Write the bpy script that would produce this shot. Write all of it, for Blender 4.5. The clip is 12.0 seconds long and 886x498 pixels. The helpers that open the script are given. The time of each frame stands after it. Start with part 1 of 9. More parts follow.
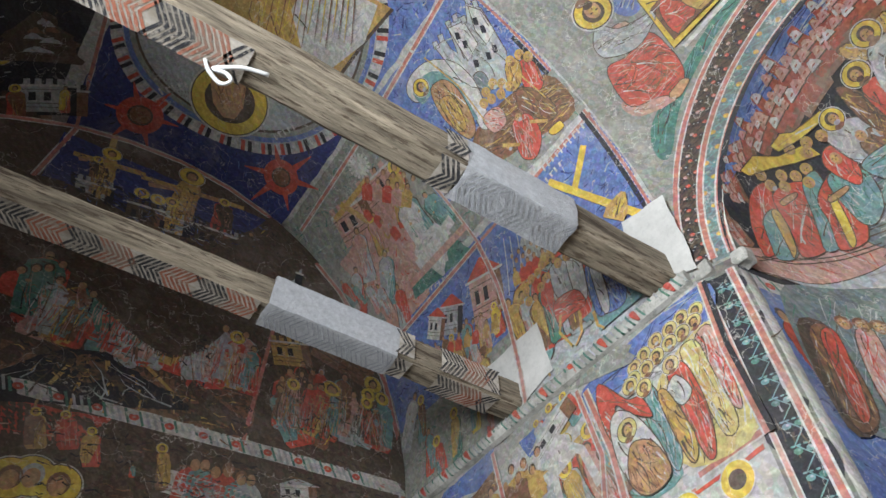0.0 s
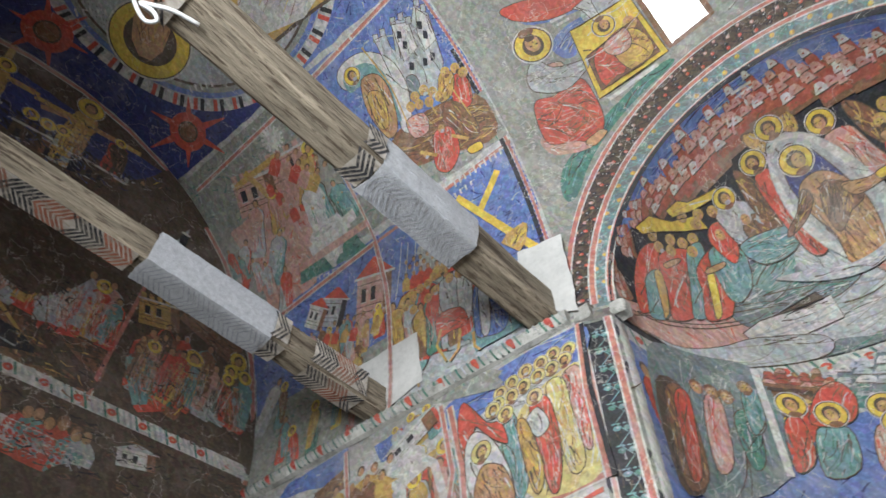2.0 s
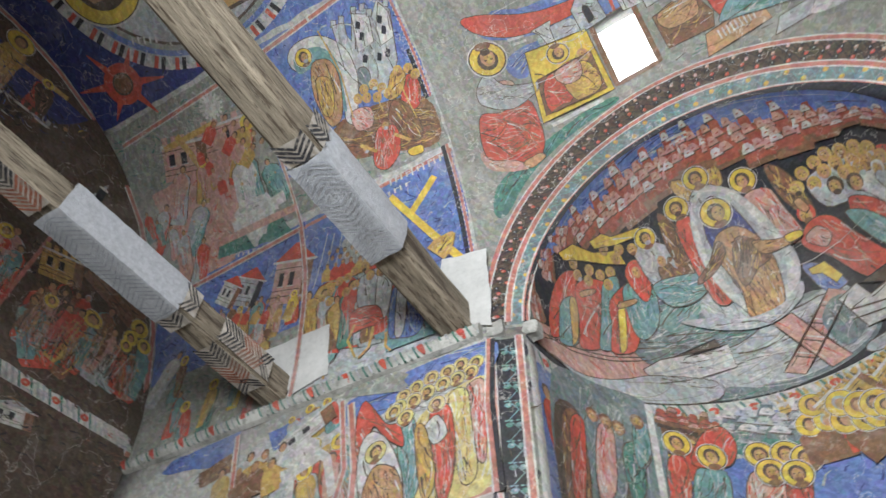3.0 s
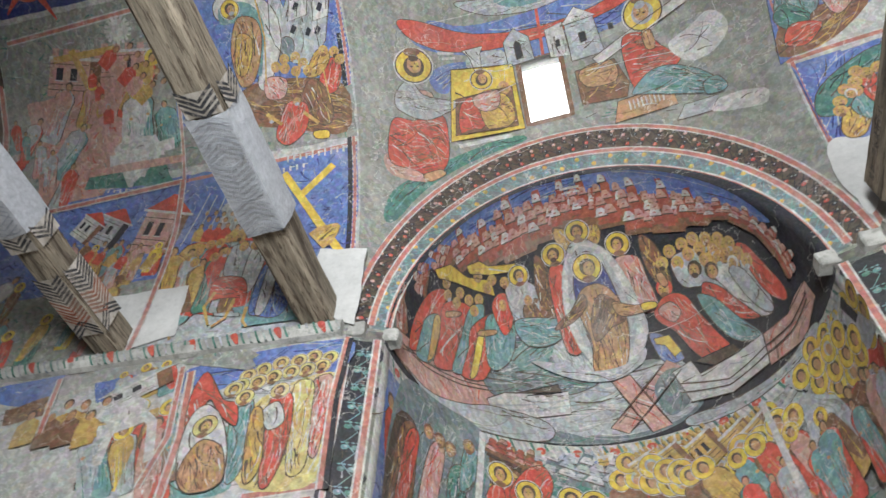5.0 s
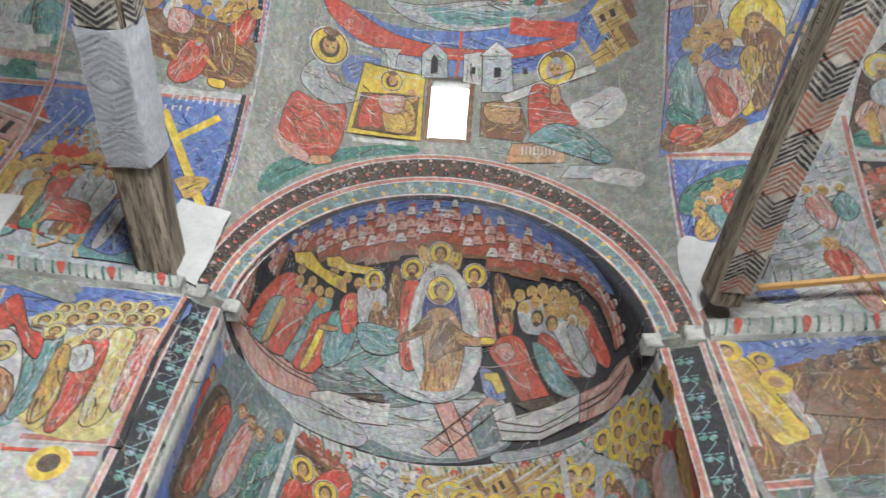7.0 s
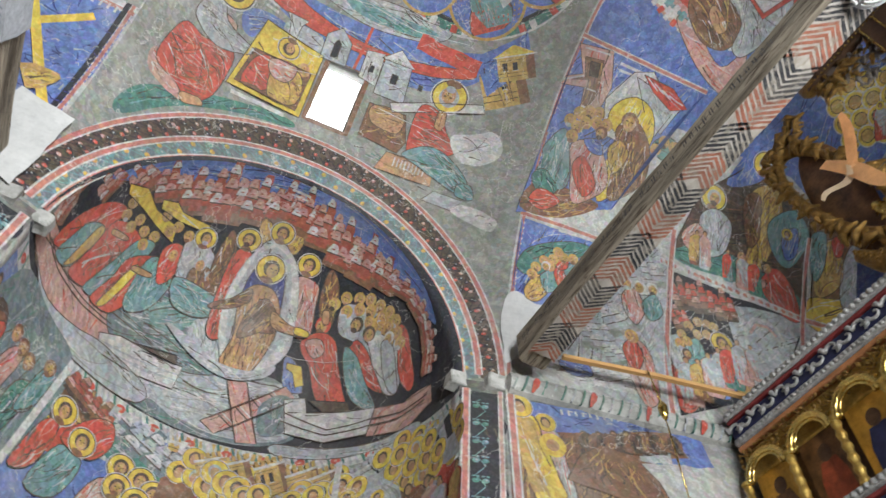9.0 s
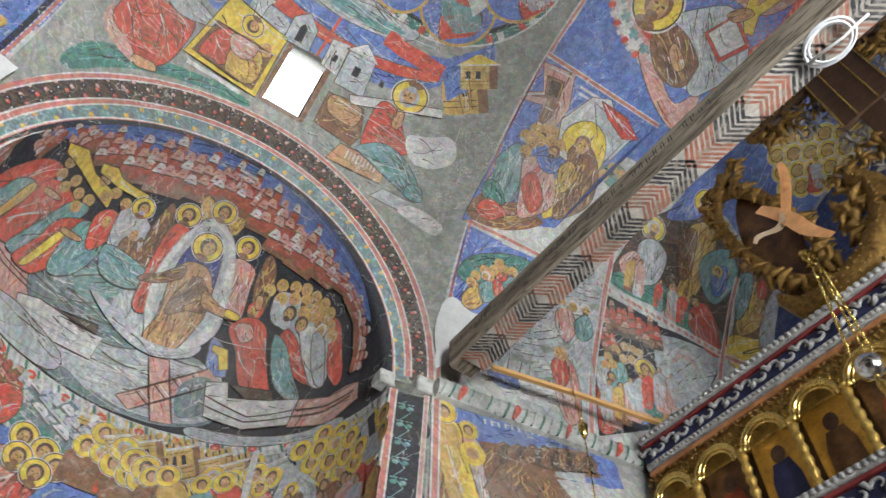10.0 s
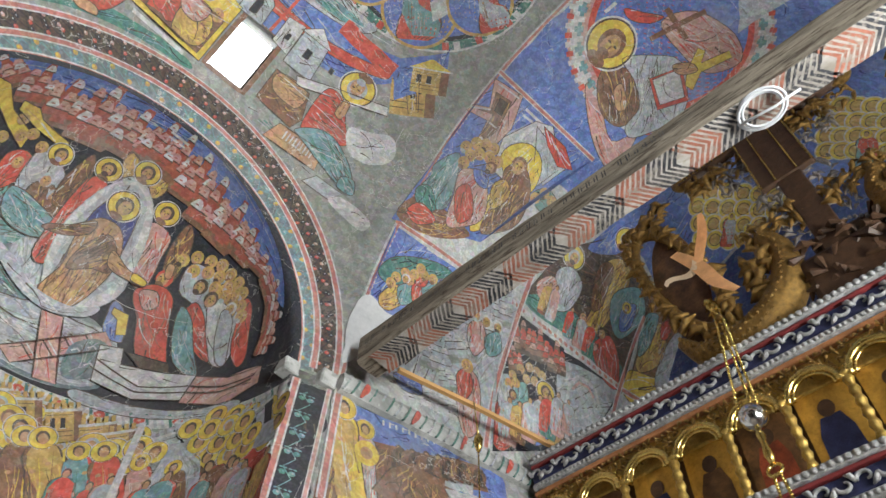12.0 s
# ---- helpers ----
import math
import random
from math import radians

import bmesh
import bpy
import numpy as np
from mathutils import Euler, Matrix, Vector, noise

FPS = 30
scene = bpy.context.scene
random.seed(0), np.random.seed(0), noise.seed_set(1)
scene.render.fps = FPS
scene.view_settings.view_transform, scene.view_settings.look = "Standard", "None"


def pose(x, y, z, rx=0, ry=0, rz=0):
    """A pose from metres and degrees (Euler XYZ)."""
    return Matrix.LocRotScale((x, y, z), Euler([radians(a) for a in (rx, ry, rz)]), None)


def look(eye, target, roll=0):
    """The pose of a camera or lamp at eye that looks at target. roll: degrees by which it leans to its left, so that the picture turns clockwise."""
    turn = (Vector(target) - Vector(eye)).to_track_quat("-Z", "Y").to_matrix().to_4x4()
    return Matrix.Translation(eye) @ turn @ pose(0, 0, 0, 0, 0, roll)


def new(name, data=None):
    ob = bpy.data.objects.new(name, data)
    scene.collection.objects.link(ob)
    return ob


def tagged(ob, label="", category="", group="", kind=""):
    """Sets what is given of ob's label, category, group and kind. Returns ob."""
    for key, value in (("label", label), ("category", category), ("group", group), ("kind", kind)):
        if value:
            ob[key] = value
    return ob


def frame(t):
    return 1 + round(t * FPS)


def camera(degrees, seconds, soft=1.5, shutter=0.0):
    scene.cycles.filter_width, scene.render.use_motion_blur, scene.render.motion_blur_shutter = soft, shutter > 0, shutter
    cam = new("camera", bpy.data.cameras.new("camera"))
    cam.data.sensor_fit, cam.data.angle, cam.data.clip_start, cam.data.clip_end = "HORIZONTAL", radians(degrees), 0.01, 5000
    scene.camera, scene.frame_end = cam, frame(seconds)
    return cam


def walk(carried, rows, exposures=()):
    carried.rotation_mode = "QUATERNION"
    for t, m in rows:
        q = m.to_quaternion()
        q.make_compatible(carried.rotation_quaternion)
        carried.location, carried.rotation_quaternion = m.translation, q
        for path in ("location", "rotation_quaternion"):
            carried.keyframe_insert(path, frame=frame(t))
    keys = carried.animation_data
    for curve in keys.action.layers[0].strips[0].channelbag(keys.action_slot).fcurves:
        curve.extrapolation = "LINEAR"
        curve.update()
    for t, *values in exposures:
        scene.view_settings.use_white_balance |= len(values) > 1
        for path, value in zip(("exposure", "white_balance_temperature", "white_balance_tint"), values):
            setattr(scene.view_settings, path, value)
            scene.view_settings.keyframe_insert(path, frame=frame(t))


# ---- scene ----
from mathutils.geometry import delaunay_2d_cdt

# --- camera and its walk ---
cam = camera(64.45, 12.0, shutter=0.5)
PATH = [
    (0.0, 0.069, 0.053, 1.597, 141.26, 0.67, 57.37),
    (0.5, 0.066, 0.051, 1.600, 141.27, 0.58, 55.30),
    (1.0, 0.064, 0.050, 1.602, 141.26, 0.39, 51.91),
    (1.5, 0.062, 0.048, 1.603, 141.30, 0.15, 47.66),
    (2.0, 0.062, 0.046, 1.602, 141.38, -0.21, 42.66),
    (2.5, 0.063, 0.045, 1.601, 141.48, -0.53, 37.59),
    (3.0, 0.065, 0.042, 1.599, 141.62, -0.90, 32.06),
    (3.2, 0.066, 0.040, 1.598, 141.79, -1.15, 30.00),
    (4.8, 0.069, 0.015, 1.597, 142.02, -1.68, 16.71),
    (5.0, 0.068, 0.012, 1.598, 142.04, -1.83, 15.06),
    (5.5, 0.065, 0.005, 1.602, 142.14, -1.98, 10.90),
    (6.0, 0.059, -0.002, 1.605, 142.29, -2.16, 6.30),
    (6.5, 0.050, -0.010, 1.607, 142.46, -2.30, 1.49),
    (7.0, 0.037, -0.016, 1.607, 142.74, -2.45, -4.45),
    (7.2, 0.031, -0.018, 1.607, 142.83, -2.49, -6.65),
    (8.8, -0.036, -0.020, 1.605, 143.81, -2.30, -25.30),
    (9.0, -0.043, -0.020, 1.604, 143.89, -2.28, -27.09),
    (9.5, -0.055, -0.017, 1.605, 144.08, -2.25, -31.38),
    (10.0, -0.063, -0.014, 1.604, 144.29, -2.21, -35.35),
    (10.5, -0.068, -0.011, 1.602, 144.50, -2.21, -38.72),
    (11.0, -0.071, -0.008, 1.600, 144.68, -2.17, -41.76),
    (11.5, -0.074, -0.005, 1.599, 144.82, -2.17, -44.24),
    (12.0, -0.076, -0.002, 1.599, 144.94, -2.13, -46.23),
]
walk(cam, [(t, pose(x, y, z, rx, ry, rz)) for t, x, y, z, rx, ry, rz in PATH])

# --- world, sun, large lights ---
world = bpy.data.worlds.new("sky")
scene.world = world
world.use_nodes = True
wn = world.node_tree.nodes
sky = wn.new("ShaderNodeTexSky")
sky.sky_type, sky.sun_disc, sky.sun_elevation, sky.sun_rotation = "NISHITA", False, radians(48), radians(200)
wn["Background"].inputs["Strength"].default_value = 0.15
world.node_tree.links.new(sky.outputs[0], wn["Background"].inputs["Color"])
sun = new("sun", bpy.data.lights.new("sun", "SUN"))
sun.data.energy, sun.data.angle, sun.data.color = 2.0, radians(0.5), (1, 0.96, 0.9)
sun.matrix_world = look((0, -6, 9), (0, 0, 0))


def area_lamp(name, eye, target, sx, sy, power, color):
    lamp = new(name, bpy.data.lights.new(name, "AREA"))
    lamp.data.shape, lamp.data.size, lamp.data.size_y = "RECTANGLE", sx, sy
    lamp.data.energy, lamp.data.color = power, color
    lamp.matrix_world = look(eye, target)
    return lamp


DAY = (0.915, 0.97, 0.99)
area_lamp("window_light_north", (0.38, -3.3, 2.7), (0.1, 2.0, 4.9), 1.25, 2.0, 610, DAY)
# fill lamp added before the closed north wall to brighten the screen's crest
area_lamp("added_light_east", (1.9, -2.05, 3.3), (2.4, 1.4, 5.2), 0.6, 1.2, 200, DAY)
# lamp added to lift the east vault; its window is assumed and out of sight
area_lamp("added_light_sanctuary", (4.0, 0.0, 2.7), (2.9, 0.6, 6.0), 0.7, 1.2, 105, DAY)
scene.view_settings.exposure = 0.0

# --- the plan ---
XC, YC, ZC = 0.13, 0.08, 4.2            # middle of the domed bay, springing height
HX, HY = 1.287, 2.26                    # half the bay along and across the nave
DA, DB, DC = 2.538, 2.626, 3.016        # half axes of the domical vault
XW, XE, XEND = -3.75, 3.9, 5.2          # west wall, end of the east vault, closing wall
T = 0.35                                # thickness of the vaults


def lerp(a, b, t):
    return a + (b - a) * t


def west_profile(x):
    """Centre, half width and rise of the west barrel vault at x."""
    t = (XC - HX - x) / (XC - HX - XW)
    return lerp(YC, -0.05, t), lerp(HY, 2.28, t), lerp(2.6, 2.55, t)


def east_profile(x):
    t = (x - XC - HX) / 1.15
    return YC, lerp(HY, 2.06, t), lerp(2.6, 2.5, t)


def f_dome(p):
    return ((p[:, 0] - XC) / DA) ** 2 + ((p[:, 1] - YC) / DB) ** 2 + ((p[:, 2] - ZC) / DC) ** 2 - 1


def f_west(p):
    c, a, b = west_profile(p[:, 0])
    return ((p[:, 1] - c) / a) ** 2 + ((p[:, 2] - ZC) / b) ** 2 - 1


def f_east(p):
    c, a, b = east_profile(p[:, 0])
    return ((p[:, 1] - c) / a) ** 2 + ((p[:, 2] - ZC) / b) ** 2 - 1


def f_swest(p):
    c, a, b = west_profile(p[:, 0])
    return p[:, 1] - (c + a)


def f_seast(p):
    c, a, b = east_profile(p[:, 0])
    return p[:, 1] - (c + a)


def f_wend(p):
    return XW - p[:, 0]


def f_eend(p):
    return p[:, 0] - XE


AXC, AYC, AR, ARZ, AZ = 0.11, 2.42, 1.08, 1.2, 4.12   # apse: middle, radius, rise of the half dome, its springing


def f_conch(p):
    return ((p[:, 0] - AXC) / AR) ** 2 + ((p[:, 1] - AYC) / AR) ** 2 + ((p[:, 2] - AZ) / ARZ) ** 2 - 1


def f_apse(p):
    return ((p[:, 0] - AXC) / AR) ** 2 + ((p[:, 1] - AYC) / AR) ** 2 - 1


def arch_axes(k):
    """Half axes and plane of the apse arch, from its outer edge (0) to its inner edge (1)."""
    return lerp(1.29, 1.075, k), lerp(1.515, 1.135, k), lerp(2.34, 2.43, k)


def f_arch(p):
    """Face of the apse arch, set back by degrees towards the half dome."""
    lo, hi = np.full(len(p), -0.2), np.full(len(p), 1.2)
    for _ in range(16):
        k = (lo + hi) / 2
        rx, rz, y = arch_axes(k)
        inside = ((p[:, 0] - 0.12) / rx) ** 2 + ((p[:, 2] - ZC) / rz) ** 2 < 1
        lo, hi = np.where(inside, k, lo), np.where(inside, hi, k)
    return p[:, 1] - arch_axes((lo + hi) / 2)[2]


def f_pierw(p):
    return p[:, 1] - np.interp(p[:, 0], [XC - HX, AXC - AR], [2.34, 2.42])


def f_piere(p):
    return p[:, 1] - np.interp(p[:, 0], [AXC + AR, XC + HX], [2.42, 2.34])


SURFACE = {"arch": f_arch, "pierw": f_pierw, "piere": f_piere, "dome": f_dome, "west": f_west, "east": f_east, "swest": f_swest, "seast": f_seast, "wend": f_wend, "eend": f_eend, "conch": f_conch, "apse": f_apse}


def gradient(f, p):
    e = 1e-4
    return np.stack([(f(p + d) - f(p - d)) / (2 * e) for d in np.eye(3) * e], 1)


def onto(f, p, rounds=3):
    """The places of surface f nearest to the rows of p, and the outward normals there."""
    p = np.array(p, float).reshape(-1, 3)
    for _ in range(rounds):
        g = gradient(f, p)
        p = p - g * (f(p) / (g ** 2).sum(1))[:, None]
    g = gradient(f, p)
    return p, g / np.sqrt((g ** 2).sum(1))[:, None]


# --- materials ---
def nodes_of(name):
    m = bpy.data.materials.new(name)
    m.use_nodes = True
    return m, m.node_tree.nodes, m.node_tree.links


def noise_node(n, l, coord, scale, detail=5, rough=0.6):
    k = n.new("ShaderNodeTexNoise")
    k.inputs["Scale"].default_value, k.inputs["Detail"].default_value, k.inputs["Roughness"].default_value = scale, detail, rough
    l.new(coord, k.inputs["Vector"])
    return k.outputs["Fac"]


def ramp_node(n, l, fac, a, b, lo=0.0, hi=1.0):
    k = n.new("ShaderNodeMapRange")
    for key, v in (("From Min", a), ("From Max", b), ("To Min", lo), ("To Max", hi)):
        k.inputs[key].default_value = v
    l.new(fac, k.inputs["Value"])
    return k.outputs["Result"]


def mix_node(n, l, fac, a, b, mode="MIX"):
    k = n.new("ShaderNodeMix")
    k.data_type, k.blend_type = "RGBA", mode
    for sock, v in ((k.inputs["Factor"], fac), (k.inputs["A"], a), (k.inputs["B"], b)):
        if isinstance(v, (tuple, list)):
            sock.default_value = (*v, 1)
        elif isinstance(v, (int, float)):
            sock.default_value = v
        else:
            l.new(v, sock)
    return k.outputs["Result"]


PAINT = {}


def paint(name, rgb, wear=1.0, mottle=0.5, streak=0.0, fleck=None):
    """Limewashed fresco paint: mottled pigment, soot, pale scuffs and cracks that run on from one colour into the next."""
    if name in PAINT:
        return PAINT[name]
    m, n, l = nodes_of("fresco_" + name)
    pos = n.new("ShaderNodeNewGeometry").outputs["Position"]
    big, mid, fine = noise_node(n, l, pos, 1.1, 4), noise_node(n, l, pos, 9, 6, 0.7), noise_node(n, l, pos, 70, 4)
    dark = tuple(c * 0.55 for c in rgb)
    pale = tuple(min(0.7, c * 1.45 + 0.03) for c in rgb)
    col = mix_node(n, l, ramp_node(n, l, mid, 0.35, 0.68, 0, mottle * 1.6), rgb, dark)
    col = mix_node(n, l, ramp_node(n, l, fine, 0.45, 0.75, 0, mottle * 1.1), col, pale)
    cell = n.new("ShaderNodeTexVoronoi")
    cell.inputs["Scale"].default_value = 30
    l.new(pos, cell.inputs["Vector"])
    col = mix_node(n, l, 0.16, col, cell.outputs["Color"], "SOFT_LIGHT")
    wave = n.new("ShaderNodeTexWave")
    wave.bands_direction = "DIAGONAL"
    for key, v in (("Scale", 7.0), ("Distortion", 9.0), ("Detail", 4.0), ("Detail Scale", 2.2)):
        wave.inputs[key].default_value = v
    l.new(pos, wave.inputs["Vector"])
    col = mix_node(n, l, ramp_node(n, l, wave.outputs["Fac"], 0.1, 0.9, 0.38, 0.0), col, tuple(c * 0.4 for c in rgb))
    if fleck:
        vor = n.new("ShaderNodeTexVoronoi")
        vor.inputs["Scale"].default_value = 26
        l.new(pos, vor.inputs["Vector"])
        col = mix_node(n, l, ramp_node(n, l, vor.outputs["Distance"], 0.25, 0.1, 0, 0.8), col, fleck)
    # lost and scuffed paint shows the pale plaster
    lost = noise_node(n, l, pos, 2.3, 8, 0.72)
    col = mix_node(n, l, ramp_node(n, l, lost, 0.52, 0.70, 0, 0.46 * wear), col, (0.38, 0.355, 0.33))
    flake = noise_node(n, l, pos, 24, 5, 0.7)
    col = mix_node(n, l, ramp_node(n, l, flake, 0.58, 0.70, 0, 0.36 * wear), col, (0.42, 0.40, 0.375))
    # soot and damp
    col = mix_node(n, l, ramp_node(n, l, big, 0.42, 0.70, 0, 0.38), col, (0.075, 0.065, 0.055))
    # hairline cracks
    vc = n.new("ShaderNodeTexVoronoi")
    vc.feature = "DISTANCE_TO_EDGE"
    vc.inputs["Scale"].default_value = 1.6
    warp = n.new("ShaderNodeVectorMath")
    warp.operation = "ADD"
    wob = n.new("ShaderNodeTexNoise")
    wob.inputs["Scale"].default_value, wob.inputs["Detail"].default_value = 3.5, 6
    l.new(pos, wob.inputs["Vector"])
    l.new(pos, warp.inputs[0])
    l.new(wob.outputs["Color"], warp.inputs[1])
    l.new(warp.outputs[0], vc.inputs["Vector"])
    crack = ramp_node(n, l, vc.outputs["Distance"], 0.0, 0.006, 0.55, 0.0)
    col = mix_node(n, l, crack, col, (0.52, 0.49, 0.45))
    b = n["Principled BSDF"]
    l.new(col, b.inputs["Base Color"])
    b.inputs["Roughness"].default_value = 0.72
    b.inputs["Specular IOR Level"].default_value = 0.25
    bump = n.new("ShaderNodeBump")
    bump.inputs["Strength"].default_value, bump.inputs["Distance"].default_value = 0.35, 0.012
    l.new(mix_node(n, l, 0.5, lost, flake), bump.inputs["Height"])
    l.new(bump.outputs[0], b.inputs["Normal"])
    PAINT[name] = m
    return m


def plain(name, rgb, rough=0.7, metal=0.0, vary=0.3, scale=12.0, bump=0.3, stretch=(1, 1, 1), spec=0.3, worn=None):
    m, n, l = nodes_of(name)
    tc = n.new("ShaderNodeTexCoord").outputs["Object"]
    mp = n.new("ShaderNodeMapping")
    mp.inputs["Scale"].default_value = stretch
    l.new(tc, mp.inputs["Vector"])
    a, c = noise_node(n, l, mp.outputs[0], scale, 6, 0.65), noise_node(n, l, mp.outputs[0], scale * 7, 4)
    col = mix_node(n, l, ramp_node(n, l, a, 0.3, 0.7), tuple(v * (1 - vary) for v in rgb), tuple(min(1, v * (1 + vary)) for v in rgb))
    col = mix_node(n, l, ramp_node(n, l, c, 0.5, 0.75, 0, vary), col, tuple(v * 0.4 for v in rgb))
    if worn:
        w1 = noise_node(n, l, mp.outputs[0], scale * 2.5, 7, 0.7)
        w2 = noise_node(n, l, mp.outputs[0], scale * 0.35, 4, 0.6)
        col = mix_node(n, l, ramp_node(n, l, w1, 0.52, 0.60, 0, 0.9), col, worn)
        col = mix_node(n, l, ramp_node(n, l, w2, 0.50, 0.66, 0, 0.75), col, tuple(v * 0.6 for v in worn))
    b = n["Principled BSDF"]
    l.new(col, b.inputs["Base Color"])
    l.new(ramp_node(n, l, c, 0.3, 0.7, max(0.05, rough - 0.12), min(1, rough + 0.12)), b.inputs["Roughness"])
    b.inputs["Metallic"].default_value, b.inputs["Specular IOR Level"].default_value = metal, spec
    bp = n.new("ShaderNodeBump")
    bp.inputs["Strength"].default_value, bp.inputs["Distance"].default_value = bump, 0.01
    l.new(mix_node(n, l, 0.4, a, c), bp.inputs["Height"])
    l.new(bp.outputs[0], b.inputs["Normal"])
    return m


PLASTER = paint("plaster", (0.40, 0.39, 0.37), 0.9)
GREYGREEN = paint("greygreen", (0.235, 0.235, 0.21))
WHITE = plain("new_plaster_patch", (0.42, 0.41, 0.40), 0.85, vary=0.18, scale=5, bump=0.5)
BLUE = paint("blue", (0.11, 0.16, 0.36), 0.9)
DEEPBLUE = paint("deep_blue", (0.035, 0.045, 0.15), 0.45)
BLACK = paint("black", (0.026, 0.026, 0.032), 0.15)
RED = paint("red", (0.45, 0.08, 0.055), 0.45)
PINK = paint("pink", (0.43, 0.25, 0.21), 0.8)
OCHRE = paint("ochre", (0.42, 0.27, 0.09), 0.6)
YELLOW = paint("yellow", (0.58, 0.40, 0.07), 0.4)
GREEN = paint("green", (0.07, 0.17, 0.14), 0.8)
TEAL = paint("teal", (0.14, 0.25, 0.25), 0.8)
BROWN = paint("brown", (0.19, 0.10, 0.06), 0.8)
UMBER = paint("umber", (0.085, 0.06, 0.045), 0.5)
GREY = paint("grey", (0.33, 0.34, 0.35), 0.8)
PALE = paint("pale", (0.46, 0.44, 0.42), 0.4)
SKIN = paint("skin", (0.38, 0.22, 0.12), 0.5)
FADED = paint("faded_yellow", (0.50, 0.40, 0.17), 0.7)
SLATE = paint("slate", (0.14, 0.17, 0.175), 1.0)
BRICK = paint("brick", (0.30, 0.085, 0.06), 0.5)
ROSE = paint("rose", (0.40, 0.16, 0.13), 0.9)
STONE = plain("stone_floor", (0.30, 0.26, 0.22), 0.6, scale=3)
TIMBER = plain("old_timber", (0.25, 0.21, 0.16), 0.9, vary=0.6, scale=5, bump=1.0, stretch=(5, 0.5, 5), worn=(0.07, 0.05, 0.035))
DARKWOOD = plain("dark_carved_wood", (0.07, 0.035, 0.018), 0.45, vary=0.4, scale=20, bump=0.5)
GILT = plain("gilded_wood", (0.50, 0.33, 0.09), 0.4, metal=0.85, vary=0.4, scale=30, bump=0.8)
OUTER = plain("rough_render", (0.4, 0.38, 0.35), 0.9)


# --- mesh helpers ---
def mesh_object(name, verts, faces, mats, parent=None, label="", index=None, smooth=False):
    me = bpy.data.meshes.new(name)
    me.from_pydata([tuple(v) for v in verts], [], faces)
    for m in (mats if isinstance(mats, (list, tuple)) else [mats]):
        me.materials.append(m)
    if index:
        me.polygons.foreach_set("material_index", index)
    if smooth:
        me.polygons.foreach_set("use_smooth", [True] * len(me.polygons))
    me.update()
    ob = new(name, me)
    if parent:
        ob.parent = parent
    if label:
        tagged(ob, label)
    return ob


def part(name, bm, material, parent, label="", smooth=False):
    bmesh.ops.recalc_face_normals(bm, faces=bm.faces)
    me = bpy.data.meshes.new(name)
    bm.to_mesh(me)
    bm.free()
    for m in (material if isinstance(material, (list, tuple)) else [material]):
        me.materials.append(m)
    if smooth:
        me.polygons.foreach_set("use_smooth", [True] * len(me.polygons))
    ob = new(name, me)
    if parent:
        ob.parent = parent
    if label:
        tagged(ob, label)
    return ob


def empty(name, at=(0, 0, 0)):
    ob = new(name)
    ob.location = at
    return ob


def shell(name, surface, us, vs, out, mat, skip=None, label="", category="wall"):
    """A curved slab: surface(u, v) is its room face, out(u, v) its back; faces for which skip(i, j) holds are left open."""
    nu, nv = len(us), len(vs)
    verts = [surface(u, v) for u in us for v in vs] + [out(u, v) for u in us for v in vs]
    k = nu * nv
    faces, idx = [], []
    solid = {(i, j) for i in range(nu - 1) for j in range(nv - 1) if not (skip and skip(i, j))}
    for i, j in solid:
        a, b, c, d = i * nv + j, (i + 1) * nv + j, (i + 1) * nv + j + 1, i * nv + j + 1
        faces += [(a, b, c, d), (d + k, c + k, b + k, a + k)]
        idx += [0, 1]
        for (p, q), nb in (((a, b), (i, j - 1)), ((b, c), (i + 1, j)), ((c, d), (i, j + 1)), ((d, a), (i - 1, j))):
            if nb not in solid:
                faces.append((q, p, p + k, q + k))
                idx.append(0)
    ob = mesh_object(name, verts, faces, [mat, OUTER], index=idx)
    me = ob.data
    me.polygons.foreach_set("use_smooth", [i == 0 for i in idx])
    return tagged(ob, label, category, kind="structure")


def span(a, b, n):
    return [lerp(a, b, i / n) for i in range(n + 1)]


def box_bm(lo, hi, bevel=0.0, segs=1):
    bm = bmesh.new()
    bmesh.ops.create_cube(bm, size=1)
    for v in bm.verts:
        v.co = Vector([lerp(lo[i], hi[i], v.co[i] + 0.5) for i in range(3)])
    if bevel:
        bmesh.ops.bevel(bm, geom=bm.edges[:], offset=bevel, segments=segs, affect="EDGES", profile=0.5)
    return bm


def rough(p, size=0.008, scale=0.7):
    """Hand-laid plaster is never true."""
    p = Vector(p)
    return p + noise.noise_vector(p * scale) * size


# --- structure: vaults and walls ---
def vault_face(profile):
    def s(x, th):
        c, a, b = profile(x)
        return rough((x, c + a * math.cos(th), ZC + b * math.sin(th)))
    return s


def vault_back(profile):
    def s(x, th):
        c, a, b = profile(x)
        return Vector((x, c + (a + T) * math.cos(th), ZC + (b + T) * math.sin(th)))
    return s


thetas = span(0, math.pi, 56)
shell("vault_west", vault_face(west_profile), span(XW, XC - HX, 22), thetas, vault_back(west_profile), PLASTER, label="frescoed barrel vault over the dim west bay", category="vault")
shell("vault_east", vault_face(east_profile), span(XC + HX, XE, 22), thetas, vault_back(east_profile), PLASTER, label="frescoed barrel vault over the sanctuary end", category="vault")

WX0, WX1, WY0, WY1 = -0.09, 0.205, 2.0, 2.285     # plan of the little window in the domical vault


def dome_z(x, y, k=0.0):
    q = 1 - ((x - XC) / (DA + k)) ** 2 - ((y - YC) / (DB + k)) ** 2
    return ZC + (DC + k) * math.sqrt(max(q, 0.0))


def dome_face(x, y):
    return rough((x, y, dome_z(x, y)))


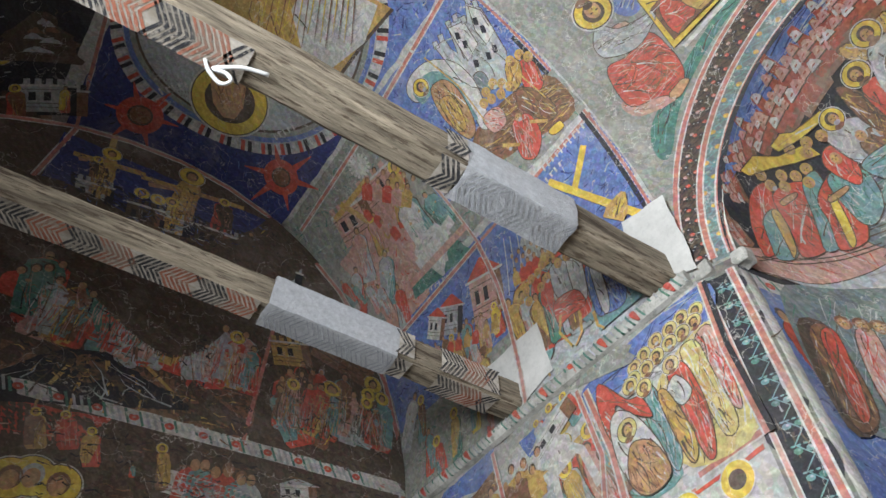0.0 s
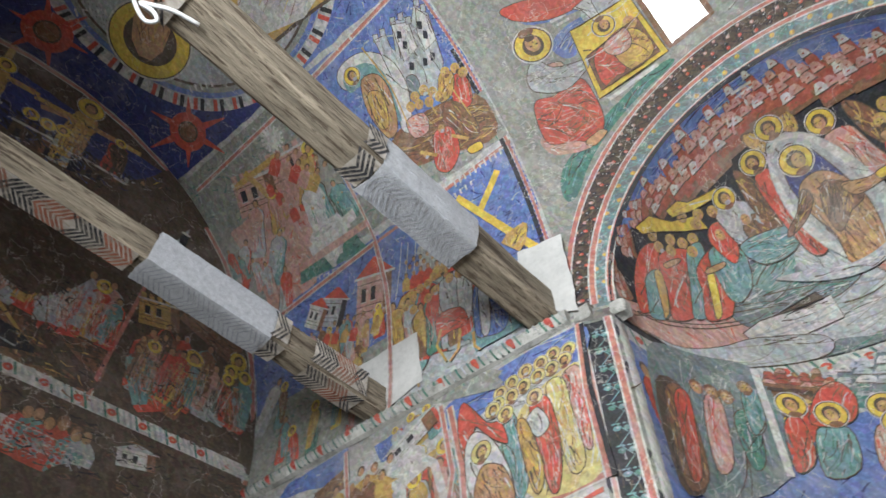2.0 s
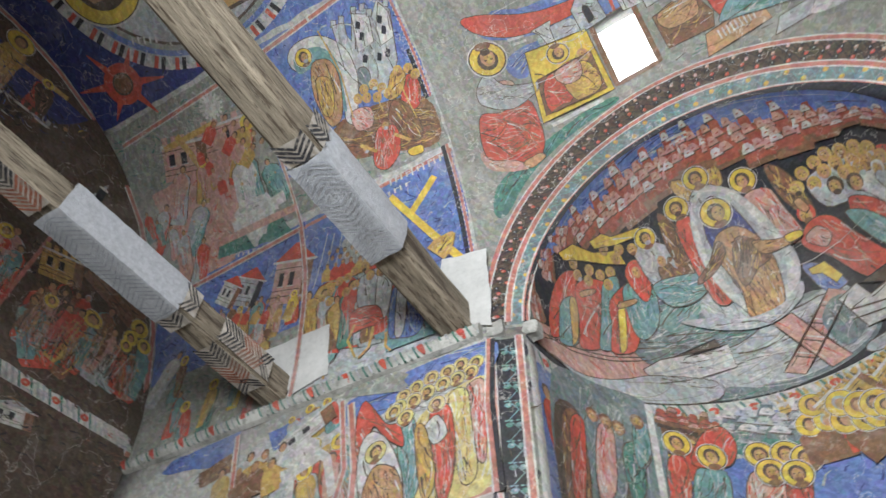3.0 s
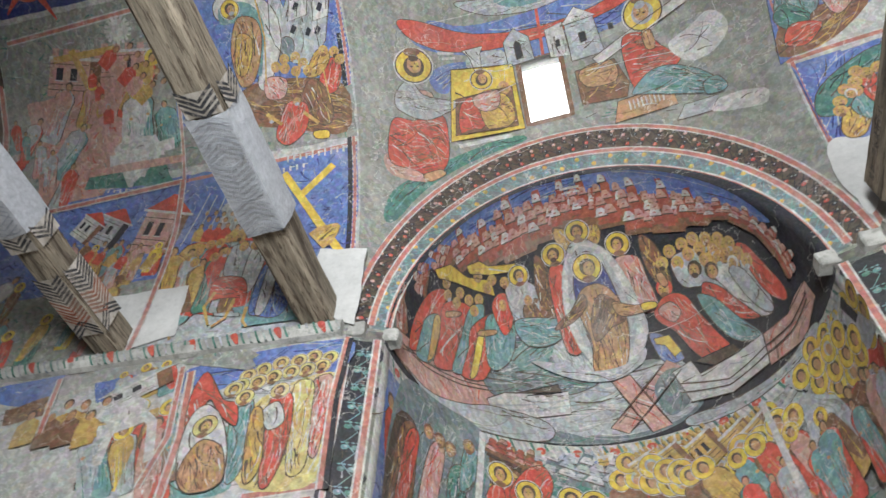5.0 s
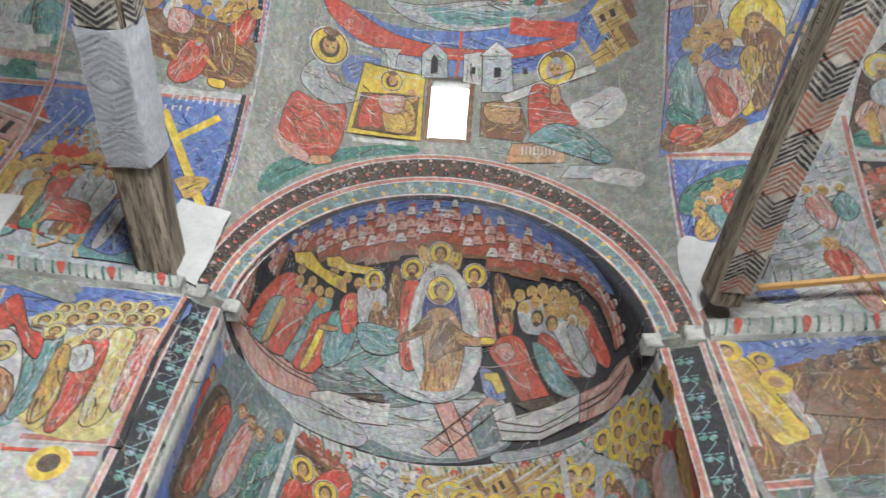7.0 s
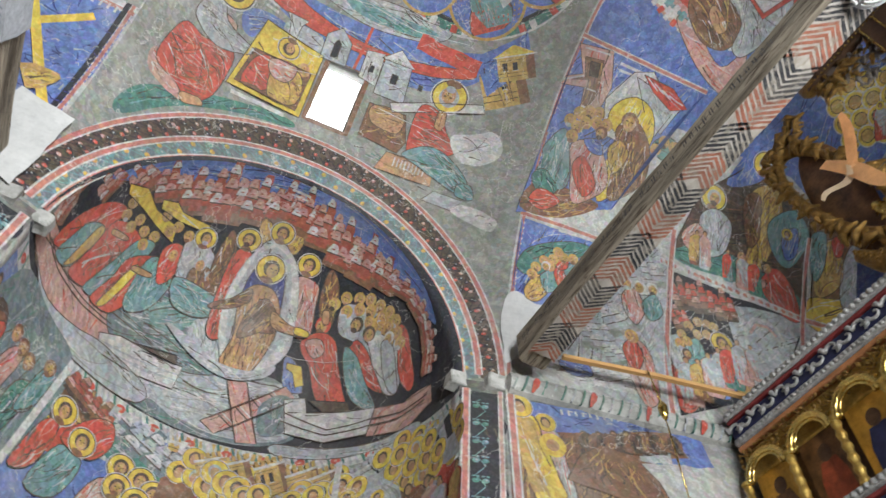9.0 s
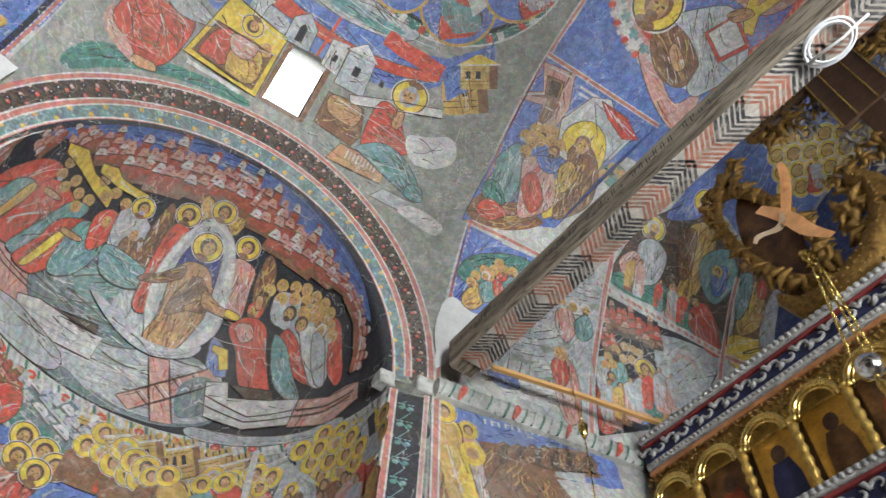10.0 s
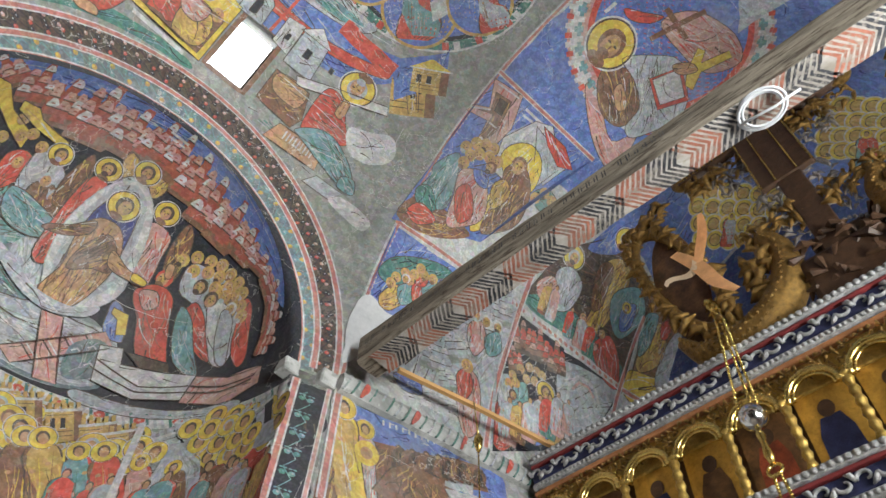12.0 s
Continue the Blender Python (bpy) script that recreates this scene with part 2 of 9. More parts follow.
def dome_back(x, y):
    return Vector((x + 0.1 * (x - XC), y + 0.12 * (y - YC), dome_z(x, y) + 0.3))


us = sorted([XC + HX * math.sin(math.pi / 2 * s) for s in span(-1, 1, 40)] + [WX0, WX1])
vs = sorted([YC + HY * math.sin(math.pi / 2 * s) for s in span(-1, 1, 52)] + [WY0, WY1])
shell("vault_middle", dome_face, us, vs, dome_back, GREYGREEN,
      skip=lambda i, j: WX0 - 1e-6 <= us[i] and us[i + 1] <= WX1 + 1e-6 and WY0 - 1e-6 <= vs[j] and vs[j + 1] <= WY1 + 1e-6,
      label="frescoed domical vault over the middle bay", category="vault")


def wall_run(name, pts, z0, z1, thick, mat, label):
    """A wall along the plan points, thickness to the side away from the room."""
    verts, faces = [], []
    n = len(pts)
    off = []
    for i in range(n):
        a, b = Vector(pts[max(i - 1, 0)]), Vector(pts[min(i + 1, n - 1)])
        d = (b - a).normalized()
        off.append(Vector((-d.y, d.x)) * thick)
    nz = 14
    us2 = list(range(n))
    return shell(name, lambda i, z: rough((pts[i][0], pts[i][1], z)), us2, span(z0, z1, nz),
                 lambda i, z: Vector((pts[i][0] + off[i].x, pts[i][1] + off[i].y, z)), mat, label=label)


def south(profile, x):
    c, a, b = profile(x)
    return (x, c + a)


def north(profile, x):
    c, a, b = profile(x)
    return (x, c - a)


XL, XR = XC - HX, XC + HX
wall_run("wall_south_west", [south(west_profile, x) for x in span(XL, XW, 12)][::-1], 0, ZC, 0.5, PLASTER, "frescoed south wall west of the apse")
wall_run("wall_south_east", [south(east_profile, x) for x in span(XR, XE, 12)], 0, ZC, 0.5, PLASTER, "frescoed south wall towards the icon screen")
wall_run("wall_north_west", [north(west_profile, x) for x in span(XL, XW, 12)], 0, ZC, 0.5, PLASTER, "plain frescoed north wall")
wall_run("wall_north_east", [north(east_profile, x) for x in span(XR, XE, 12)][::-1], 0, ZC, 0.5, PLASTER, "plain frescoed north wall by the icon screen")
for nm, lo, hi in (("wall_west", (XW - 0.4, -3.2, 0), (XW, 3.2, 7.6)), ("wall_east", (XE, -3.2, 0), (XE + 0.4, -0.4, 7.6)), ("wall_east_side", (XE, 0.4, 0), (XE + 0.4, 3.2, 7.6)),
                   ("wall_east_sill", (XE, -0.4, 0), (XE + 0.4, 0.4, 2.0)), ("wall_east_top", (XE, -0.4, 3.3), (XE + 0.4, 0.4, 7.6))):
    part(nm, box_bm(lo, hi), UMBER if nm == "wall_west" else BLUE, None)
    tagged(bpy.data.objects[nm], "end wall of the church, painted all over", "wall", kind="structure")
part("floor", box_bm((XW - 0.4, -4.2, -0.2), (XE + 0.4, 4.2, 0)), STONE, None)
tagged(bpy.data.objects["floor"], "worn stone floor of the church", "floor", kind="structure")

# the archivolt of the apse: bands that step back towards the half dome
def arch_point(k, th, back=0.0):
    rx, rz, y = arch_axes(k)
    return Vector((0.12 + rx * math.cos(th), y + back, ZC + rz * math.sin(th)))


shell("apse_arch", lambda th, k: rough(arch_point(k, th)), span(math.pi, 0, 96), span(-0.03, 1.0, 6),
      lambda th, k: arch_point(k, th, 0.3), GREYGREEN, label="painted arch stepping back round the apse", category="arch")


def pier(name, x0, y0, x1, y1):
    """Narrow wall between the bay's corner and the apse, below the arch."""
    return wall_run(name, [(lerp(x0, x1, t), lerp(y0, y1, t)) for t in (0, 0.5, 1)], 0, ZC, 0.3, GREYGREEN, "narrow painted pier beside the apse")


pier("pier_west", XL, 2.34, AXC - AR, 2.42)
pier("pier_east", AXC + AR, 2.42, XR, 2.34)


def conch_at(k):
    def s(a, th):
        return Vector((AXC + (AR + k) * math.cos(a) * math.cos(th), AYC + (AR + k) * math.sin(a) * math.cos(th), AZ + (ARZ + k) * math.sin(th)))
    return s


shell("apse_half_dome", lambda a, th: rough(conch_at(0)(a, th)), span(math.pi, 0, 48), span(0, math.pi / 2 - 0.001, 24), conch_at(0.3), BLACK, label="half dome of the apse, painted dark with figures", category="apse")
shell("apse_wall", lambda a, z: rough((AXC + AR * math.cos(a), AYC + AR * math.sin(a), z)), span(math.pi, 0, 48), span(0, AZ, 14),
      lambda a, z: Vector((AXC + (AR + 0.4) * math.cos(a), AYC + (AR + 0.4) * math.sin(a), z)), PLASTER, label="curved frescoed wall of the apse")

# north side of the middle bay: wall with a large window behind the camera
YN = YC - HY
for nm, lo, hi in (("wall_north_left", (XL - 0.2, YN - 0.45, 0), (-0.55, YN, 6.2)), ("wall_north_right", (0.81, YN - 0.45, 0), (XR + 0.2, YN, 6.2)),
                   ("wall_north_sill", (-0.55, YN - 0.45, 0), (0.81, YN, 1.5)), ("wall_north_top", (-0.55, YN - 0.45, 4.2), (0.81, YN, 6.2))):
    part(nm, box_bm(lo, hi), PLASTER, None)
    tagged(bpy.data.objects[nm], "plain plastered wall round the north window", "wall", kind="structure")

# --- fresco painting: shapes laid on the vaults and walls ---
LIGHTER = {RED: PINK, TEAL: GREY, OCHRE: YELLOW, BROWN: OCHRE, GREEN: TEAL, GREY: PALE, PINK: PALE, YELLOW: PALE, BLUE: GREY, GREYGREEN: GREY, UMBER: BROWN, PALE: GREY, SKIN: OCHRE, BLACK: GREY, PLASTER: PALE, FADED: PALE, DEEPBLUE: BLUE, SLATE: GREY, BRICK: PINK, ROSE: PINK}
DARKER = {RED: BROWN, TEAL: GREEN, OCHRE: BROWN, BROWN: UMBER, GREEN: BLACK, GREY: GREYGREEN, PINK: RED, YELLOW: OCHRE, BLUE: DEEPBLUE, GREYGREEN: GREEN, UMBER: BLACK, PALE: GREY, SKIN: BROWN, BLACK: UMBER, PLASTER: GREYGREEN, FADED: OCHRE, DEEPBLUE: BLACK, SLATE: GREEN, BRICK: BROWN, ROSE: BROWN}


CHART = {"conch": (1.0, 0.019), "apse": (0.0188, 1.0), "west": (1.0, 0.041), "east": (1.0, 0.039)}   # metres for a unit of each coordinate


class Mural:
    """Paints shapes that follow one surface; each finish() makes one mesh of what was laid since the last."""

    def __init__(self, name, surface, label, category="fresco"):
        self.f, self.surface = SURFACE[surface], surface
        self.root = tagged(empty(name), label, category)
        self.laid, self.levels = [], {}
        self.cell = 0.025 if surface in ("conch", "apse") else 0.038
        self.rnd = random.Random(len(name) * 7 + len(label))
        self.reset()

    def reset(self):
        self.verts, self.faces, self.index, self.lifts, self.mats = [], [], [], [], []

    def axes(self, foot, head):
        (a, b), n = onto(self.f, [foot, head])
        up = b - a
        h = np.linalg.norm(up)
        up = up / h
        out = n[0] + n[1]
        right = np.cross(out, up)
        right = right / np.linalg.norm(right)
        return a, right, up, h

    def grid(self, pts, nu, nv, mat, layer):
        """pts: (nv+1) rows of (nu+1) places."""
        k = len(self.verts)
        self.verts += pts.tolist() if isinstance(pts, np.ndarray) else [tuple(p) for p in pts]
        lift = 0.00008 * layer
        self.lifts += [lift] * len(pts)
        if mat not in self.mats:
            self.mats.append(mat)
        m = self.mats.index(mat)
        w = nu + 1
        for j in range(nv):
            for i in range(nu):
                self.faces.append((k + j * w + i, k + j * w + i + 1, k + (j + 1) * w + i + 1, k + (j + 1) * w + i))
                self.index.append(m)

    def sliced(self, ax, profile, mat, layer, n=8, cols=2, wob=0.0):
        """A shape given as (height, left, right) rows in units of the figure's height."""
        o, right, up, h = ax
        vs = [p[0] for p in profile]
        pts = []
        n = max(n if wob else 2, int((vs[-1] - vs[0]) * h / self.cell) + 1, min(n, 3))
        cols = max(1, int(max(p[2] - p[1] for p in profile) * h / self.cell + 0.5))
        for j in range(n + 1):
            v = lerp(vs[0], vs[-1], j / n)
            l, r = np.interp(v, vs, [p[1] for p in profile]), np.interp(v, vs, [p[2] for p in profile])
            l, r = l + self.rnd.uniform(-wob, wob), r + self.rnd.uniform(-wob, wob)
            pts += [o + up * (v * h) + right * (lerp(l, r, i / cols) * h) for i in range(cols + 1)]
        self.grid(pts, cols, n, mat, layer)

    def disc(self, ax, u, v, rx, ry, mat, layer, n=12):
        o, right, up, h = ax
        pts = []
        n = max(n, int(2 * ry * h / self.cell))
        c = max(1, int(2 * rx * h / self.cell + 0.5))
        for j in range(n + 1):
            t = -math.cos(math.pi * j / n)
            w = rx * math.sqrt(max(0.0, 1 - t * t)) + 1e-4
            pts += [o + up * ((v + ry * t) * h) + right * ((u + lerp(-w, w, i / c)) * h) for i in range(c + 1)]
        self.grid(pts, c, n, mat, layer)

    def finish(self, name, parent=None, label="", on=None):
        """One mesh of what was laid; on: the painted part whose surface it stays on."""
        if not self.verts:
            return None
        p, n = onto(self.f, self.verts)
        lo, hi = p.min(0), p.max(0)
        pad = (hi - lo) * 0.06
        level = self.levels[on.name] if on else 0
        if not on:
            for a, b, k in self.laid:               # later paint lies over earlier paint
                if k >= level and (lo + pad < b).all() and (hi - pad > a).all():
                    level = k + 1
            self.laid.append((lo + pad, hi - pad, level))
        p = p - n * (0.002 + 0.0010 * level + (0.0005 if on else 0) + np.array(self.lifts))[:, None]
        ob = mesh_object(name, [rough(v) for v in p], self.faces, self.mats, parent or self.root, label, self.index)
        self.levels[ob.name] = level
        self.reset()
        return ob

    # -- painting in the wall's own coordinates --
    def place(self, u, v):
        """Chart to world: (x, degrees up) on vaults and the half dome, (x, y) on the domical vault, (x, z) or (degrees, z) on walls."""
        k = self.surface
        if k == "conch":
            c = math.sqrt(max(0.0, 1 - min(1.0, abs((u - AXC) / AR)) ** 2))
            return (u, AYC + AR * c * math.cos(radians(v)), AZ + ARZ * c * math.sin(radians(v)))
        if k == "apse":
            return (AXC + AR * math.cos(radians(u)), AYC + AR * math.sin(radians(u)), v)
        if k in ("west", "east"):
            c, a, b = (west_profile if k == "west" else east_profile)(u)
            return (u, c + a * math.cos(radians(v)), ZC + b * math.sin(radians(v)))
        if k == "dome":
            return (u, v, dome_z(u, v))
        if k == "wend":
            return (XW, u, v)
        c, a, b = (west_profile if k == "swest" else east_profile)(u)
        return (u, c + a, v)

    def shape(self, name, mat, outline, folds=0, edge=1, smooth=True):
        """A filled outline with a dark contour and drapery strokes."""
        sx, sy = CHART.get(self.surface, (1.0, 1.0))
        ring = [Vector((u * sx, v * sy)) for u, v in outline]
        if smooth:
            n = len(ring)
            fine = []
            for i in range(n):
                p0, p1, p2, p3 = ring[i - 1], ring[i], ring[(i + 1) % n], ring[(i + 2) % n]
                for t in (0, 0.25, 0.5, 0.75):
                    fine.append(p1 + 0.5 * t * ((p2 - p0) + t * ((2 * p0 - 5 * p1 + 4 * p2 - p3) + t * (3 * p1 - p0 - 3 * p2 + p3))))
            ring = fine
        ring = [p + Vector(noise.noise_vector(Vector((p.x, p.y, 1)) * 30)[:2]) * 0.003 for p in ring]
        lo = Vector((min(p.x for p in ring), min(p.y for p in ring)))
        hi = Vector((max(p.x for p in ring), max(p.y for p in ring)))

        def inside(q):
            hit = False
            for a, b in zip(ring, ring[1:] + ring[:1]):
                if (a.y > q.y) != (b.y > q.y) and q.x < a.x + (b.x - a.x) * (q.y - a.y) / (b.y - a.y):
                    hit = not hit
            return hit
        grid = []
        y = lo.y + self.cell * 0.5
        while y < hi.y:
            x = lo.x + self.cell * 0.5
            while x < hi.x:
                if inside(Vector((x, y))):
                    grid.append(Vector((x, y)))
                x += self.cell
            y += self.cell
        n = len(ring)
        vs, _, fs = delaunay_2d_cdt(ring + grid, [], [list(range(n))], 1, 1e-5)[:3]
        k = len(self.verts)
        self.verts += [self.place(p.x / sx, p.y / sy) for p in vs]
        self.lifts += [0.0] * len(vs)
        self.mats.append(mat)
        self.faces += [tuple(k + i for i in f) for f in fs]
        self.index += [0] * len(fs)
        ob = self.finish(name)
        world = lambda p: self.place(p.x / sx, p.y / sy)
        dark = DARKER.get(mat, UMBER) if edge == 1 else edge
        if edge:
            self.ribbon([world(p) for p in ring + ring[:1]], 0.006, UMBER if mat not in (UMBER, BLACK) and edge == 1 else dark, 1, 1)
        r = self.rnd
        mid = sum(ring, Vector((0, 0))) / n
        xx = sum((p.x - mid.x) ** 2 for p in ring)
        yy = sum((p.y - mid.y) ** 2 for p in ring)
        xy = sum((p.x - mid.x) * (p.y - mid.y) for p in ring)
        main = 0.5 * math.atan2(2 * xy, xx - yy)
        size = math.hypot(hi.x - lo.x, hi.y - lo.y)
        for i in range(folds * 5):
            q = Vector((r.uniform(lo.x, hi.x), r.uniform(lo.y, hi.y)))
            if not inside(q):
                continue
            a = main + r.uniform(-0.3, 0.3)
            bend = r.uniform(-0.25, 0.25)
            pts = [q]
            step = max(0.012, size * 0.07)
            for _ in range(r.randint(3, 7)):
                q = q + Vector((math.cos(a), math.sin(a))) * step
                a += bend
                if not inside(q):
                    break
                pts.append(q)
            if len(pts) > 1:
                tone = (DARKER.get(mat, UMBER), LIGHTER.get(mat, PALE), UMBER, DARKER.get(mat, UMBER), PALE if edge and i % 10 == 4 and mat not in (BLUE, BLACK) else LIGHTER.get(mat, PALE))[i % 5]
                self.ribbon([world(p) for p in pts], r.uniform(0.0045, 0.011), tone, 2 + i % 3, 2, 0.25)
        if self.verts:
            tagged(self.finish("brushwork", ob, on=ob), kind="stuff")
        return ob

    def stroke(self, name, mat, pts, w, taper=1.0):
        self.ribbon([self.place(u, v) for u, v in pts], w, mat, 1, 6, taper)
        return self.finish(name)

    def face(self, at, r, halo=True, hair=None, gold=None):
        """A painted head: halo, hair, shaded cheeks, brow, nose and beard; r is its outer radius."""
        u, v = at
        sx, sy = CHART.get(self.surface, (1.0, 1.0))
        o, up = np.array(self.place(u, v)), np.array(self.place(u, v + 0.02 / sy))
        right = np.array(self.place(u + 0.02 / sx, v)) - o
        up = (up - o) / np.linalg.norm(up - o)
        right = right - up * right.dot(up)
        ax = (o, right / np.linalg.norm(right), up, r if halo else r * 1.9)
        turn = self.rnd.uniform(-0.12, 0.12)
        if halo:
            self.disc(ax, 0, 0, 1, 1, PALE, 1, 16)
            self.disc(ax, 0, 0, 0.93, 0.93, UMBER, 2, 16)
            self.disc(ax, 0, 0, 0.86, 0.86, gold or YELLOW, 3, 16)
            self.disc(ax, 0, -0.75, 0.42, 0.24, BROWN, 4, 8)
        self.disc(ax, turn * 0.3, 0.04, 0.52, 0.56, hair or UMBER, 5, 9)
        self.disc(ax, turn, -0.08, 0.36, 0.47, SKIN, 6, 8)
        self.disc(ax, turn * 1.6, -0.02, 0.2, 0.3, OCHRE, 7, 6)
        if self.rnd.random() < 0.5:
            self.disc(ax, turn, -0.42, 0.26, 0.2, self.rnd.choice((UMBER, BROWN, GREY)), 8, 6)
        for s in (-1, 1):
            self.disc(ax, turn * 1.5 + s * 0.15, 0.03, 0.085, 0.045, UMBER, 9, 4)
        self.disc(ax, turn * 1.9, -0.13, 0.035, 0.12, BROWN, 9, 4)
        return self.finish("painted_head")

    def crag(self, foot, top, wide, body, cap):
        """A cluster of stepped rock pillars with pale ledges and a shaded foot."""
        ax = self.axes(self.place(*foot), self.place(*top))
        h = ax[3]
        w = wide / h / 2
        r = self.rnd
        self.sliced(ax, [(-0.06, -w * 1.15, w * 0.9), (0.06, -w * 1.2, w * 1.15), (0.3, -w, w), (0.62, -w * 0.8, w * 0.75)], DARKER[body], 0, 6, 2, w * 0.1)
        pillars = []
        for c in range(3):
            u0 = (c - 1) * w * 0.66
            t1 = (0.80, 1.0, 0.70)[c] + r.uniform(-0.1, 0.05)
            b0 = r.uniform(0.0, 0.16)
            self.sliced(ax, [(b0, u0 - w * 0.40, u0 + w * 0.40), (t1 * 0.6, u0 - w * 0.36, u0 + w * 0.34), (t1, u0 - w * 0.2, u0 + w * 0.2)], body, 1 + c, 5, 2, w * 0.06)
            pillars.append((c, u0, t1, b0))
        ob = self.finish("painted_crag")
        for c, u0, t1, b0 in pillars:
            n = 3
            for i in range(n):
                v = lerp(b0 + 0.14, t1, (i + r.uniform(0.3, 0.8)) / n)
                s = w * lerp(0.44, 0.26, (v - b0) / (t1 - b0))
                du = r.uniform(-0.12, 0.12) * w
                self.sliced(ax, [(v - 0.085, u0 + du - s * 0.95, u0 + du + s * 1.1), (v - 0.05, u0 + du - s * 1.1, u0 + du + s * 1.05)], UMBER, 4 + c, 1)
                self.sliced(ax, [(v - 0.06, u0 + du - s * 1.1, u0 + du + s * 0.9), (v + 0.03, u0 + du - s * 0.8, u0 + du + s * 0.8), (v + 0.1, u0 + du - s * 0.5, u0 + du + s * 0.3)], cap if (i + c) % 3 else LIGHTER[cap], 5 + c, 3, 1, s * 0.12)
                self.sliced(ax, [(v - 0.01, u0 + du - s * 0.5, u0 + du + s * 0.1), (v + 0.015, u0 + du - s * 0.3, u0 + du + s * 0.2)], body, 8, 1)
        tagged(self.finish("ledge_pattern", ob, on=ob), kind="stuff")
        return ob

    # -- kinds of shapes --
    def patch(self, a, b, c, d, mat, n=14, m=14, name="ground_colour"):
        a, b, c, d = (np.array(p, float) for p in (a, b, c, d))
        n = max(2, int(max(np.linalg.norm(b - a), np.linalg.norm(c - d)) / self.cell) + 1)
        m = max(2, int(max(np.linalg.norm(d - a), np.linalg.norm(c - b)) / self.cell) + 1)
        pts = [(a * (1 - i / n) + b * (i / n)) * (1 - j / m) + (d * (1 - i / n) + c * (i / n)) * (j / m) for j in range(m + 1) for i in range(n + 1)]
        for j in range(m + 1):
            for i in range(n + 1):
                if i in (0, n) or j in (0, m):
                    pts[j * (n + 1) + i] = pts[j * (n + 1) + i] + np.array(noise.noise_vector(Vector(pts[j * (n + 1) + i]) * 9)) * 0.016
        self.grid(pts, n, m, mat, 0)
        ob = self.finish(name)
        if mat in LIGHTER:
            self.strokes((a, b, c, d), mat, ob)
        return ob

    def strokes(self, corners, mat, ob):
        """Loose brushwork over a ground colour: short strokes, lighter and darker."""
        a, b, c, d = corners
        r = self.rnd
        area = np.linalg.norm(np.cross(b - a, d - a)) / 2 + np.linalg.norm(np.cross(b - c, d - c)) / 2
        if area < 0.02:
            return
        for i in range(min(260, int(area * 190))):
            s, t = r.uniform(0.03, 0.97), r.uniform(0.03, 0.97)
            p = (a * (1 - s) + b * s) * (1 - t) + (d * (1 - s) + c * s) * t
            u = (b - a) * r.uniform(-1, 1) + (d - a) * r.uniform(-0.6, 0.6)
            u = u / (np.linalg.norm(u) + 1e-9) * r.uniform(0.02, 0.09)
            v = (d - a) / np.linalg.norm(d - a) * r.uniform(-0.02, 0.02)
            self.ribbon([p, p + u * 0.5 + v, p + u], r.uniform(0.004, 0.014), r.choice((LIGHTER[mat], DARKER[mat], DARKER[mat], mat)), i % 4, 2, 0.3)
        tagged(self.finish("brushwork", ob, on=ob), kind="stuff")

    def crowd(self, a, b, n, h, halo=False):
        """A row of small standing figures from a to b."""
        a, b = np.array(a, float), np.array(b, float)
        for i in range(n):
            p = a + (b - a) * (i + self.rnd.uniform(0.2, 0.8)) / n
            q = p + np.array([0, 0, h * self.rnd.uniform(0.85, 1.1)])
            q = onto(self.f, [q])[0][0]
            robe, mantle = self.rnd.choice(((RED, TEAL), (TEAL, RED), (OCHRE, BROWN), (GREY, PINK), (PINK, GREY), (BROWN, OCHRE), (GREEN, RED), (RED, OCHRE)))
            self.figure(p, q, self.rnd.uniform(1.0, 1.4), robe, mantle, halo and self.rnd.random() < 0.6)

    def ribbon(self, pts, width, mat, layer=0, n=10, taper=1.0):
        pts = [np.array(p, float) for p in pts]
        fine = []
        for a, b in zip(pts, pts[1:]):
            fine += [a * (1 - i / n) + b * (i / n) for i in range(n)]
        fine.append(pts[-1])
        fine, nor = onto(self.f, fine, 2)
        d = np.empty_like(fine)
        d[1:-1], d[0], d[-1] = fine[2:] - fine[:-2], fine[1] - fine[0], fine[-1] - fine[-2]
        s = nor[:, [1, 2, 0]] * d[:, [2, 0, 1]] - nor[:, [2, 0, 1]] * d[:, [1, 2, 0]]
        s = s / (np.sqrt((s ** 2).sum(1)) + 1e-9)[:, None] * (width / 2 * np.linspace(1, taper, len(fine)))[:, None]
        out = np.stack([fine - s, fine + s], 1).reshape(-1, 3)
        self.grid(out, 1, len(fine) - 1, mat, layer)

    def border(self, *pts, w=0.045):
        """A red band between two pale lines."""
        self.ribbon(pts, w, PALE, 0)
        self.ribbon(pts, w * 0.58, ROSE if w > 0.03 else PINK, 1)
        self.finish("border")

    def line(self, pts, w, mat, name="painted_line", taper=1.0):
        self.ribbon(pts, w, mat, 1, taper=taper)
        self.finish(name)

    def head(self, ax, u, v, s, halo, hair=None):
        if halo:
            self.disc(ax, u, v, 0.126 * s, 0.126 * s, PALE, 2)
            self.disc(ax, u, v, 0.118 * s, 0.118 * s, UMBER, 3)
            self.disc(ax, u, v, 0.113 * s, 0.113 * s, YELLOW, 4)
        self.disc(ax, u, v + 0.005 * s, 0.058 * s, 0.07 * s, hair or UMBER, 5, 8)
        self.disc(ax, u, v - 0.012 * s, 0.042 * s, 0.058 * s, SKIN, 6, 8)

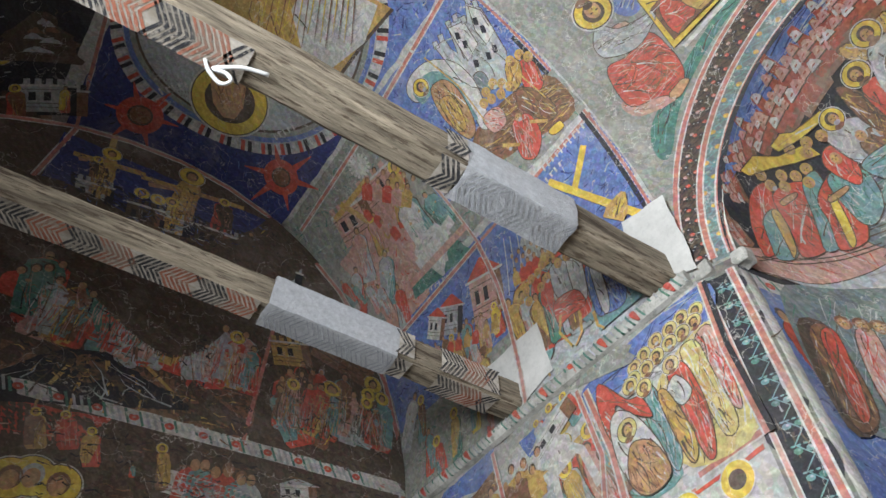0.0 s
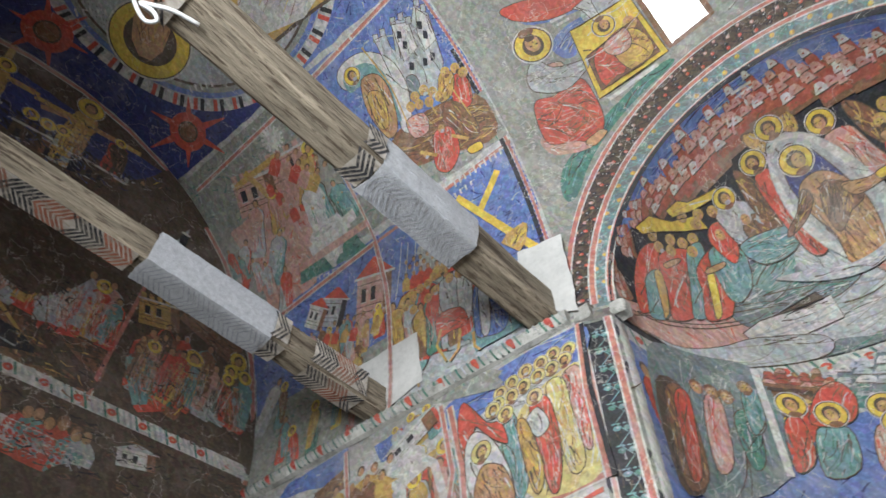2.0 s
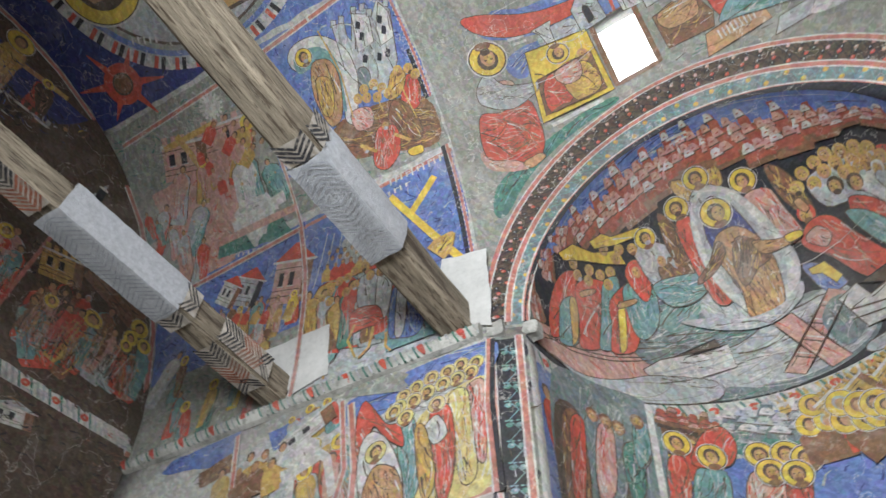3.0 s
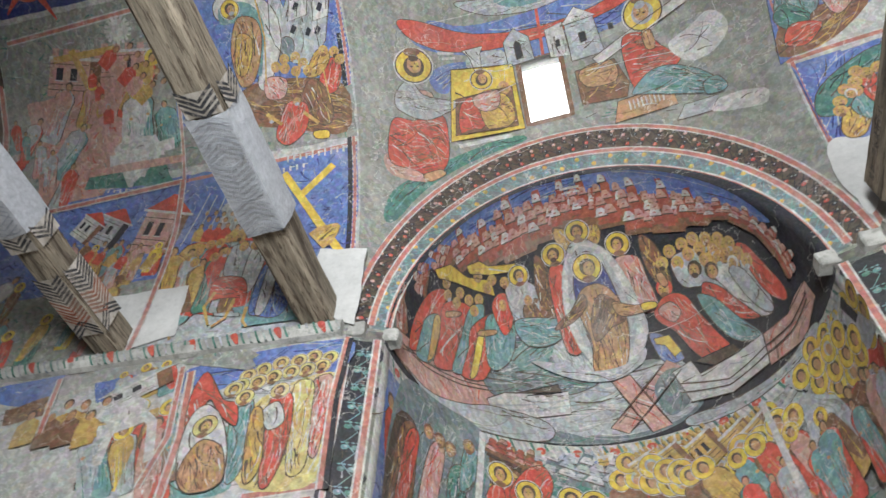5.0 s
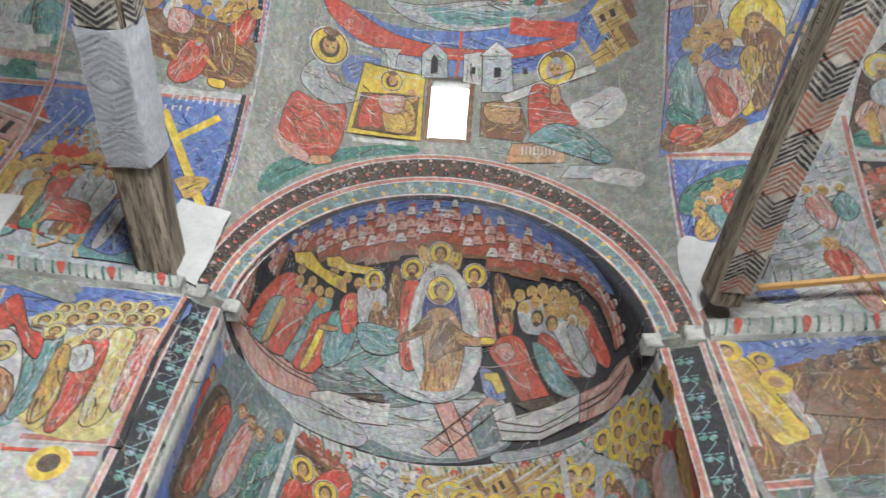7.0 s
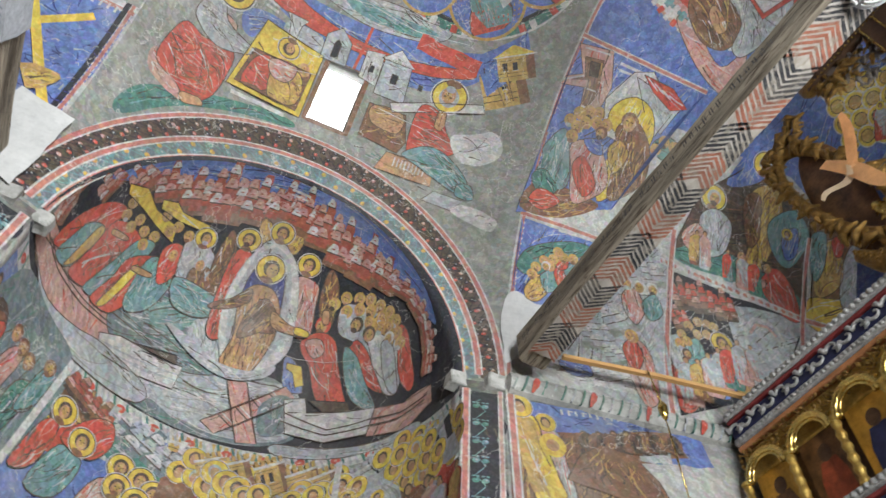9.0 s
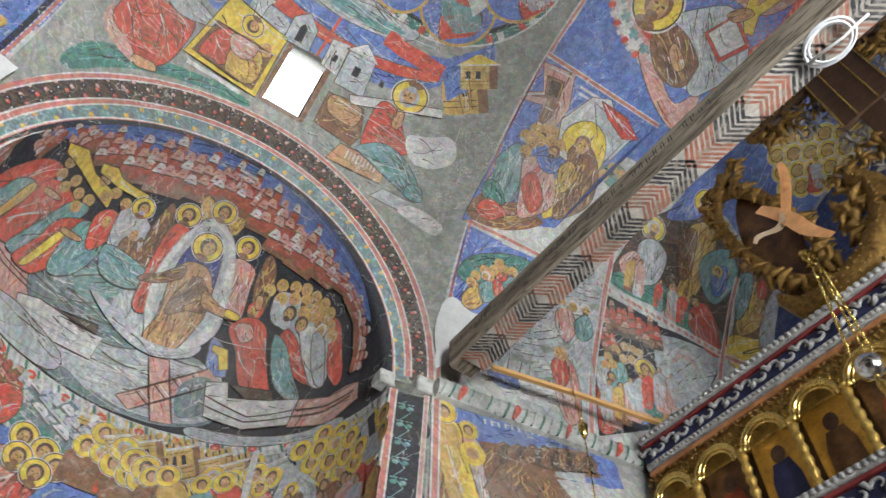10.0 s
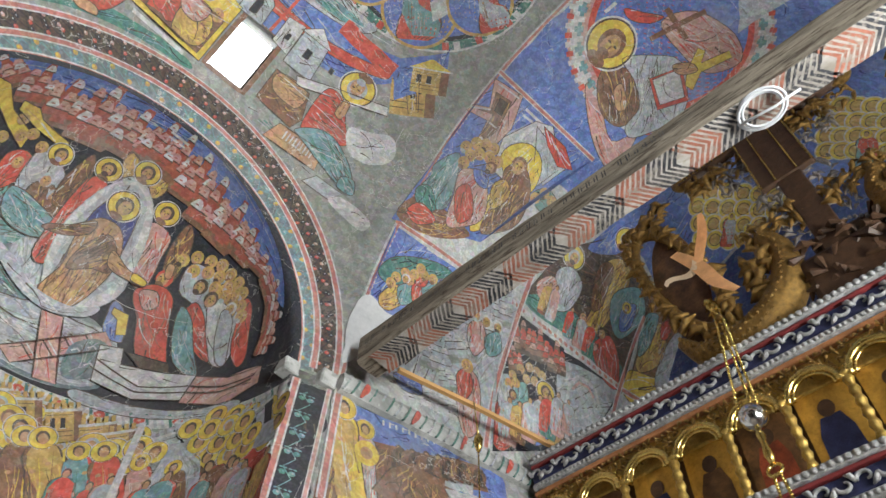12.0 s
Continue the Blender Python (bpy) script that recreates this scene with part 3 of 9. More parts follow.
    def figure(self, foot, head, wide, robe, mantle, halo=True, seat=False):
        ax = self.axes(foot, head)
        r = self.rnd
        lean = r.uniform(-0.02, 0.02)
        if seat:
            body = [(0, -0.2, 0.12), (0.05, -0.22, 0.2), (0.3, -0.2, 0.26), (0.45, -0.16, 0.24), (0.55, -0.14, 0.14), (0.75, -0.15, 0.13), (0.84, -0.05, 0.05)]
            over = [(0.08, -0.05, 0.23), (0.3, -0.12, 0.27), (0.48, -0.17, 0.2), (0.6, -0.16, 0.02), (0.8, -0.13, -0.02)]
        else:
            body = [(0, -0.12, 0.11), (0.03, -0.15, 0.14), (0.3, -0.13, 0.13), (0.55, -0.115, 0.12), (0.72, -0.135, 0.14), (0.8, -0.11, 0.115), (0.85, -0.04, 0.04)]
            side = r.choice((-1, 1))
            over = [(0.1, -0.155, -0.03), (0.4, -0.155, 0.05), (0.62, -0.15, 0.12), (0.79, -0.12, 0.09), (0.84, -0.04, 0.04)]
            if side > 0:
                over = [(v, -b, -a) for v, a, b in over]
        k = wide
        self.sliced(ax, [(v, a * k * 1.06 - 0.006, b * k * 1.06 + 0.006) for v, a, b in body], UMBER, 0, 9, 2, 0.004)
        self.sliced(ax, [(v + lean * 0, a * k, b * k) for v, a, b in body], robe, 1, 9, 2, 0.006)
        if mantle:
            self.sliced(ax, [(v, a * k, b * k) for v, a, b in over], mantle, 2, 9, 2, 0.008)
        for i in range(14):
            u0 = r.uniform(-0.11, 0.11) * k
            v0, v1 = r.uniform(0.03, 0.35), r.uniform(0.4, 0.76)
            d = r.uniform(-0.04, 0.04) * k
            w = r.uniform(0.007, 0.018)
            cloth = mantle if mantle and i % 3 == 0 else robe
            tone = DARKER[cloth] if i % 2 else LIGHTER[cloth]
            o, right, up, h = ax
            pts = [o + up * (lerp(v0, v1, t) * h) + right * ((u0 + d * t + 0.012 * math.sin(5 * t + i)) * h) for t in (0, 0.35, 0.7, 1)]
            self.ribbon(pts, w * h, tone, 3, 3, 0.2)
        for s in (-1, 1):
            self.disc(ax, s * r.uniform(0.04, 0.1) * k, r.uniform(0.5, 0.66), 0.025, 0.02, SKIN, 4, 6)
        self.head(ax, lean, 0.905, 1.0 if not seat else 1.1, halo)
        return self.finish("painted_figure")

    def heads(self, a, b, n, r, halo=True, rows=1, up=(0, 0, 1), step=0.8, cloak=None):
        """Rows of heads, as crowds are painted; r is the halo's radius."""
        a, b, up = (np.array(p, float) for p in (a, b, up))
        for j in range(rows):
            for i in range(n):
                t = (i + 0.5 * (j % 2)) / max(n - 1, 1)
                c = a + (b - a) * t + up * (j * step * 2 * r) + np.array([self.rnd.uniform(-1, 1) for _ in range(3)]) * r * 0.2
                ax = self.axes(c - up * r * 7.4, c + up * r * 0.8)
                if cloak and j == 0:
                    self.sliced(ax, [(0.5, -0.12, 0.12), (0.78, -0.13, 0.13), (0.86, -0.04, 0.04)], self.rnd.choice(cloak), 1, 4)
                self.head(ax, 0, 0.9, 1.0, halo, self.rnd.choice((UMBER, UMBER, BROWN, GREY)))
                self.finish("painted_head")

    def house(self, foot, top, wide, wall, roof, crenels=False):
        ax = self.axes(foot, top)
        w = wide
        self.sliced(ax, [(0, -w, w), (0.72, -w, w)], wall, 1, 4)
        self.sliced(ax, [(0, w * 0.55, w), (0.72, w * 0.55, w)], BROWN if wall is not GREY else BLACK, 2, 3)
        if crenels:
            for i in range(5):
                u = lerp(-w, w, (i + 0.5) / 5)
                self.sliced(ax, [(0.72, u - w * 0.12, u + w * 0.12), (0.86, u - w * 0.12, u + w * 0.12)], wall, 2, 2, 1)
            self.sliced(ax, [(0.66, -w * 1.06, w * 1.06), (0.72, -w * 1.06, w * 1.06)], PALE, 3, 1)
        else:
            self.sliced(ax, [(0.7, -w * 1.15, w * 1.15), (1, -w * 0.08, w * 0.08)], roof, 2, 5)
            self.sliced(ax, [(0.68, -w * 1.18, w * 1.18), (0.72, -w * 1.18, w * 1.18)], PALE, 3, 1)
        for u in (-0.6, -0.05):
            self.sliced(ax, [(0.3, u * w - w * 0.13, u * w + w * 0.13), (0.52, u * w - w * 0.13, u * w + w * 0.13)], BLACK, 3, 2, 1)
            self.sliced(ax, [(0.28, u * w - w * 0.18, u * w + w * 0.18), (0.30, u * w - w * 0.18, u * w + w * 0.18)], PALE, 4, 1, 1)
        for v in (0.12, 0.22, 0.58):
            self.sliced(ax, [(v, -w, w * 0.5), (v + 0.015, -w, w * 0.5)], UMBER, 3, 1)
        return self.finish("painted_building")

    def rock(self, foot, top, wide, body, cap):
        """A stepped, jagged crag with pale ledges."""
        ax = self.axes(foot, top)
        r = self.rnd
        self.sliced(ax, [(-0.1, -wide, wide), (0.35, -wide * 0.75, wide * 0.8), (0.7, -wide * 0.5, wide * 0.45), (1, -wide * 0.1, wide * 0.12)], body, 1, 9, 2, wide * 0.12)
        for i in range(8):
            v, u = r.uniform(0.0, 0.95), r.uniform(-0.65, 0.65)
            s = wide * (1.05 - v)
            self.sliced(ax, [(v, u * s - s * 0.34, u * s + s * 0.4), (v + 0.06, u * s - s * 0.28, u * s + s * 0.22), (v + 0.13, u * s - s * 0.05, u * s + s * 0.02)], cap if i % 3 else LIGHTER[body], 3 + i % 3, 4, 1, s * 0.06)
            self.sliced(ax, [(v - 0.06, u * s - s * 0.25, u * s + s * 0.3), (v, u * s - s * 0.3, u * s + s * 0.36)], UMBER, 2, 2, 1)
        return self.finish("painted_crag")

    def lettering(self, a, b, h, n, mat=None):
        """Writing too worn to read, as short strokes."""
        ax = self.axes(a, b)
        o, up, right, w = ax[0], ax[1], ax[2], ax[3]
        right, up = ax[2], -ax[1]
        for i in range(n):
            c = o + right * (w * (i + 0.5) / n)
            hh = h * self.rnd.uniform(0.7, 1.1)
            self.ribbon([c - up * hh / 2, c + up * hh / 2], w / n * 0.32, mat or PALE, 2, 1)
            if i % 2:
                self.ribbon([c + up * hh * 0.3, c + up * hh * 0.3 + right * w / n * 0.7], h * 0.16, mat or PALE, 2, 1)
        return tagged(self.finish("inscription"), kind="stuff")

    def form(self, foot, top, profile, mat, name="painted_form", wob=0.0, edge=None):
        ax = self.axes(foot, top)
        if edge:
            self.sliced(ax, [(v, a - 0.03, b + 0.03) for v, a, b in profile], edge, 0, 12, 2, wob)
        self.sliced(ax, profile, mat, 1, 12, 3, wob)
        ob = self.finish(name)
        o, right, up, h = ax
        lo, hi = profile[0][0], profile[-1][0]
        wide = max(p[2] - p[1] for p in profile)
        r = self.rnd
        for i in range(int(8 + 26 * min(wide * h, 0.5)) if name == "painted_form" else 6):
            v0 = lerp(lo, hi, r.uniform(0.03, 0.55))
            v1 = lerp(v0, hi, r.uniform(0.3, 0.8))
            t0, t1 = r.uniform(0.06, 0.94), r.uniform(-0.12, 0.12)
            pts = []
            for k in (0, 0.33, 0.66, 1):
                v = lerp(v0, v1, k)
                l, q = np.interp(v, [p[0] for p in profile], [p[1] for p in profile]), np.interp(v, [p[0] for p in profile], [p[2] for p in profile])
                pts.append(o + up * v * h + right * (lerp(l, q, min(max(t0 + t1 * k + 0.05 * math.sin(4 * k + i), 0.03), 0.97)) * h))
            self.ribbon(pts, r.uniform(0.006, 0.014), (DARKER[mat], LIGHTER[mat], UMBER if i % 9 == 2 else DARKER[mat], LIGHTER[mat])[i % 4], 2 + i % 3, 3, 0.2)
        tagged(self.finish("brushwork", ob, on=ob), kind="stuff")
        return ob

    def medallion(self, centre, top, rings, name="medallion"):
        """Concentric discs; rings: (radius, material) in units of the distance from centre to top."""
        ax = self.axes(centre, top)
        for i, (r, m) in enumerate(rings):
            self.disc(ax, 0, 0, r, r, m, i, 20)
        return self.finish(name)

    def teeth(self, centre, top, r0, r1, n, mats):
        """A ring of short strokes round a medallion."""
        o, right, up, h = self.axes(centre, top)
        for i in range(n):
            a = 2 * math.pi * i / n
            d = right * math.cos(a) + up * math.sin(a)
            self.ribbon([o + d * r0 * h, o + d * r1 * h], 2 * math.pi * r1 * h / n * 0.55, mats[i % len(mats)], 8, 1)
        return tagged(self.finish("stroke_ring"), kind="stuff")

    def scroll(self, pts, w, leaf, flower, step, name="scroll_ornament"):
        """A winding stem with leaves and flowers along a band."""
        pts, nor = onto(self.f, pts)
        mean = nor.mean(0)
        seg = np.sqrt((np.diff(pts, axis=0) ** 2).sum(1))
        total = seg.sum()
        cum = np.concatenate([[0], np.cumsum(seg)])
        n = max(2, int(total / step))
        at = lambda s: np.array([np.interp(s, cum, pts[:, k]) for k in range(3)])
        stem = []
        for i in range(n * 4 + 1):
            s = total * i / (n * 4)
            p, q = at(s), at(min(s + 0.01, total))
            if s + 0.01 > total:
                p, q = at(s - 0.01), at(s)
            side = np.cross(mean, q - p)
            side = side / (np.linalg.norm(side) + 1e-9)
            stem.append(p + side * w * 0.28 * math.sin(math.pi * i / 2))
            if i % 4 == 2:
                for g in (-1, 1):
                    c = p + side * g * w * 0.26
                    ax = (c, side, (q - p) / np.linalg.norm(q - p), 1.0)
                    m = flower if g * (1 if (i // 4) % 2 else -1) > 0 else leaf
                    self.disc(ax, 0, 0, w * 0.19, w * 0.15, m, 2, 6)
                    self.disc(ax, w * 0.05, w * 0.04, w * 0.07, w * 0.06, LIGHTER[m], 3, 5)
                    for d in (-1, 1):
                        self.disc(ax, d * w * 0.12, w * 0.26, w * 0.1, w * 0.05, leaf, 2, 5)
        self.ribbon(stem, w * 0.06, leaf, 1, 2)
        return self.finish(name)


def apse_point(deg, z):
    a = radians(deg)
    return (AXC + AR * math.cos(a), AYC + AR * math.sin(a), z)


def garland(m, path, w=0.1):
    """A painted garland: slanting leaf strokes with a red flower at every fourth."""
    path, nor = onto(m.f, list(path))
    seg = np.sqrt((np.diff(path, axis=0) ** 2).sum(1))
    cum = np.concatenate([[0], np.cumsum(seg)])
    at = lambda s: np.array([np.interp(s, cum, path[:, k]) for k in range(3)])
    m.ribbon(path, w, PALE, 0, 6)
    n = int(cum[-1] / (w * 0.42))
    for i in range(n):
        s = cum[-1] * (i + 0.5) / n
        p, q = at(s - 0.01 if i else s), at(min(s + 0.01, cum[-1]))
        d = (q - p) / np.linalg.norm(q - p)
        side = np.cross(onto(m.f, [p])[1][0], d)
        k = i % 5
        if k == 2:
            ax = (p, d, side, 1.0)
            m.disc(ax, 0, 0, w * 0.3, w * 0.24, RED, 3, 6)
            m.disc(ax, 0, 0, w * 0.1, w * 0.08, PINK, 4, 5)
        else:
            m.ribbon([p - side * w * 0.46 - d * w * 0.2, p + side * w * 0.46 + d * w * 0.2], w * 0.16, GREEN if k % 2 else GREY, 2, 1)
    return m.finish("garland")


def tube_bm(path, radii, sides=8, bm=None, closed=False):
    """A round rod along the path."""
    bm = bm or bmesh.new()
    path = [Vector(p) for p in path]
    n = len(path)
    rings = []
    for i, p in enumerate(path):
        d = (path[min(i + 1, n - 1)] - path[max(i - 1, 0)]).normalized()
        a = d.orthogonal().normalized() if i == 0 else (rings[-1][1] - d * rings[-1][1].dot(d)).normalized()
        b = d.cross(a)
        r = radii[i] if isinstance(radii, (list, tuple)) else radii
        rings.append(([bm.verts.new(p + (a * math.cos(2 * math.pi * k / sides) + b * math.sin(2 * math.pi * k / sides)) * r) for k in range(sides)], a))
    for (r0, _), (r1, _) in zip(rings, rings[1:]):
        for k in range(sides):
            bm.faces.new((r0[k], r0[(k + 1) % sides], r1[(k + 1) % sides], r1[k]))
    if closed:
        for k in range(sides):
            bm.faces.new((rings[-1][0][k], rings[-1][0][(k + 1) % sides], rings[0][0][(k + 1) % sides], rings[0][0][k]))
    else:
        bm.faces.new(rings[0][0][::-1])
        bm.faces.new(rings[-1][0])
    return bm


def ball_bm(c, r, bm=None, seg=10, scale=(1, 1, 1)):
    """A ball added to bm, ring by ring."""
    bm = bm or bmesh.new()
    c = Vector(c)
    at = lambda th, ph: c + Vector((r * scale[0] * math.sin(th) * math.cos(ph), r * scale[1] * math.sin(th) * math.sin(ph), r * scale[2] * math.cos(th)))
    rows = max(3, seg // 2)
    top, low = bm.verts.new(at(0, 0)), bm.verts.new(at(math.pi, 0))
    rings = [[bm.verts.new(at(math.pi * i / rows, 2 * math.pi * k / seg)) for k in range(seg)] for i in range(1, rows)]
    for k in range(seg):
        n = (k + 1) % seg
        bm.faces.new((top, rings[0][k], rings[0][n]))
        bm.faces.new((low, rings[-1][n], rings[-1][k]))
        for a, b in zip(rings, rings[1:]):
            bm.faces.new((a[k], b[k], b[n], a[n]))
    return bm


# --- painted arch and piers ---
m = Mural("fresco_arch", "arch", "painted bands of dark flowers and green scrolls round the apse arch")
ring = lambda k, a0=2, a1=178, n=40: [arch_point(k, radians(a)) for a in span(a0, a1, n)]


def band(k0, k1, mat, name):
    pts = [arch_point(k, radians(a)) for k in span(k0, k1, 4) for a in span(1, 179, 110)]
    m.grid(pts, 110, 4, mat, 0)
    m.finish(name)


band(0.05, 0.52, UMBER, "dark_band")
band(0.58, 0.92, SLATE, "green_band")
m.scroll(ring(0.17, n=70), 0.075, BLACK, PINK, 0.075)
m.scroll(ring(0.38, n=70), 0.075, BLACK, RED, 0.085)
m.scroll(ring(0.75, n=70), 0.10, TEAL, OCHRE, 0.1)
for k in (0.02, 0.56, 0.95):
    m.border(*ring(k, n=30), w=0.045)
for nm, x0, x1 in (("pierw", XL, AXC - AR), ("piere", AXC + AR, XR)):
    m = Mural("fresco_pier", nm, "narrow black pier painting with teal leaf scrolls and red lines")
    y0 = 2.38
    m.patch((x0 + 0.005, y0, 1.4), (x1 - 0.005, y0, 1.4), (x1 - 0.005, y0, 4.12), (x0 + 0.005, y0, 4.12), BLACK, 3, 20, "dark_ground")
    inner = x1 - 0.025 if nm == "pierw" else x0 + 0.025
    mid = (x0 + x1) / 2 + (0.01 if nm == "pierw" else -0.01)
    m.scroll([(mid, y0, z) for z in span(2.2, 4.08, 16)], 0.09, TEAL, GREEN, 0.11)
    m.border((inner, y0, 1.6), (inner, y0, 2.8), (inner, y0, 4.14))
    m.border((x0 + 0.015 if nm == "pierw" else x1 - 0.015, y0, 1.6), (x0 + 0.015 if nm == "pierw" else x1 - 0.015, y0, 4.14), w=0.028)


# --- cornices ---
CORNICE = plain("limewashed_cornice", (0.33, 0.32, 0.30), 0.85, vary=0.3, scale=6, bump=0.6, worn=(0.2, 0.2, 0.18))


def cornice(name, pts, depth, high, label):
    """A rounded plaster ledge along the wall at the springing, painted with slanting leaves and flowers."""
    thing = tagged(empty(name), label, "cornice", kind="structure")
    prof = [(0.0, -high * 0.55), (-depth * 0.6, -high * 0.45), (-depth, -high * 0.15), (-depth, high * 0.15), (-depth * 0.7, high * 0.42), (0.02, high * 0.5)]
    n = len(pts)
    verts, faces = [], []
    for i, (x, y) in enumerate(pts):
        wob = 0.006 * math.sin(i * 2.1) + 0.004 * math.sin(i * 5.3)
        for a, b in prof:
            verts.append((x, y + a + wob, ZC + b + wob))
    k = len(prof)
    for i in range(n - 1):
        for j in range(k - 1):
            faces.append((i * k + j, i * k + j + 1, (i + 1) * k + j + 1, (i + 1) * k + j))
    faces += [tuple(range(k)), tuple((n - 1) * k + j for j in range(k))[::-1]]
    mesh_object("ledge", verts, faces, CORNICE, thing)
    length = sum((Vector(a) - Vector(b)).length for a, b in zip(pts, pts[1:]))
    count = int(length / (high * 0.42))
    xs, ys = [p[0] for p in pts], [p[1] for p in pts]
    order = 1 if xs[-1] > xs[0] else -1
    groups = {}
    for i in range(count):
        s = (i + 0.5) / count
        x = lerp(xs[0], xs[-1], s)
        y = float(np.interp(x * order, [v * order for v in xs], ys))
        kind = i % 6
        mat = RED if kind == 2 else (GREEN if kind % 2 else GREY)
        w = 0.04 if kind == 2 else 0.013
        sk = 0.018 * order
        vs, fs = groups.setdefault(mat.name, (mat, [], []))[1:]
        b = len(vs)
        lift = 0.009
        for (da, dz) in ((0.25, -0.42), (0.62, -0.42), (1.0, -0.12), (1.0, 0.15), (0.75, 0.4)):
            grow = 1 if kind != 2 else (0.4 if dz in (-0.42, 0.4) else 1)
            if kind == 2 and da == 0.25:
                grow, da = 0.1, 0.5
            for e in (-1, 1):
                vs.append((x + e * w / 2 * grow + sk * dz * 2.2, y - depth * da - lift, ZC + high * dz))
        for j in range(4):
            fs.append((b + 2 * j, b + 2 * j + 1, b + 2 * j + 3, b + 2 * j + 2))
    for mat, vs, fs in groups.values():
        mesh_object("leaf_pattern" if mat is not RED else "flower_pattern", vs, fs, mat, thing)
    return thing


cornice("cornice_south_west", [south(west_profile, x) for x in span(XL - 0.02, XW + 0.03, 24)], 0.05, 0.095, "narrow painted plaster cornice with green leaf strokes")
cornice("cornice_south_east", [south(east_profile, x) for x in span(XR + 0.01, XE - 0.05, 24)], 0.05, 0.13, "pale plaster cornice with faded red flowers")
cornice("cornice_north_west", [north(west_profile, x) for x in span(XL, XW + 0.03, 24)], -0.05, 0.095, "narrow painted plaster cornice on the north wall")


def impost(x, y, sx):
    """A lump of plaster that caps a pier."""
    bm = box_bm((x - 0.05, y - 0.022, ZC - 0.055), (x + 0.05, y + 0.06, ZC + 0.04), 0.008, 1)
    bmesh.ops.subdivide_edges(bm, edges=bm.edges[:], cuts=2, use_grid_fill=True)
    for v in bm.verts:
        v.co += noise.noise_vector(v.co * 14) * 0.012
    ob = part("impost_block", bm, CORNICE, None, "rough pale plaster block capping a pier")
    return tagged(ob, category="impost", group="impost blocks at the piers")


impost(XL + 0.045, 2.36, -1)
impost(AXC - AR + 0.01, 2.44, -1)
impost(XR - 0.05, 2.35, 1)
impost(AXC + AR - 0.01, 2.43, 1)

# --- window in the domical vault ---
thing = tagged(empty("window_1"), "small plain opening with bright daylight and white reveals", "window", kind="structure")
bm = bmesh.new()
c0 = [Vector((x, y, dome_z(x, y) + 0.01)) for x, y in ((WX0, WY0), (WX1, WY0), (WX1, WY1), (WX0, WY1))]
c1 = [p + Vector((0, 0.26, 0.42)) for p in c0]
a, b = [bm.verts.new(p) for p in c0], [bm.verts.new(p) for p in c1]
for k in range(4):
    bm.faces.new((a[k], a[(k + 1) % 4], b[(k + 1) % 4], b[k]))
ext = bmesh.ops.solidify(bm, geom=bm.faces[:], thickness=-0.03)
part("reveal", bm, WHITE, thing)
fr = Vector((0, 0.2, 0.33))
glass = plain("daylight_glass", (0.9, 0.95, 1.0), 0.1)
gn = glass.node_tree
em = gn.nodes.new("ShaderNodeEmission")
em.inputs["Strength"].default_value = 6.0
em.inputs["Color"].default_value = (0.93, 0.97, 1.0, 1)
gn.links.new(em.outputs[0], gn.nodes["Material Output"].inputs["Surface"])
bm = bmesh.new()
f0 = bm.faces.new([bm.verts.new(p + Vector((0, 0.24, 0.39))) for p in c0])
part("bright_sky", bm, glass, thing)
for k in range(4):
    part("frame_bar", tube_bm([c0[k] + fr, c0[(k + 1) % 4] + fr], 0.009, 6), TIMBER, thing)
m = Mural("window_surround", "dome", "rough plaster edge round the small window")
m.ribbon([tuple(p) for p in c0] + [tuple(c0[0])], 0.035, BROWN, 0, 8)
m.finish("worn_edge")


# --- tie beams ---
INK = plain("black_limewash", (0.035, 0.035, 0.04), 0.8, vary=0.4, scale=12, worn=(0.26, 0.23, 0.2))
RUST = plain("rust_limewash", (0.30, 0.11, 0.07), 0.8, vary=0.4, scale=12, worn=(0.28, 0.24, 0.2))
CHALK = plain("chalk_limewash", (0.42, 0.38, 0.34), 0.85, vary=0.35, scale=5, stretch=(2, 1, 2), worn=(0.3, 0.26, 0.21))
GAUZE = plain("pale_wrapping", (0.42, 0.43, 0.46), 0.8, vary=0.2, scale=40, bump=1.0)
SILVERED = plain("faded_grey_paint", (0.30, 0.31, 0.34), 0.8, vary=0.3, scale=30)


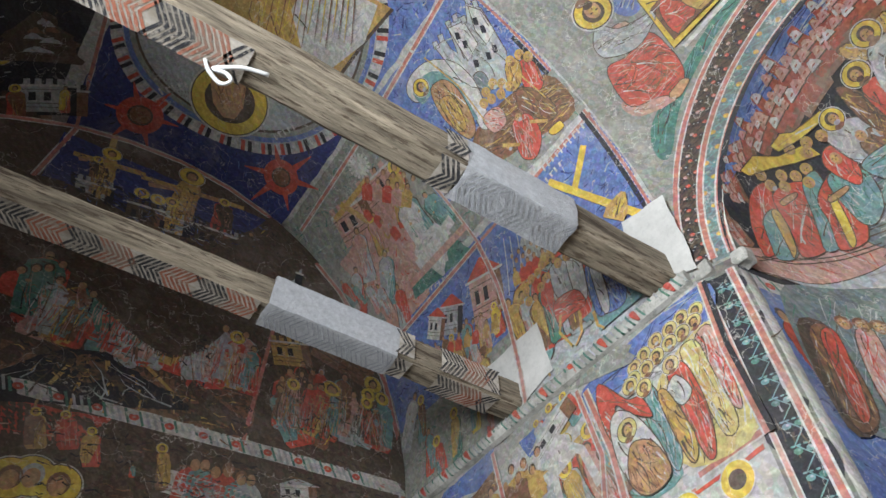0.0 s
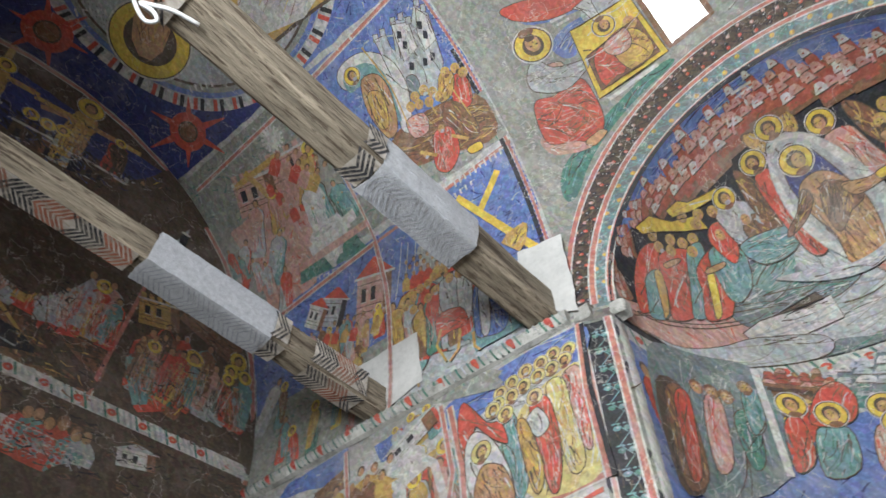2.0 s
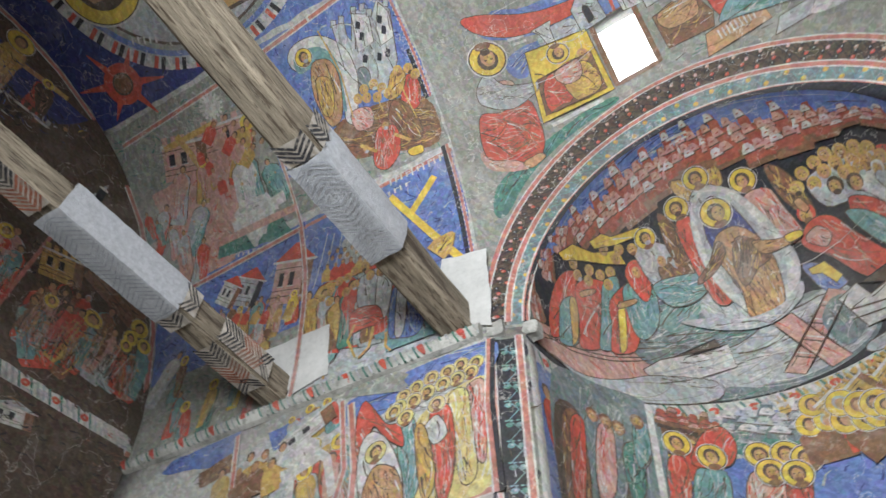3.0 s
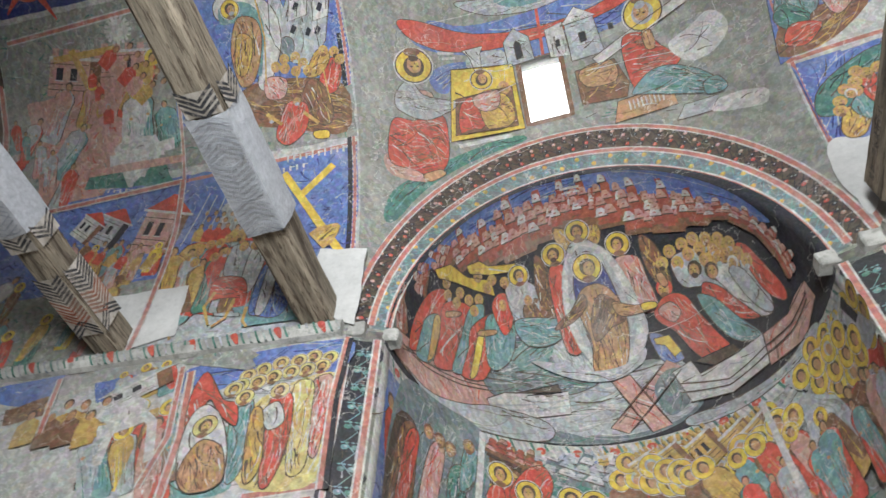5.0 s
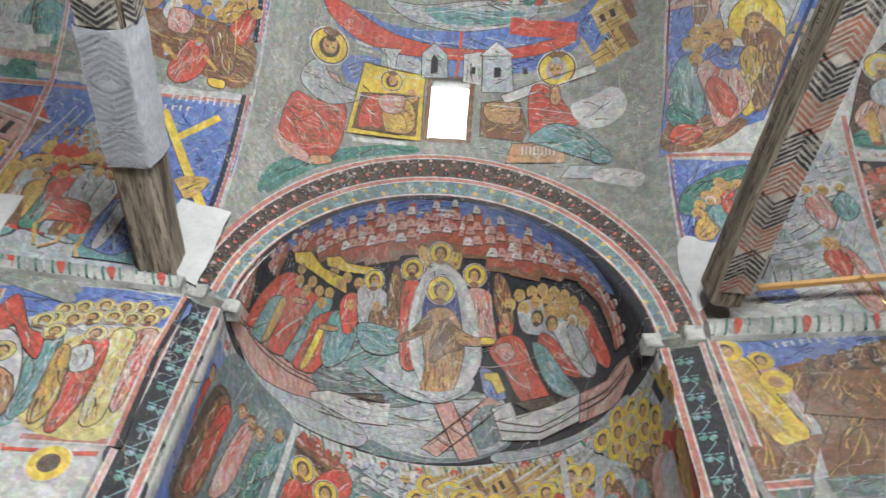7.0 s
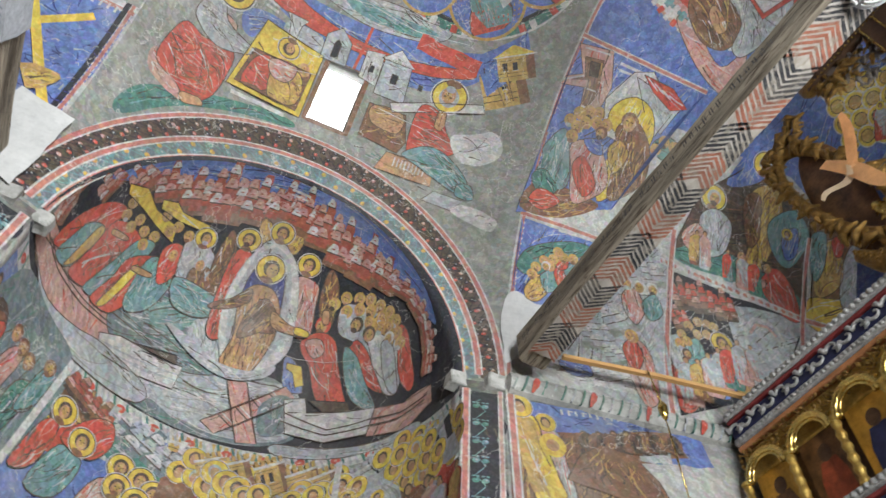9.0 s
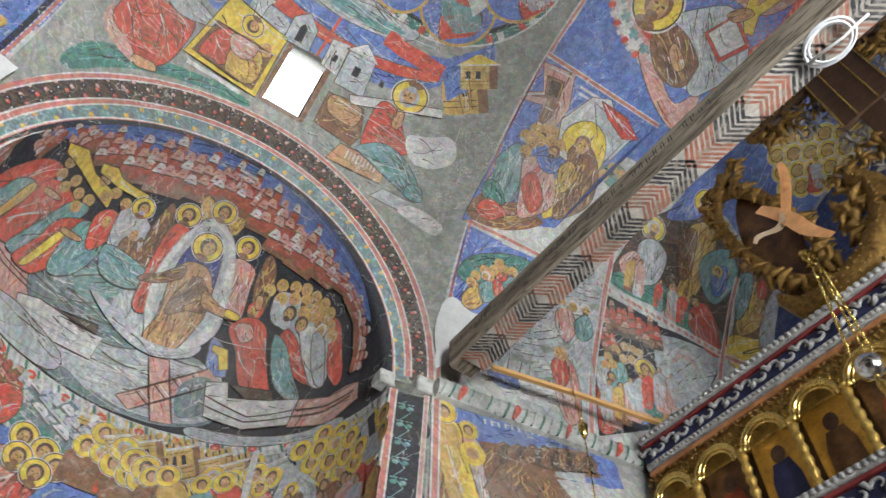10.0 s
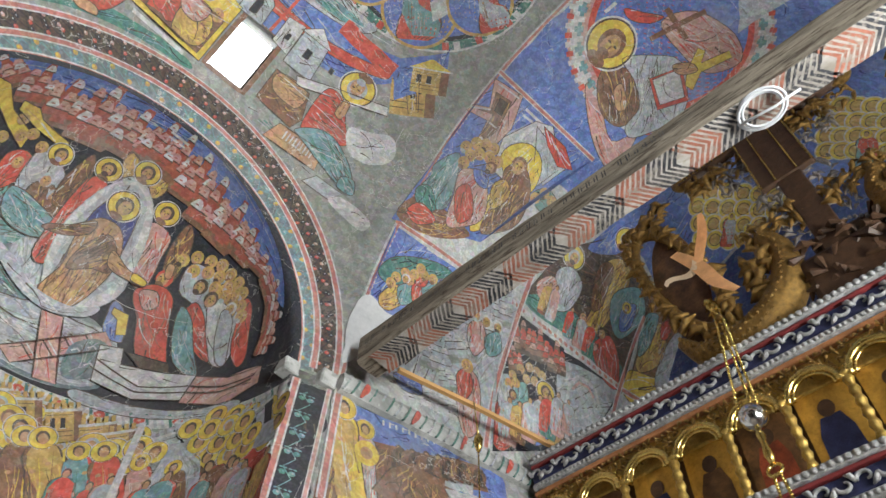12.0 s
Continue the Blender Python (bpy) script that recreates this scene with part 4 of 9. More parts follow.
def beam(name, x, z, y0, y1, w, h, seed, label, drift=0.0, zig=(), sleeve=None, side=1):
    """A hand-hewn tie beam across the nave; zig: painted stretches (y from, y to, on the side too); sleeve: a wrapped stretch."""
    thing = tagged(empty(name, (x, 0, z)), label, "beam", "tie beams across the nave")
    axis = lambda y: drift * y + 0.010 * math.sin(y * 1.3 + seed)
    n = 110
    verts, faces = [], []
    b = 0.018
    ring = [(-w / 2, b), (-w / 2 + b, 0), (0, -0.002), (w / 2 - b, 0), (w / 2, b), (w / 2, h / 2), (w / 2, h - b), (w / 2 - b, h), (-w / 2 + b, h), (-w / 2, h - b), (-w / 2, h / 2)]
    for i in range(n + 1):
        y = lerp(y0, y1, i / n)
        for a, c in ring:
            j = noise.noise_vector(Vector((a * 9 + seed, y * 3.2, c * 9))) * 0.007 + noise.noise_vector(Vector((a * 30, y * 9, c * 30 + seed))) * 0.003
            verts.append((a + axis(y) + j.x, y, c + j.z))
    k = len(ring)
    for i in range(n):
        for q in range(k):
            faces.append((i * k + q, i * k + (q + 1) % k, (i + 1) * k + (q + 1) % k, (i + 1) * k + q))
    faces += [tuple(range(k))[::-1], tuple(n * k + q for q in range(k))]
    mesh_object("timber", verts, faces, TIMBER, thing)
    low = -0.012

    def on_face(u, y, face, lift):
        if face == "under":
            return (u * w * 0.94 + axis(y), y, low - lift)
        return (axis(y) + side * (w / 2 + 0.012 + lift), y, h / 2 + u * h * 0.94)

    for za, zb, both in zig:
        for face in (("under", "side") if both else ("under",)):
            vs, fs = [], []
            m2 = max(2, int((zb - za) / 0.06))
            for i in range(m2 + 1):
                y = lerp(za, zb, i / m2)
                ra = noise.noise(Vector((y * 7, seed, 1))) * 0.06
                vs += [on_face(-0.5 + max(0, ra), y, face, 0), on_face(0.5 + min(0, ra), y, face, 0)]
            fs = [(2 * i, 2 * i + 1, 2 * i + 3, 2 * i + 2) for i in range(m2)]
            mesh_object("chalk_ground", vs, fs, CHALK, thing)
            sets = {"INK": ([], []), "RUST": ([], [])}
            step, wide, amp = 0.026, 0.0155, 0.075
            count = int((zb - za) / step)
            for i in range(count):
                y = za + (i + 0.5) * step
                group = (i // 6) % 4
                vs, fs = sets["INK" if group % 2 == 0 else "RUST"]
                tilt = 1 if group in (0, 1) else -1
                base = len(vs)
                for q in range(7):
                    u = -0.5 + q / 6
                    yy = y + tilt * amp * (0.5 - abs(u) * 2) * 0.75 + noise.noise(Vector((u * 8, y * 20, seed))) * 0.006
                    ww = wide * (1 + 0.4 * noise.noise(Vector((u * 5, y * 30, seed + 3))))
                    vs += [on_face(u, yy - ww / 2, face, 0.0015), on_face(u, yy + ww / 2, face, 0.0015)]
                fs += [(base + 2 * q, base + 2 * q + 1, base + 2 * q + 3, base + 2 * q + 2) for q in range(6)]
            for key, (vs, fs) in sets.items():
                if fs:
                    mesh_object("zigzag", vs, fs, INK if key == "INK" else RUST, thing)
    if sleeve:
        sa, sb = sleeve
        nn = 36
        ring2 = [(-w / 2 - 0.006, -0.014), (0, -0.018), (w / 2 + 0.006, -0.014), (w / 2 + 0.012, h / 2), (w / 2 + 0.008, h + 0.01), (0, h + 0.014), (-w / 2 - 0.008, h + 0.01), (-w / 2 - 0.012, h / 2)]
        vs, fs = [], []
        for i in range(nn + 1):
            for q, (a, c) in enumerate(ring2):
                ragged = 0.035 * noise.noise(Vector((q * 1.7, seed, 0 if i == 0 else 5))) if i in (0, nn) else 0
                y = lerp(sa, sb, i / nn) + ragged
                j = noise.noise_vector(Vector((a * 20, y * 14, c * 20 + seed))) * 0.004
                vs.append((a + axis(y) + j.x, y, c + j.z))
        for i in range(nn):
            for q in range(8):
                fs.append((i * 8 + q, i * 8 + (q + 1) % 8, (i + 1) * 8 + (q + 1) % 8, (i + 1) * 8 + q))
        wrap = mesh_object("wrapping", vs, fs, GAUZE, thing, "pale grey wrapping with faint zigzag ribs")
        vs, fs = [], []
        for i in range(int((sb - sa) / 0.03)):
            y = sa + 0.03 + i * 0.03
            base = len(vs)
            tilt = 1 if (i // 7) % 2 else -1
            for q in range(7):
                u = -0.5 + q / 6
                yy = y + tilt * 0.05 * (0.5 - abs(u) * 2)
                if yy > sb - 0.02 or yy < sa + 0.02:
                    yy = min(max(yy, sa + 0.02), sb - 0.02)
                vs += [(u * w + axis(yy), yy - 0.005, -0.0235), (u * w + axis(yy), yy + 0.004, -0.0235)]
            fs += [(base + 2 * q, base + 2 * q + 1, base + 2 * q + 3, base + 2 * q + 2) for q in range(6)]
        mesh_object("faint_zigzag", vs, fs, SILVERED, wrap)
    return thing


beam("tie_beam", -2.575, 4.25, -2.3, 2.27, 0.165, 0.19, 1, "old timber beam with black and rust zigzags, partly wrapped", 0.015,
     [(-2.2, 0.62, False), (1.42, 1.52, True), (1.7, 2.1, True)], (0.66, 1.42))
beam("tie_beam", -1.345, 4.25, -2.3, 2.33, 0.185, 0.20, 2, "weathered timber beam with worn zigzags, partly wrapped in pale cloth", 0.01,
     [(-2.2, 0.06, False), (0.95, 1.06, True)], (1.06, 1.70))
beam("tie_beam", 1.545, 4.25, -2.3, 2.2, 0.165, 0.20, 3, "old timber tie beam painted with black and rust zigzags", -0.018,
     [(-2.2, 2.1, False)], None, -1)
beam_e = bpy.data.objects["tie_beam.002"]
bm = bmesh.new()
for i in range(44):
    y = 0.3 + i * 0.042
    if i % 7 == 6:
        continue
    for dy in (0, 0.014):
        hh = 0.024 if (i + int(dy > 0)) % 3 else 0.018
        vs = [bm.verts.new((-0.018 * y + 0.010 * math.sin(y * 1.3 + 3) - 0.0965, y + dy + a, 0.10 + b)) for a, b in ((0, -hh), (0.006, -hh), (0.006, hh), (0, hh))]
        bm.faces.new(vs)
part("inscription", bm, INK, beam_e, "line of dark lettering too worn to read")

CABLE = plain("white_cable", (0.5, 0.5, 0.51), 0.5, vary=0.05, bump=0.05)


def coil(name, c, r, turns, tail, label):
    thing = tagged(empty(name, c), label, "cable")
    pts = []
    for i in range(turns * 20 + 1):
        a = 2 * math.pi * i / 20
        rr = r * (1 + 0.14 * math.sin(a * 0.31 + 1))
        pts.append((rr * math.sin(a * 1.0) * 0.75, rr * math.cos(a), -0.03 - 0.02 * math.sin(a) - 0.004 * i / 20))
    part("loop", tube_bm(pts, 0.0055, 6), CABLE, thing, "", True)
    part("tail", tube_bm([pts[-1], (tail[0] * 0.3, tail[1] * 0.3, pts[-1][2] - 0.02), (tail[0] * 0.7, tail[1] * 0.7, -0.04), tail], 0.0055, 6), CABLE, thing, "", True)
    return thing


coil("cable_coil", (1.54, -0.05, 4.25), 0.088, 3, (0.03, -0.15, -0.03), "coil of white cable hanging under a tie beam")
thing = tagged(empty("cable_loop", (-1.36, 0.0, 4.25)), "loose loop of white cable under a tie beam", "cable")
pts = [(-0.03, -0.09, -0.01), (-0.045, -0.06, -0.05), (-0.05, 0.0, -0.09), (-0.02, 0.03, -0.085), (-0.02, 0.0, -0.05), (-0.04, -0.05, -0.03), (0.0, 0.0, -0.035), (0.03, 0.06, -0.03), (0.05, 0.16, -0.02)]
fine = []
for i in range(len(pts) - 1):
    p0, p1, p2, p3 = (Vector(pts[min(max(k, 0), len(pts) - 1)]) for k in (i - 1, i, i + 1, i + 2))
    for s in range(6):
        t = s / 6
        fine.append(0.5 * ((2 * p1) + (p2 - p0) * t + (2 * p0 - 5 * p1 + 4 * p2 - p3) * t * t + (3 * p1 - p0 - 3 * p2 + p3) * t ** 3))
part("wire", tube_bm(fine, 0.009, 6), CABLE, thing, "", True)

# wooden pole on the east cornice
NEWWOOD = plain("raw_pine", (0.46, 0.26, 0.10), 0.6, vary=0.25, scale=8, stretch=(0.4, 4, 4))
bm = tube_bm([(1.68, 2.16, 4.37), (2.2, 2.05, 4.385), (2.72, 1.92, 4.36)], 0.018, 4)
tagged(part("wooden_pole", bm, NEWWOOD, None, "plain pine batten laid from the wall to the icon screen"), category="pole")


# --- icon screen ---
SILVER = plain("silvered_carving", (0.34, 0.33, 0.32), 0.55, metal=0.3, vary=0.4, scale=40, bump=0.7)
NAVY = plain("navy_paint", (0.02, 0.022, 0.06), 0.6, vary=0.4, scale=20)
ORANGE = plain("orange_moulding", (0.36, 0.15, 0.06), 0.55, vary=0.3, scale=15)
CRIMSON = plain("crimson_moulding", (0.16, 0.025, 0.025), 0.5, vary=0.3)
ICON = plain("dark_icon_panel", (0.12, 0.055, 0.02), 0.4, vary=0.7, scale=9, bump=0.1)
ICONRED = plain("red_icon_robe", (0.25, 0.05, 0.02), 0.5, vary=0.5, scale=14)
ICONGOLD = plain("gold_icon_ground", (0.45, 0.24, 0.04), 0.4, metal=0.4, vary=0.4, scale=10)
BRASS = plain("polished_brass", (0.72, 0.52, 0.16), 0.22, metal=1.0, vary=0.2, scale=30, bump=0.2)
CHROME = plain("silver_ball", (0.75, 0.74, 0.72), 0.08, metal=1.0, vary=0.1, bump=0.05)
OLDGILT = plain("tarnished_gilding", (0.24, 0.135, 0.036), 0.42, metal=0.6, vary=0.5, scale=35, bump=1.0)
OLDSILVER = plain("tarnished_silver_carving", (0.20, 0.17, 0.15), 0.5, metal=0.3, vary=0.5, scale=35, bump=0.8)
SX = 2.72
YA, YB = -1.95, 2.05
screen = tagged(empty("icon_screen", (SX, 0, 0)), "tall gilded icon screen with painted panels in round arches", "icon screen")


def rail(name, z0, z1, out, mat, label=""):
    return part(name, box_bm((-out, YA, z0), (0.1, YB, z1), min(0.012, (z1 - z0) * 0.3), 2), mat, screen, label)


part("backing", box_bm((0.02, YA, 0.0), (0.14, YB, 4.2)), DARKWOOD, screen)


def beads(name, z, x, r, step, mat):
    bm = bmesh.new()
    base = bmesh.new()
    y = YA + step
    while y < YB - step:
        ball_bm((x, y, z), r, bm, 7, (1, 1.1, 1))
        y += step
    return part(name, bm, mat, screen, "", True)


def frieze(z0, z1, mat_ground, out):
    """Carved scrolls on a painted band."""
    rail("frieze_ground", z0, z1, out, mat_ground)
    bm = bmesh.new()
    h = z1 - z0
    n = int((YB - YA) / (h * 0.9))
    for i in range(n):
        y = lerp(YA, YB, (i + 0.5) / n)
        s = 1 if i % 2 else -1
        pts = []
        for k in range(11):
            a = k / 10 * 4.6
            r = h * 0.42 * (1 - k / 13)
            pts.append((-out - 0.008, y + math.cos(a) * r, (z0 + z1) / 2 + s * math.sin(a) * r * 0.9))
        tube_bm(pts, [0.011 * (1 - 0.05 * k) for k in range(11)], 5, bm)
        tube_bm([(-out - 0.006, y + h * 0.42, (z0 + z1) / 2), (-out - 0.014, y + h * 0.6, z0 + h * 0.5 + s * h * 0.3), (-out - 0.006, y + h * 0.8, z0 + h * 0.5 + s * h * 0.42)], [0.012, 0.014, 0.004], 5, bm)
    return tagged(part("carved_scroll", bm, SILVER, screen, "", True), kind="stuff")


def entablature(top):
    rail("top_moulding", top - 0.045, top, 0.075, SILVER)
    beads("beading", top - 0.022, -0.076, 0.017, 0.036, SILVER)
    rail("red_fillet", top - 0.068, top - 0.047, 0.06, CRIMSON)
    frieze(top - 0.165, top - 0.07, NAVY, 0.048)
    rail("lower_moulding", top - 0.21, top - 0.168, 0.055, SILVER)
    beads("beading", top - 0.19, -0.056, 0.013, 0.028, SILVER)
    rail("plain_moulding", top - 0.245, top - 0.213, 0.042, ORANGE)


entablature(4.29)
entablature(3.50)
rail("gold_field", 3.88, 4.043, 0.015, GILT)
bm = bmesh.new()
rnd = random.Random(5)
PITCH = 0.29
for i in range(int((YB - YA) / 0.036)):
    y = YA + 0.03 + i * 0.036
    for k in range(3):
        z = 3.945 + k * 0.036 + rnd.uniform(-0.01, 0.01)
        a = rnd.uniform(0, 6.28)
        tube_bm([(-0.04, y + math.cos(a) * 0.022, z + math.sin(a) * 0.022), (-0.062, y, z), (-0.04, y - math.sin(a) * 0.02, z + math.cos(a) * 0.02)], [0.004, 0.011, 0.004], 4, bm)
part("carved_foliage", bm, OLDGILT, screen, "gilded carved leaves over the arches", True)
first = 0.46 - 8 * PITCH
for i in range(14):
    yc = first + i * PITCH
    if not (YA + 0.14 < yc < YB - 0.1):
        continue
    icon = part("icon_panel", box_bm((-0.005, yc - 0.12, 3.47), (0.02, yc + 0.12, 3.95)), ICONGOLD if i % 3 else ICON, screen, "small dark painted panel under a gilt arch")
    bm = bmesh.new()
    vs = [bm.verts.new((-0.008, yc + u * 0.1, 3.47 + v * 0.36)) for u, v in ((-0.85, 0), (0.85, 0), (0.75, 0.5), (0.45, 0.74), (-0.45, 0.74), (-0.75, 0.5))]
    bm.faces.new(vs)
    part("painted_robe", bm, (ICONRED, ICON, NAVY)[i % 3], icon)
    bm = bmesh.new()
    bm.faces.new([bm.verts.new((-0.0085, yc + 0.038 * math.cos(a), 3.775 + 0.046 * math.sin(a))) for a in span(0, 2 * math.pi * 15 / 16, 15)])
    part("painted_oval", bm, DARKWOOD, icon)
    bm = bmesh.new()
    for r, w in ((0.124, 0.021), (0.098, 0.010)):
        pts = [(-0.062, yc + r * math.cos(a), 3.83 + r * math.sin(a)) for a in span(0, math.pi, 16)]
        tube_bm(pts, w, 6, bm)
    part("gilt_arch", bm, BRASS, screen, "", True)
    bm = bmesh.new()
    yq = yc + PITCH / 2
    tube_bm([(-0.06, yq, 3.49 + k * 0.0155) for k in range(22)], [0.021 + 0.005 * math.sin(k * 1.57) for k in range(22)], 8, bm)
    for zz, r in ((3.5, 0.028), (3.82, 0.026), (3.845, 0.032)):
        ball_bm((-0.06, yq, zz), r, bm, 8, (1, 1, 0.5))
    part("twisted_column", bm, GILT, screen, "", True)
    bm = bmesh.new()
    for k in range(10):
        a = math.pi * (k + 0.5) / 10
        ball_bm((-0.055, yc + 0.15 * math.cos(a), 3.83 + 0.15 * math.sin(a)), 0.009, bm, 6)
    part("bead_arch", bm, BRASS, screen, "", True)
part("lower_panel", box_bm((-0.03, YA, 0.0), (0.02, YB, 3.24), 0.01), DARKWOOD, screen, "dark carved lower part of the screen")

# carved crest on the screen: crucifix, winged beasts, framed side panels


def lumps(bm, centre, spread, count, r, seed):
    rr = random.Random(seed)
    for _ in range(count):
        p = Vector(centre) + Vector((rr.uniform(-1, 1) * spread[0], rr.uniform(-1, 1) * spread[1], rr.uniform(-1, 1) * spread[2]))
        a = rr.uniform(0, 6.28)
        s = r * rr.uniform(0.6, 1.3)
        d = Vector((0.3 * s, math.cos(a) * s, math.sin(a) * s))
        tube_bm([p - d, p + Vector((-s * 0.5, 0, 0)), p + d], [s * 0.12, s * 0.4, s * 0.12], 5, bm)
    return bm


cross = tagged(empty("crucifix", (SX + 0.03, 0.03, 4.29)), "dark carved wooden crucifix with gilt beading on the icon screen", "crucifix")
part("upright", box_bm((-0.03, -0.075, 0.1), (0.03, 0.075, 2.15), 0.012, 2), DARKWOOD, cross)
part("arm", box_bm((-0.035, -0.60, 1.62), (0.025, 0.60, 1.77), 0.012, 2), DARKWOOD, cross)
part("panel", box_bm((-0.045, -0.17, 1.05), (0.0, 0.17, 1.64), 0.01, 2), DARKWOOD, cross, "dark painted panel")
bm = bmesh.new()
for ya in (-0.57, 0.57):
    ball_bm((0, ya, 1.695), 0.11, bm, 10, (0.4, 0.8, 1))
ball_bm((0, 0, 2.14), 0.11, bm, 10, (0.4, 1, 0.8))
part("arm_end", bm, OLDGILT, cross, "", True)
bm = bmesh.new()
for z in (1.64, 1.755):
    for i in range(40):
        ball_bm((-0.042, -0.55 + i * 1.1 / 39, z), 0.009, bm, 5)
for y in (-0.16, 0.16, -0.066, 0.066):
    for i in range(20):
        ball_bm((-0.05, y, 1.06 + i * 0.029), 0.009, bm, 5)
part("beading", bm, BRASS, cross)
part("carved_glory", lumps(lumps(bmesh.new(), (0.02, 0, 1.45), (0.02, 0.40, 0.16), 190, 0.03, 1), (0.02, 0, 0.85), (0.02, 0.24, 0.28), 150, 0.032, 2), OLDSILVER, cross, "", True)
bm = bmesh.new()
for s, z in ((0.36, 1.5), (-0.36, 1.5), (0.3, 1.85), (-0.3, 1.85), (0.24, 0.75), (-0.24, 0.75)):
    lumps(bm, (0.0, s, z), (0.02, 0.2, 0.11), 55, 0.042, int(abs(s) * 100 + z * 10))
part("carved_foliage", bm, OLDGILT, cross, "tarnished gilt leaves", True)
part("base", lumps(box_bm((-0.05, -0.22, 0.0), (0.05, 0.22, 0.35), 0.03, 2), (-0.02, 0, 0.3), (0.03, 0.25, 0.2), 60, 0.05, 9), DARKWOOD, cross)

for s in (1, -1):
    beast = tagged(empty("carved_beast", (SX + 0.03, 0, 4.29)), "gilded carved scaly beast curling beside the crucifix", "carving", "carved beasts on the screen")
    path = [(0, s * y, z) for y, z in ((0.98, 0.30), (0.90, 0.16), (0.76, 0.10), (0.60, 0.10), (0.45, 0.15), (0.34, 0.27), (0.29, 0.42), (0.28, 0.58), (0.33, 0.70), (0.29, 0.79))]
    fine, rad = [], []
    rr0 = [0.035, 0.06, 0.085, 0.10, 0.11, 0.10, 0.085, 0.065, 0.06, 0.02]
    for i in range(len(path) - 1):
        for k in range(4):
            fine.append(Vector(path[i]).lerp(Vector(path[i + 1]), k / 4))
            rad.append(lerp(rr0[i], rr0[i + 1], k / 4))
    part("body", tube_bm(fine, rad, 12), OLDGILT, beast, "", True)
    bm = bmesh.new()
    rr = random.Random(3)
    for p, r in zip(fine, rad):
        for k in range(7):
            a = math.pi * (0.55 + 0.9 * k / 6) + rr.uniform(-0.1, 0.1)
            ball_bm(p + Vector((math.cos(a) * r, 0, math.sin(a) * r)), 0.011, bm, 5, (0.7, 1, 1))
    part("scale_pattern", bm, OLDGILT, beast, "", True)
    part("wing", lumps(bmesh.new(), (-0.02, s * 0.42, 0.42), (0.02, 0.08, 0.16), 45, 0.06, 4), OLDGILT, beast, "", True)

    frame_ = tagged(empty("framed_side_panel", (SX + 0.04, s * 0.88, 4.29)), "dark oval panel in a jagged gilt carved frame", "panel", "side panels on the screen")
    tilt = s * 0.12
    bm = bmesh.new()
    outer = [(math.cos(a) * 0.16 + math.sin(a) * tilt, math.sin(a) * 0.52) for a in span(0, 2 * math.pi * 31 / 32, 31)]
    ball_bm((0.03, 0, 0.82), 1.0, bm, 32, (0.018, 0.165, 0.53))
    part("dark_panel", bm, ICON, frame_)
    bm = bmesh.new()
    tube_bm([(-0.02, y * 1.04, 0.82 + z * 1.04) for y, z in outer] + [(-0.02, outer[0][0] * 1.04, 0.82 + outer[0][1] * 1.04)], 0.03, 6, bm)
    rr = random.Random(8)
    for y, z in outer:
        for k in range(5):
            q = rr.uniform(1.05, 1.32)
            lumps(bm, (-0.02, y * q, 0.82 + z * q * 0.98), (0.015, 0.015, 0.015), 1, 0.055, rr.randint(0, 999))
    part("carved_frame", bm, OLDGILT, frame_, "", True)
    part("stem", box_bm((-0.02, -0.03, 0), (0.02, 0.03, 0.3), 0.008), DARKWOOD, frame_)
    part("crest_leaf", lumps(bmesh.new(), (-0.01, 0.0, 1.48), (0.02, 0.1, 0.12), 30, 0.06, 6), OLDGILT, frame_, "", True)

# dark plate that stands for the shaded recess, and pale ledge strip between the beasts
arch_ = tagged(empty("recess_shade_plate", (SX + 0.05, -0.05, 4.29)), "dark plate standing for a shaded recess, with pale beading", "carving")
part("plate", box_bm((0, -0.2, 0), (0.03, 0.2, 0.5), 0.02, 2), DARKWOOD, arch_)
bm = bmesh.new()
for i in range(26):
    a = math.pi * i / 25
    ball_bm((-0.01, 0.2 * math.cos(a), 0.1 + 0.42 * math.sin(a)), 0.013, bm, 5)
part("beading", bm, SILVER, arch_)

# --- hanging lamp before the screen ---
lamp = tagged(empty("hanging_lamp", (2.47, 0.70, 3.7)), "silver ball lamp on brass chains before the icon screen", "lamp")
bm = ball_bm((0, 0, 0), 0.062, None, 24)
part("ball", bm, CHROME, lamp, "polished silver ball", True)
top = Vector((0.26, 0.03, 0.98))
for k in range(3):
    a = 2 * math.pi * k / 3
    p0 = Vector((0.035 * math.cos(a), 0.05 * math.sin(a), 0.05))
    bm = bmesh.new()
    for i in range(48):
        p = p0.lerp(top + Vector((0, 0.02 * math.sin(a), 0)), i / 47)
        ball_bm(p, 0.0085, bm, 6)
    part("chain", bm, BRASS, lamp, "", True)
part("hook_plate", lumps(bmesh.new(), tuple(top), (0.02, 0.03, 0.05), 26, 0.035, 3), BRASS, lamp, "", True)
bm = bmesh.new()
tube_bm([(0, 0, -0.06), (0, 0, -0.1), (0, 0, -0.14), (0, 0, -0.2), (0, 0, -0.24)], [0.012, 0.02, 0.012, 0.022, 0.01], 10, bm)
part("finial", bm, BRASS, lamp, "", True)
part("ring", tube_bm([(0.012 * math.sin(a), 0.032 * math.cos(a), -0.27 + 0.032 * math.sin(a)) for a in span(0, 2 * math.pi * 15 / 16, 15)], 0.008, 6, closed=True), BRASS, lamp, "", True)
for k in (-1, 1):
    bm = bmesh.new()
    for i in range(40):
        ball_bm(Vector((0, k * 0.015, -0.3)).lerp(Vector((0, k * 0.05, -0.9)), i / 39), 0.0085, bm, 6)
    part("lower_chain", bm, BRASS, lamp, "", True)
